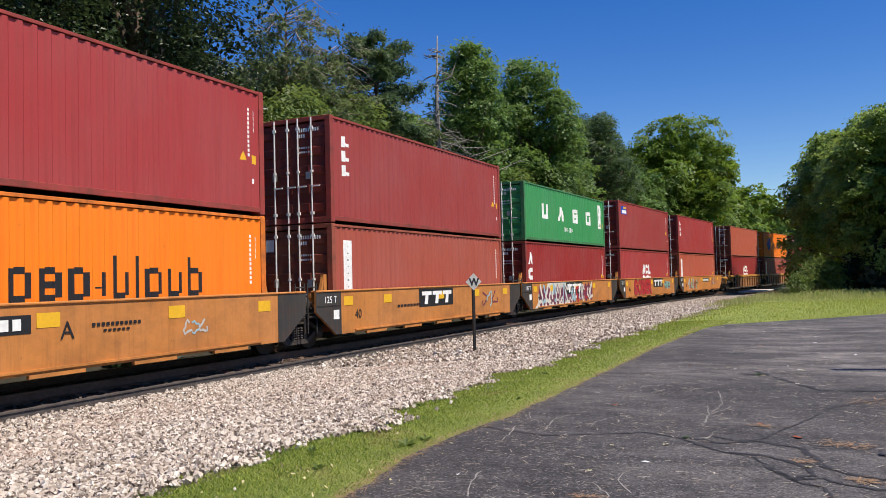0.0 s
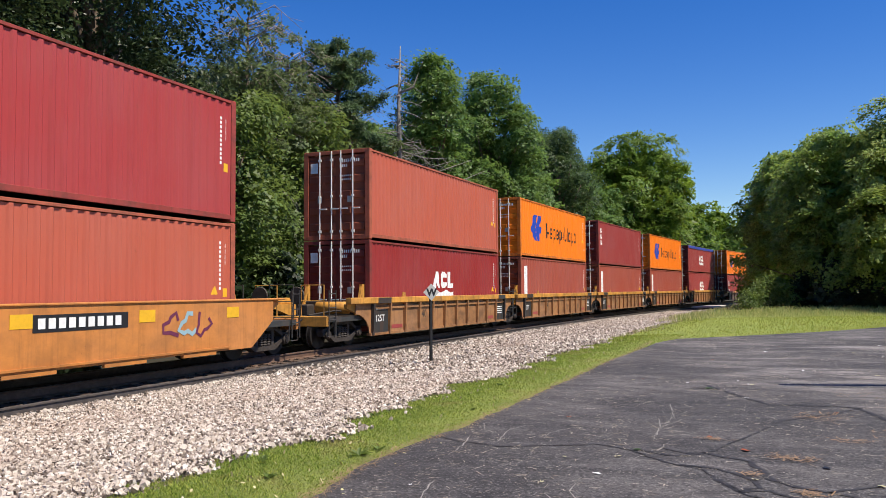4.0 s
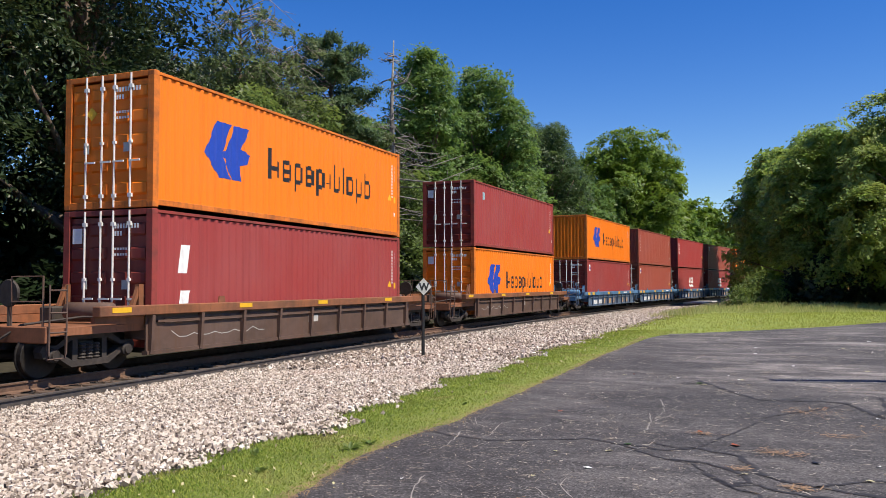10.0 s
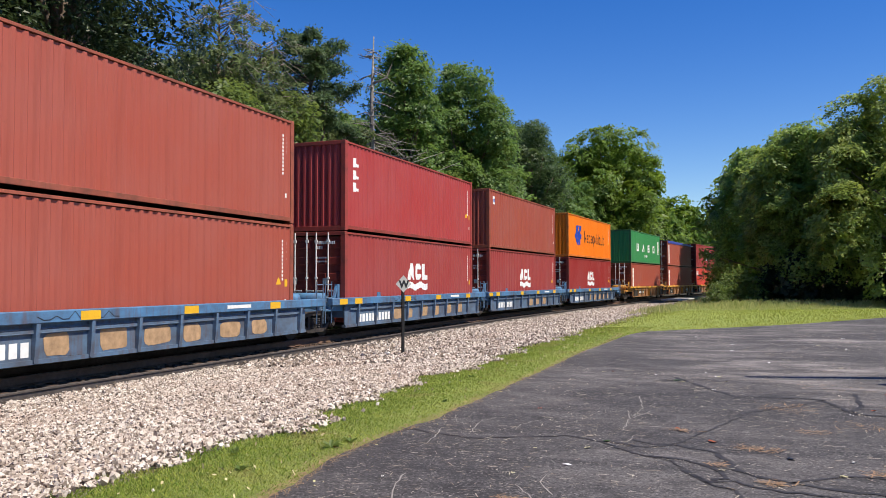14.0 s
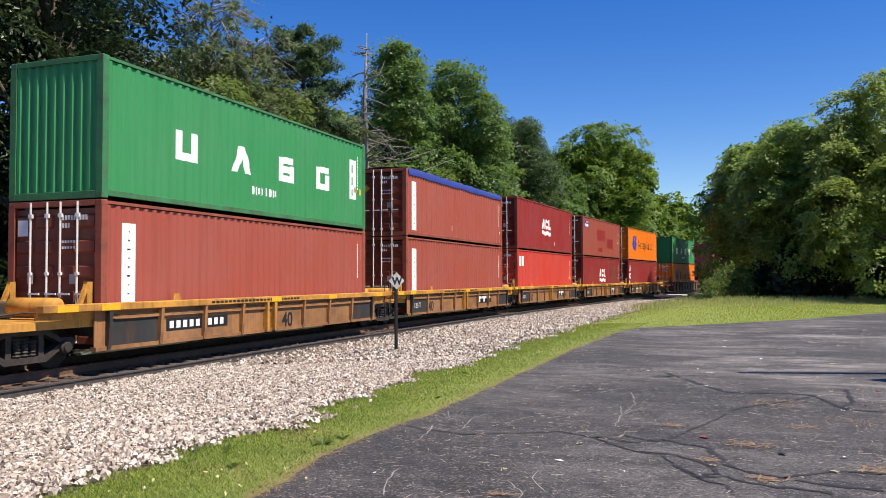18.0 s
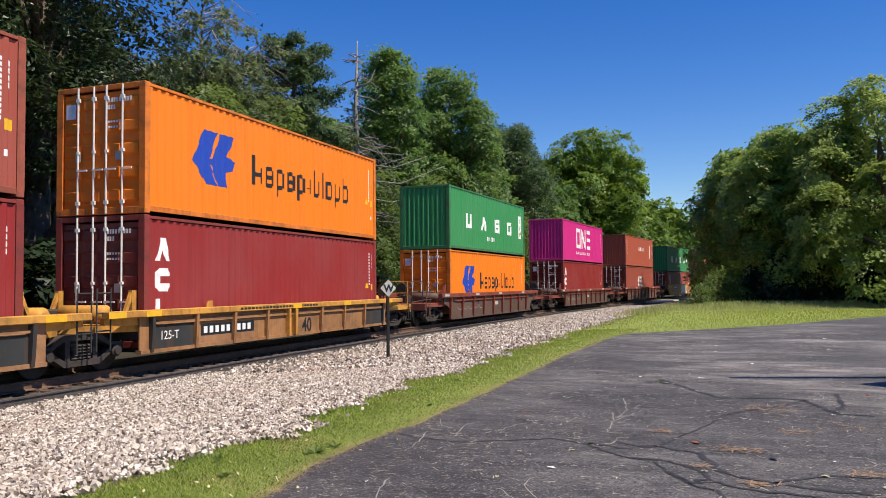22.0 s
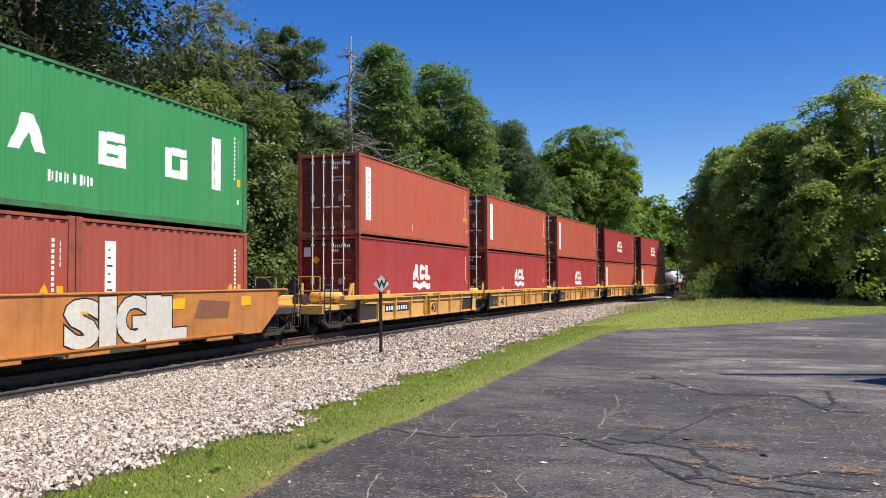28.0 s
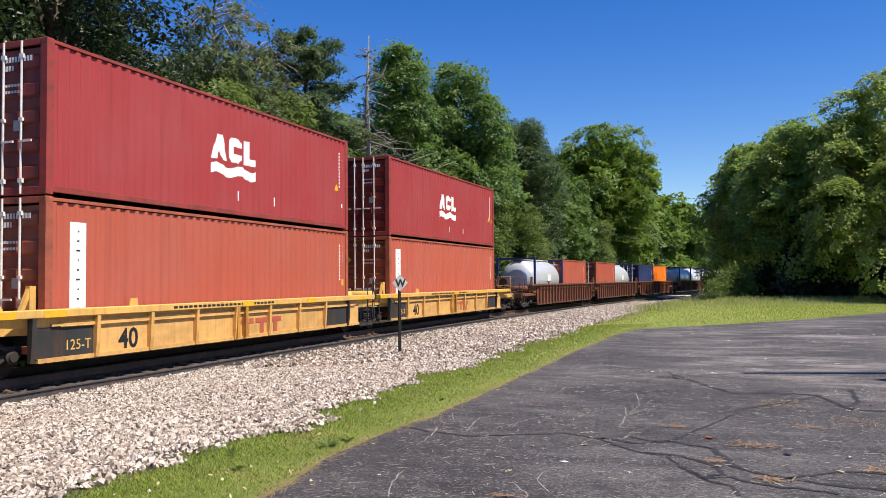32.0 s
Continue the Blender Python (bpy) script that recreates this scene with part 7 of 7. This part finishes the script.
M_YELLOW_LEAF = plain("fallen_leaf_yellow", (0.52, 0.46, 0.24), 0.7)
M_DEAD = plain("dead_grass", (0.33, 0.225, 0.120), 0.9, 0, 0.4)
M_NEEDLE = mat("dry_needles", needle_build, 0.8)
def litter():
    """Fallen leaves, bits of gravel and pine needles on the asphalt."""
    rng = random.Random(71)
    def leaf(x, y, r, material, label):
        sh = Shape()
        n = 9
        pts = [(math.cos(a * 6.283 / n) * r * rng.uniform(0.55, 1.1), math.sin(a * 6.283 / n) * r * 0.6 * rng.uniform(0.55, 1.1), rng.uniform(0.002, 0.014)) for a in range(n)]
        sh.add([(0, 0, 0.004)] + pts, [(0, 1 + i, 1 + (i + 1) % n) for i in range(n)])
        ob = part("fallen_leaf", sh, material)
        tagged(ob, label, "leaf", "fallen leaves on the asphalt")
        ob.matrix_basis = pose(x, y, 0.0, 0, 0, rng.uniform(0, 360))
    leaf(-1.56, 6.44, 0.035, M_PALE_LEAF, "small pale fallen leaf on the asphalt")
    leaf(-0.03, 8.28, 0.075, M_RUST_LEAF, "curled rust-red fallen leaf on the asphalt")
    leaf(0.95, 7.11, 0.045, M_PALE_LEAF, "small pale fallen leaf on the asphalt")
    leaf(-0.55, 13.2, 0.10, LEAF["dark"], "small dark green twig with leaves on the asphalt")
    leaf(-0.48, 13.05, 0.09, M_PALE_LEAF, "small pale fallen leaf on the asphalt")
    leaf(0.62, 7.7, 0.06, M_BLACK, "dark curled fallen leaf on the asphalt")
    leaf(-1.0, 8.0, 0.05, LEAF["dark"], "small green fallen leaf on the asphalt")
    for i in range(46):
        y = 5.5 + 22 * rng.random() ** 1.6
        x = rng.uniform(-2.6, min(4.5, 0.22 * y))
        leaf(x, y, rng.uniform(0.015, 0.035) * (1 + y / 18), rng.choice([M_PALE_LEAF, M_PALE_LEAF, M_RUST_LEAF, M_WHITE]), "small dry fallen leaf on the asphalt")
    # a band of dead grass and needles along the edge of the asphalt
    g = np.random.RandomState(73)
    n = 5000
    y = 4.6 + 20 * g.rand(n) ** 1.2
    x = np.interp(y, [q[1] for q in PAVE[:9]], [q[0] for q in PAVE[:9]]) + g.normal(-0.01, 0.055, n)
    a = g.rand(n) * 6.283
    L, w = 0.010 + 0.028 * g.rand(n), 0.0011 + 0.0018 * g.rand(n)
    d = np.stack([np.cos(a) * L, np.sin(a) * L, 0.3 * L * g.rand(n)], 1)
    q = np.stack([-np.sin(a) * w, np.cos(a) * w, np.zeros(n)], 1)
    p = np.stack([x, y, np.full(n, 0.004)], 1)
    v = np.stack([p - d - q, p + d - q, p + d + q, p - d + q], 1).reshape(-1, 3)
    tagged(new("edge_litter", bulk("edge_litter", v, np.arange(4 * n).reshape(-1, 4), M_DEAD)), "dead brown grass and needles along the asphalt edge", "litter", kind="stuff")
    # fallen yellow leaves in the verge
    g = np.random.RandomState(74)
    n = 280
    s, lat = 4 + 24 * g.rand(n) ** 1.2, 8.1 + 1.75 * g.rand(n)
    x, y = beside_many(s, lat)
    a = g.rand(n) * 6.283
    r = 0.010 + 0.015 * g.rand(n)
    u = np.stack([np.cos(a) * r, np.sin(a) * r, 0.012 * g.normal(size=n)], 1)
    w = np.stack([-np.sin(a) * r * 0.6, np.cos(a) * r * 0.6, 0.010 * g.normal(size=n)], 1)
    p = np.stack([x, y, bed_z(lat) + 0.035], 1)
    v = np.stack([p - u, p - w, p + u, p + w], 1).reshape(-1, 3)
    tagged(new("verge_leaves", bulk("verge_leaves", v, np.arange(4 * n).reshape(-1, 4), M_YELLOW_LEAF)), "small yellow fallen leaves in the verge grass", "leaf", kind="stuff")
    # raked-up patches of orange pine needles
    g = np.random.RandomState(75)
    for cx, cy, rx, ry, n in ((0.33, 8.0, 0.20, 0.12, 130), (0.78, 10.7, 0.30, 0.35, 120), (0.42, 6.7, 0.10, 0.10, 80), (1.29, 7.25, 0.16, 0.14, 110), (0.02, 7.24, 0.09, 0.06, 40), (-0.36, 8.8, 0.14, 0.06, 50),
                              (-1.42, 5.69, 0.12, 0.05, 40), (1.5, 9.6, 0.35, 0.25, 90), (0.9, 9.1, 0.25, 0.12, 60), (1.7, 12.9, 0.5, 0.4, 70)):
        n = int(n * 0.55)
        x, y, a = cx + rx * g.normal(0, 0.6, n), cy + ry * g.normal(0, 0.6, n), g.normal(0.25, 0.8, n)
        L, w = 0.018 + 0.035 * g.rand(n), 0.002 + 0.0035 * g.rand(n)
        d = np.stack([np.cos(a) * L, np.sin(a) * L, 0.15 * L * g.normal(size=n)], 1)
        q = np.stack([-np.sin(a) * w, np.cos(a) * w, np.zeros(n)], 1)
        p = np.stack([x, y, 0.006 + 0.010 * g.rand(n)], 1)
        v = np.stack([p - d - q, p + d - q, p + d + q, p - d + q], 1).reshape(-1, 3)
        tagged(new("needle_patch", bulk("needle_patch", v, np.arange(4 * n).reshape(-1, 4), M_ORANGE_NEEDLE)), "patch of orange-brown pine needles on the asphalt", "litter", kind="stuff")
    # scattered needles and chips as one layer
    g = np.random.RandomState(72)
    n = 8500
    y = 4.5 + 24 * g.rand(n) ** 1.5
    x = -2.9 + (g.rand(n) ** 1.0) * (3.4 + 0.25 * y)
    clump = np.sin(x * 2.1 + 1.3 * np.sin(y * 0.9)) * np.sin(y * 1.35 + x)
    ok = (g.rand(n) < 0.35 + 0.65 * (clump > 0.25)) & inside(x, y, PAVE)
    x, y = x[ok], y[ok]
    n = len(x)
    a = g.normal(0.25, 0.85, n)
    L, w = (0.014 + 0.062 * g.rand(n) ** 1.9) * (0.5 + y / 22), (0.0012 + 0.0020 * g.rand(n)) * (0.7 + y / 14)
    d = np.stack([np.cos(a) * L, np.sin(a) * L, np.zeros(n)], 1)
    q = np.stack([-np.sin(a) * w, np.cos(a) * w, np.zeros(n)], 1)
    p = np.stack([x, y, np.full(n, 0.002)], 1)
    v = np.stack([p - d - q, p + d - q, p + d + q, p - d + q], 1).reshape(-1, 3)
    tagged(new("needle_litter", bulk("needle_litter", v, np.arange(4 * n).reshape(-1, 4), M_NEEDLE)), "dry pine needles and chips scattered on the asphalt", "litter", kind="stuff")


litter()


# ---- sealed cracks ----
M_OPEN_CRACK = plain("open_crack", (0.30, 0.28, 0.26), 0.9)


def crack(points, seed, width=0.035, material=None, label="dark tar seal over a crack in the asphalt"):
    """A dark tar line wandering through a few control points."""
    rng = random.Random(seed)
    line = []
    for (x0, y0), (x1, y1) in zip(points, points[1:]):
        n = max(3, int(math.hypot(x1 - x0, y1 - y0) / 0.09))
        for i in range(n):
            k = i / n
            line.append((x0 + (x1 - x0) * k + rng.gauss(0, 0.010), y0 + (y1 - y0) * k + rng.gauss(0, 0.018)))
    line.append(points[-1])
    v, f = [], []
    for i, (x, y) in enumerate(line):
        a, b = line[max(i - 1, 0)], line[min(i + 1, len(line) - 1)]
        dx, dy = b[0] - a[0], b[1] - a[1]
        L = math.hypot(dx, dy) + 1e-6
        w = 1.35 * width * rng.uniform(0.45, 1.35) * (1 + y / 30)
        v += [(x - dy / L * w, y + dx / L * w, 0.0006), (x + dy / L * w, y - dx / L * w, 0.0006)]
        if i:
            f.append((2 * i - 2, 2 * i - 1, 2 * i + 1, 2 * i))
    ob = new("crack_seal", bulk("crack_seal", v, f, material or M_SEALANT))
    tagged(ob, label, "crack seal", "sealed cracks", kind="structure")


# wide seals, narrow seals, pale open cracks
crack([(-3.15, 8.09), (-2.3, 7.76), (-1.37, 8.19), (-1.06, 7.98), (-0.7, 7.54), (-0.35, 7.29), (-0.24, 6.99), (-0.06, 6.55), (0.14, 6.44), (0.17, 6.17)], 80, 0.0081)
crack([(-1.02, 8.05), (-0.62, 7.83), (-0.38, 8.04), (0.02, 7.76), (0.11, 7.42), (0.15, 7.11), (0.4, 6.88), (0.59, 6.81), (0.85, 6.65), (1.2, 6.59)], 81, 0.0161)
crack([(-0.79, 8.21), (-0.53, 7.99), (-0.33, 8.11), (-0.08, 8.9), (0.28, 9.93)], 82, 0.0074)
crack([(-0.55, 7.46), (-0.26, 7.38), (0.02, 7.11), (0.06, 6.78), (-0.07, 6.65), (-0.24, 6.99)], 83, 0.0136)
crack([(-0.07, 6.65), (0.14, 6.71), (0.34, 6.55), (0.56, 6.48), (0.85, 6.41)], 84, 0.0161)
crack([(0.55, 6.78), (0.73, 6.98), (1.04, 7.17), (1.31, 7.15)], 85, 0.0124)
crack([(-0.63, 13.73), (-0.1, 12.41), (0.27, 11.61), (1.04, 11.72), (1.31, 11.63), (1.54, 10.5), (1.92, 10.41)], 86, 0.0211)
crack([(0.29, 10.14), (0.98, 11.03), (1.38, 11.65)], 87, 0.0087)
crack([(1.81, 12.34), (1.71, 11.24), (1.55, 10.59)], 88, 0.0186)
crack([(-0.91, 23.52), (-0.02, 22.17), (0.75, 20.81), (1.18, 20.57)], 89, 0.0099)
crack([(0.81, 26.62), (2.01, 25.51), (3.55, 25.88)], 90, 0.0099)
crack([(-1.28, 13.0), (-0.96, 13.4), (-0.61, 13.19)], 91, 0.0087)
crack([(-2.21, 5.45), (-2.36, 5.95), (-2.38, 6.18)], 110, 0.0035, M_OPEN_CRACK, "pale open hairline crack in the asphalt")
crack([(-2.39, 8.05), (-2.46, 8.73), (-2.36, 9.04)], 111, 0.0035, M_OPEN_CRACK, "pale open hairline crack in the asphalt")
crack([(-2.62, 7.23), (-2.67, 7.8), (-2.74, 8.18)], 112, 0.0035, M_OPEN_CRACK, "pale open hairline crack in the asphalt")
crack([(-0.92, 8.65), (-0.9, 9.38), (-0.99, 9.99)], 113, 0.0035, M_OPEN_CRACK, "pale open hairline crack in the asphalt")
crack([(-0.96, 11.25), (-0.84, 10.26), (-0.89, 9.59)], 114, 0.0035, M_OPEN_CRACK, "pale open hairline crack in the asphalt")

hair = random.Random(140)
for i in range(9):
    x, y = hair.uniform(-2.9, -0.6), hair.uniform(5.3, 11.5)
    dx, dy = hair.uniform(-0.35, 0.35), hair.uniform(0.25, 0.9)
    crack([(x, y), (x + dx * 0.4 + hair.uniform(-0.1, 0.1), y + dy * 0.5), (x + dx, y + dy)], 141 + i, 0.0028, M_OPEN_CRACK, "pale open hairline crack in the asphalt")


# ---- unseen things added to cast shadows on the pavement ----
def light_pole():
    """Unseen tapered wooden pole, added and leaned to lay its shadow on the asphalt."""
    pole = thing("light_pole", "unseen leaning wooden pole added beside the parking area for its shadow", "pole")
    part("pole", Shape().tube([(0, 0, -0.6), (0, 0, 2.0), (0, 0, 4.4), (0, 0, 6.2)], [0.15, 0.135, 0.115, 0.085], 12), M_BARK, pole, smooth=True)
    part("cap", Shape().lathe([(6.2, 0.10), (6.23, 0.10), (6.27, 0.03)], (0, 0, 0), "z", 12), M_RAIL_GREY, pole)
    foot, top = Vector((4.30, 14.95, 0.0)), Vector((0.47, 14.07, 0.0)) + SUN_DIR * (6.2 / SUN_DIR.z)
    lean = Vector((0, 0, 1)).rotation_difference(top - foot)
    pole.matrix_basis = Matrix.Translation(foot) @ lean.to_matrix().to_4x4()


def shelter():
    """Unseen small flat roof on posts, added cornerwise to cast a pointed shadow."""
    shadow_roof = thing("shelter", "unseen flat roof on four posts added to shade the pavement", "shelter")
    part("roof", Shape().box(0, 0, 2.86, 3.4, 3.4, 3.0, 0.02), M_RAIL_GREY, shadow_roof)
    for x in (0.35, 3.05):
        for y in (0.35, 3.05):
            part("post", Shape().box(x - 0.06, y - 0.06, -0.1, x + 0.06, y + 0.06, 2.86, 0.01), M_BARK, shadow_roof)
    shadow_roof.matrix_basis = pose(4.12, 13.30, 0.0, 0, 0, -48)


light_pole()
shelter()


# ---- what moves ----
def motions():
    times = [float(t) for t in range(33)]
    for ob, s, z in MOVERS:
        ahead = CL / 2
        rows = []
        for t in times:
            rows.append((t, track_pose(s + ahead - SPEED * t, z) @ pose(0, -ahead, 0)))
        walk(ob, rows)
    # the wheels roll on the rail, 0.42 m in radius; alike axles share one roll
    first = {}
    for ws, a in WHEELS:
        if a not in first:
            first[a] = ws
            walk(ws, [(i / 30, pose(0, a, 0.42, math.degrees(SPEED * i / 30 / 0.42))) for i in range(961)])
        else:
            ws.rotation_mode = "QUATERNION"
            ws.animation_data_create()
            ws.animation_data.action = first[a].animation_data.action
            ws.animation_data.action_slot = first[a].animation_data.action_slot


motions()
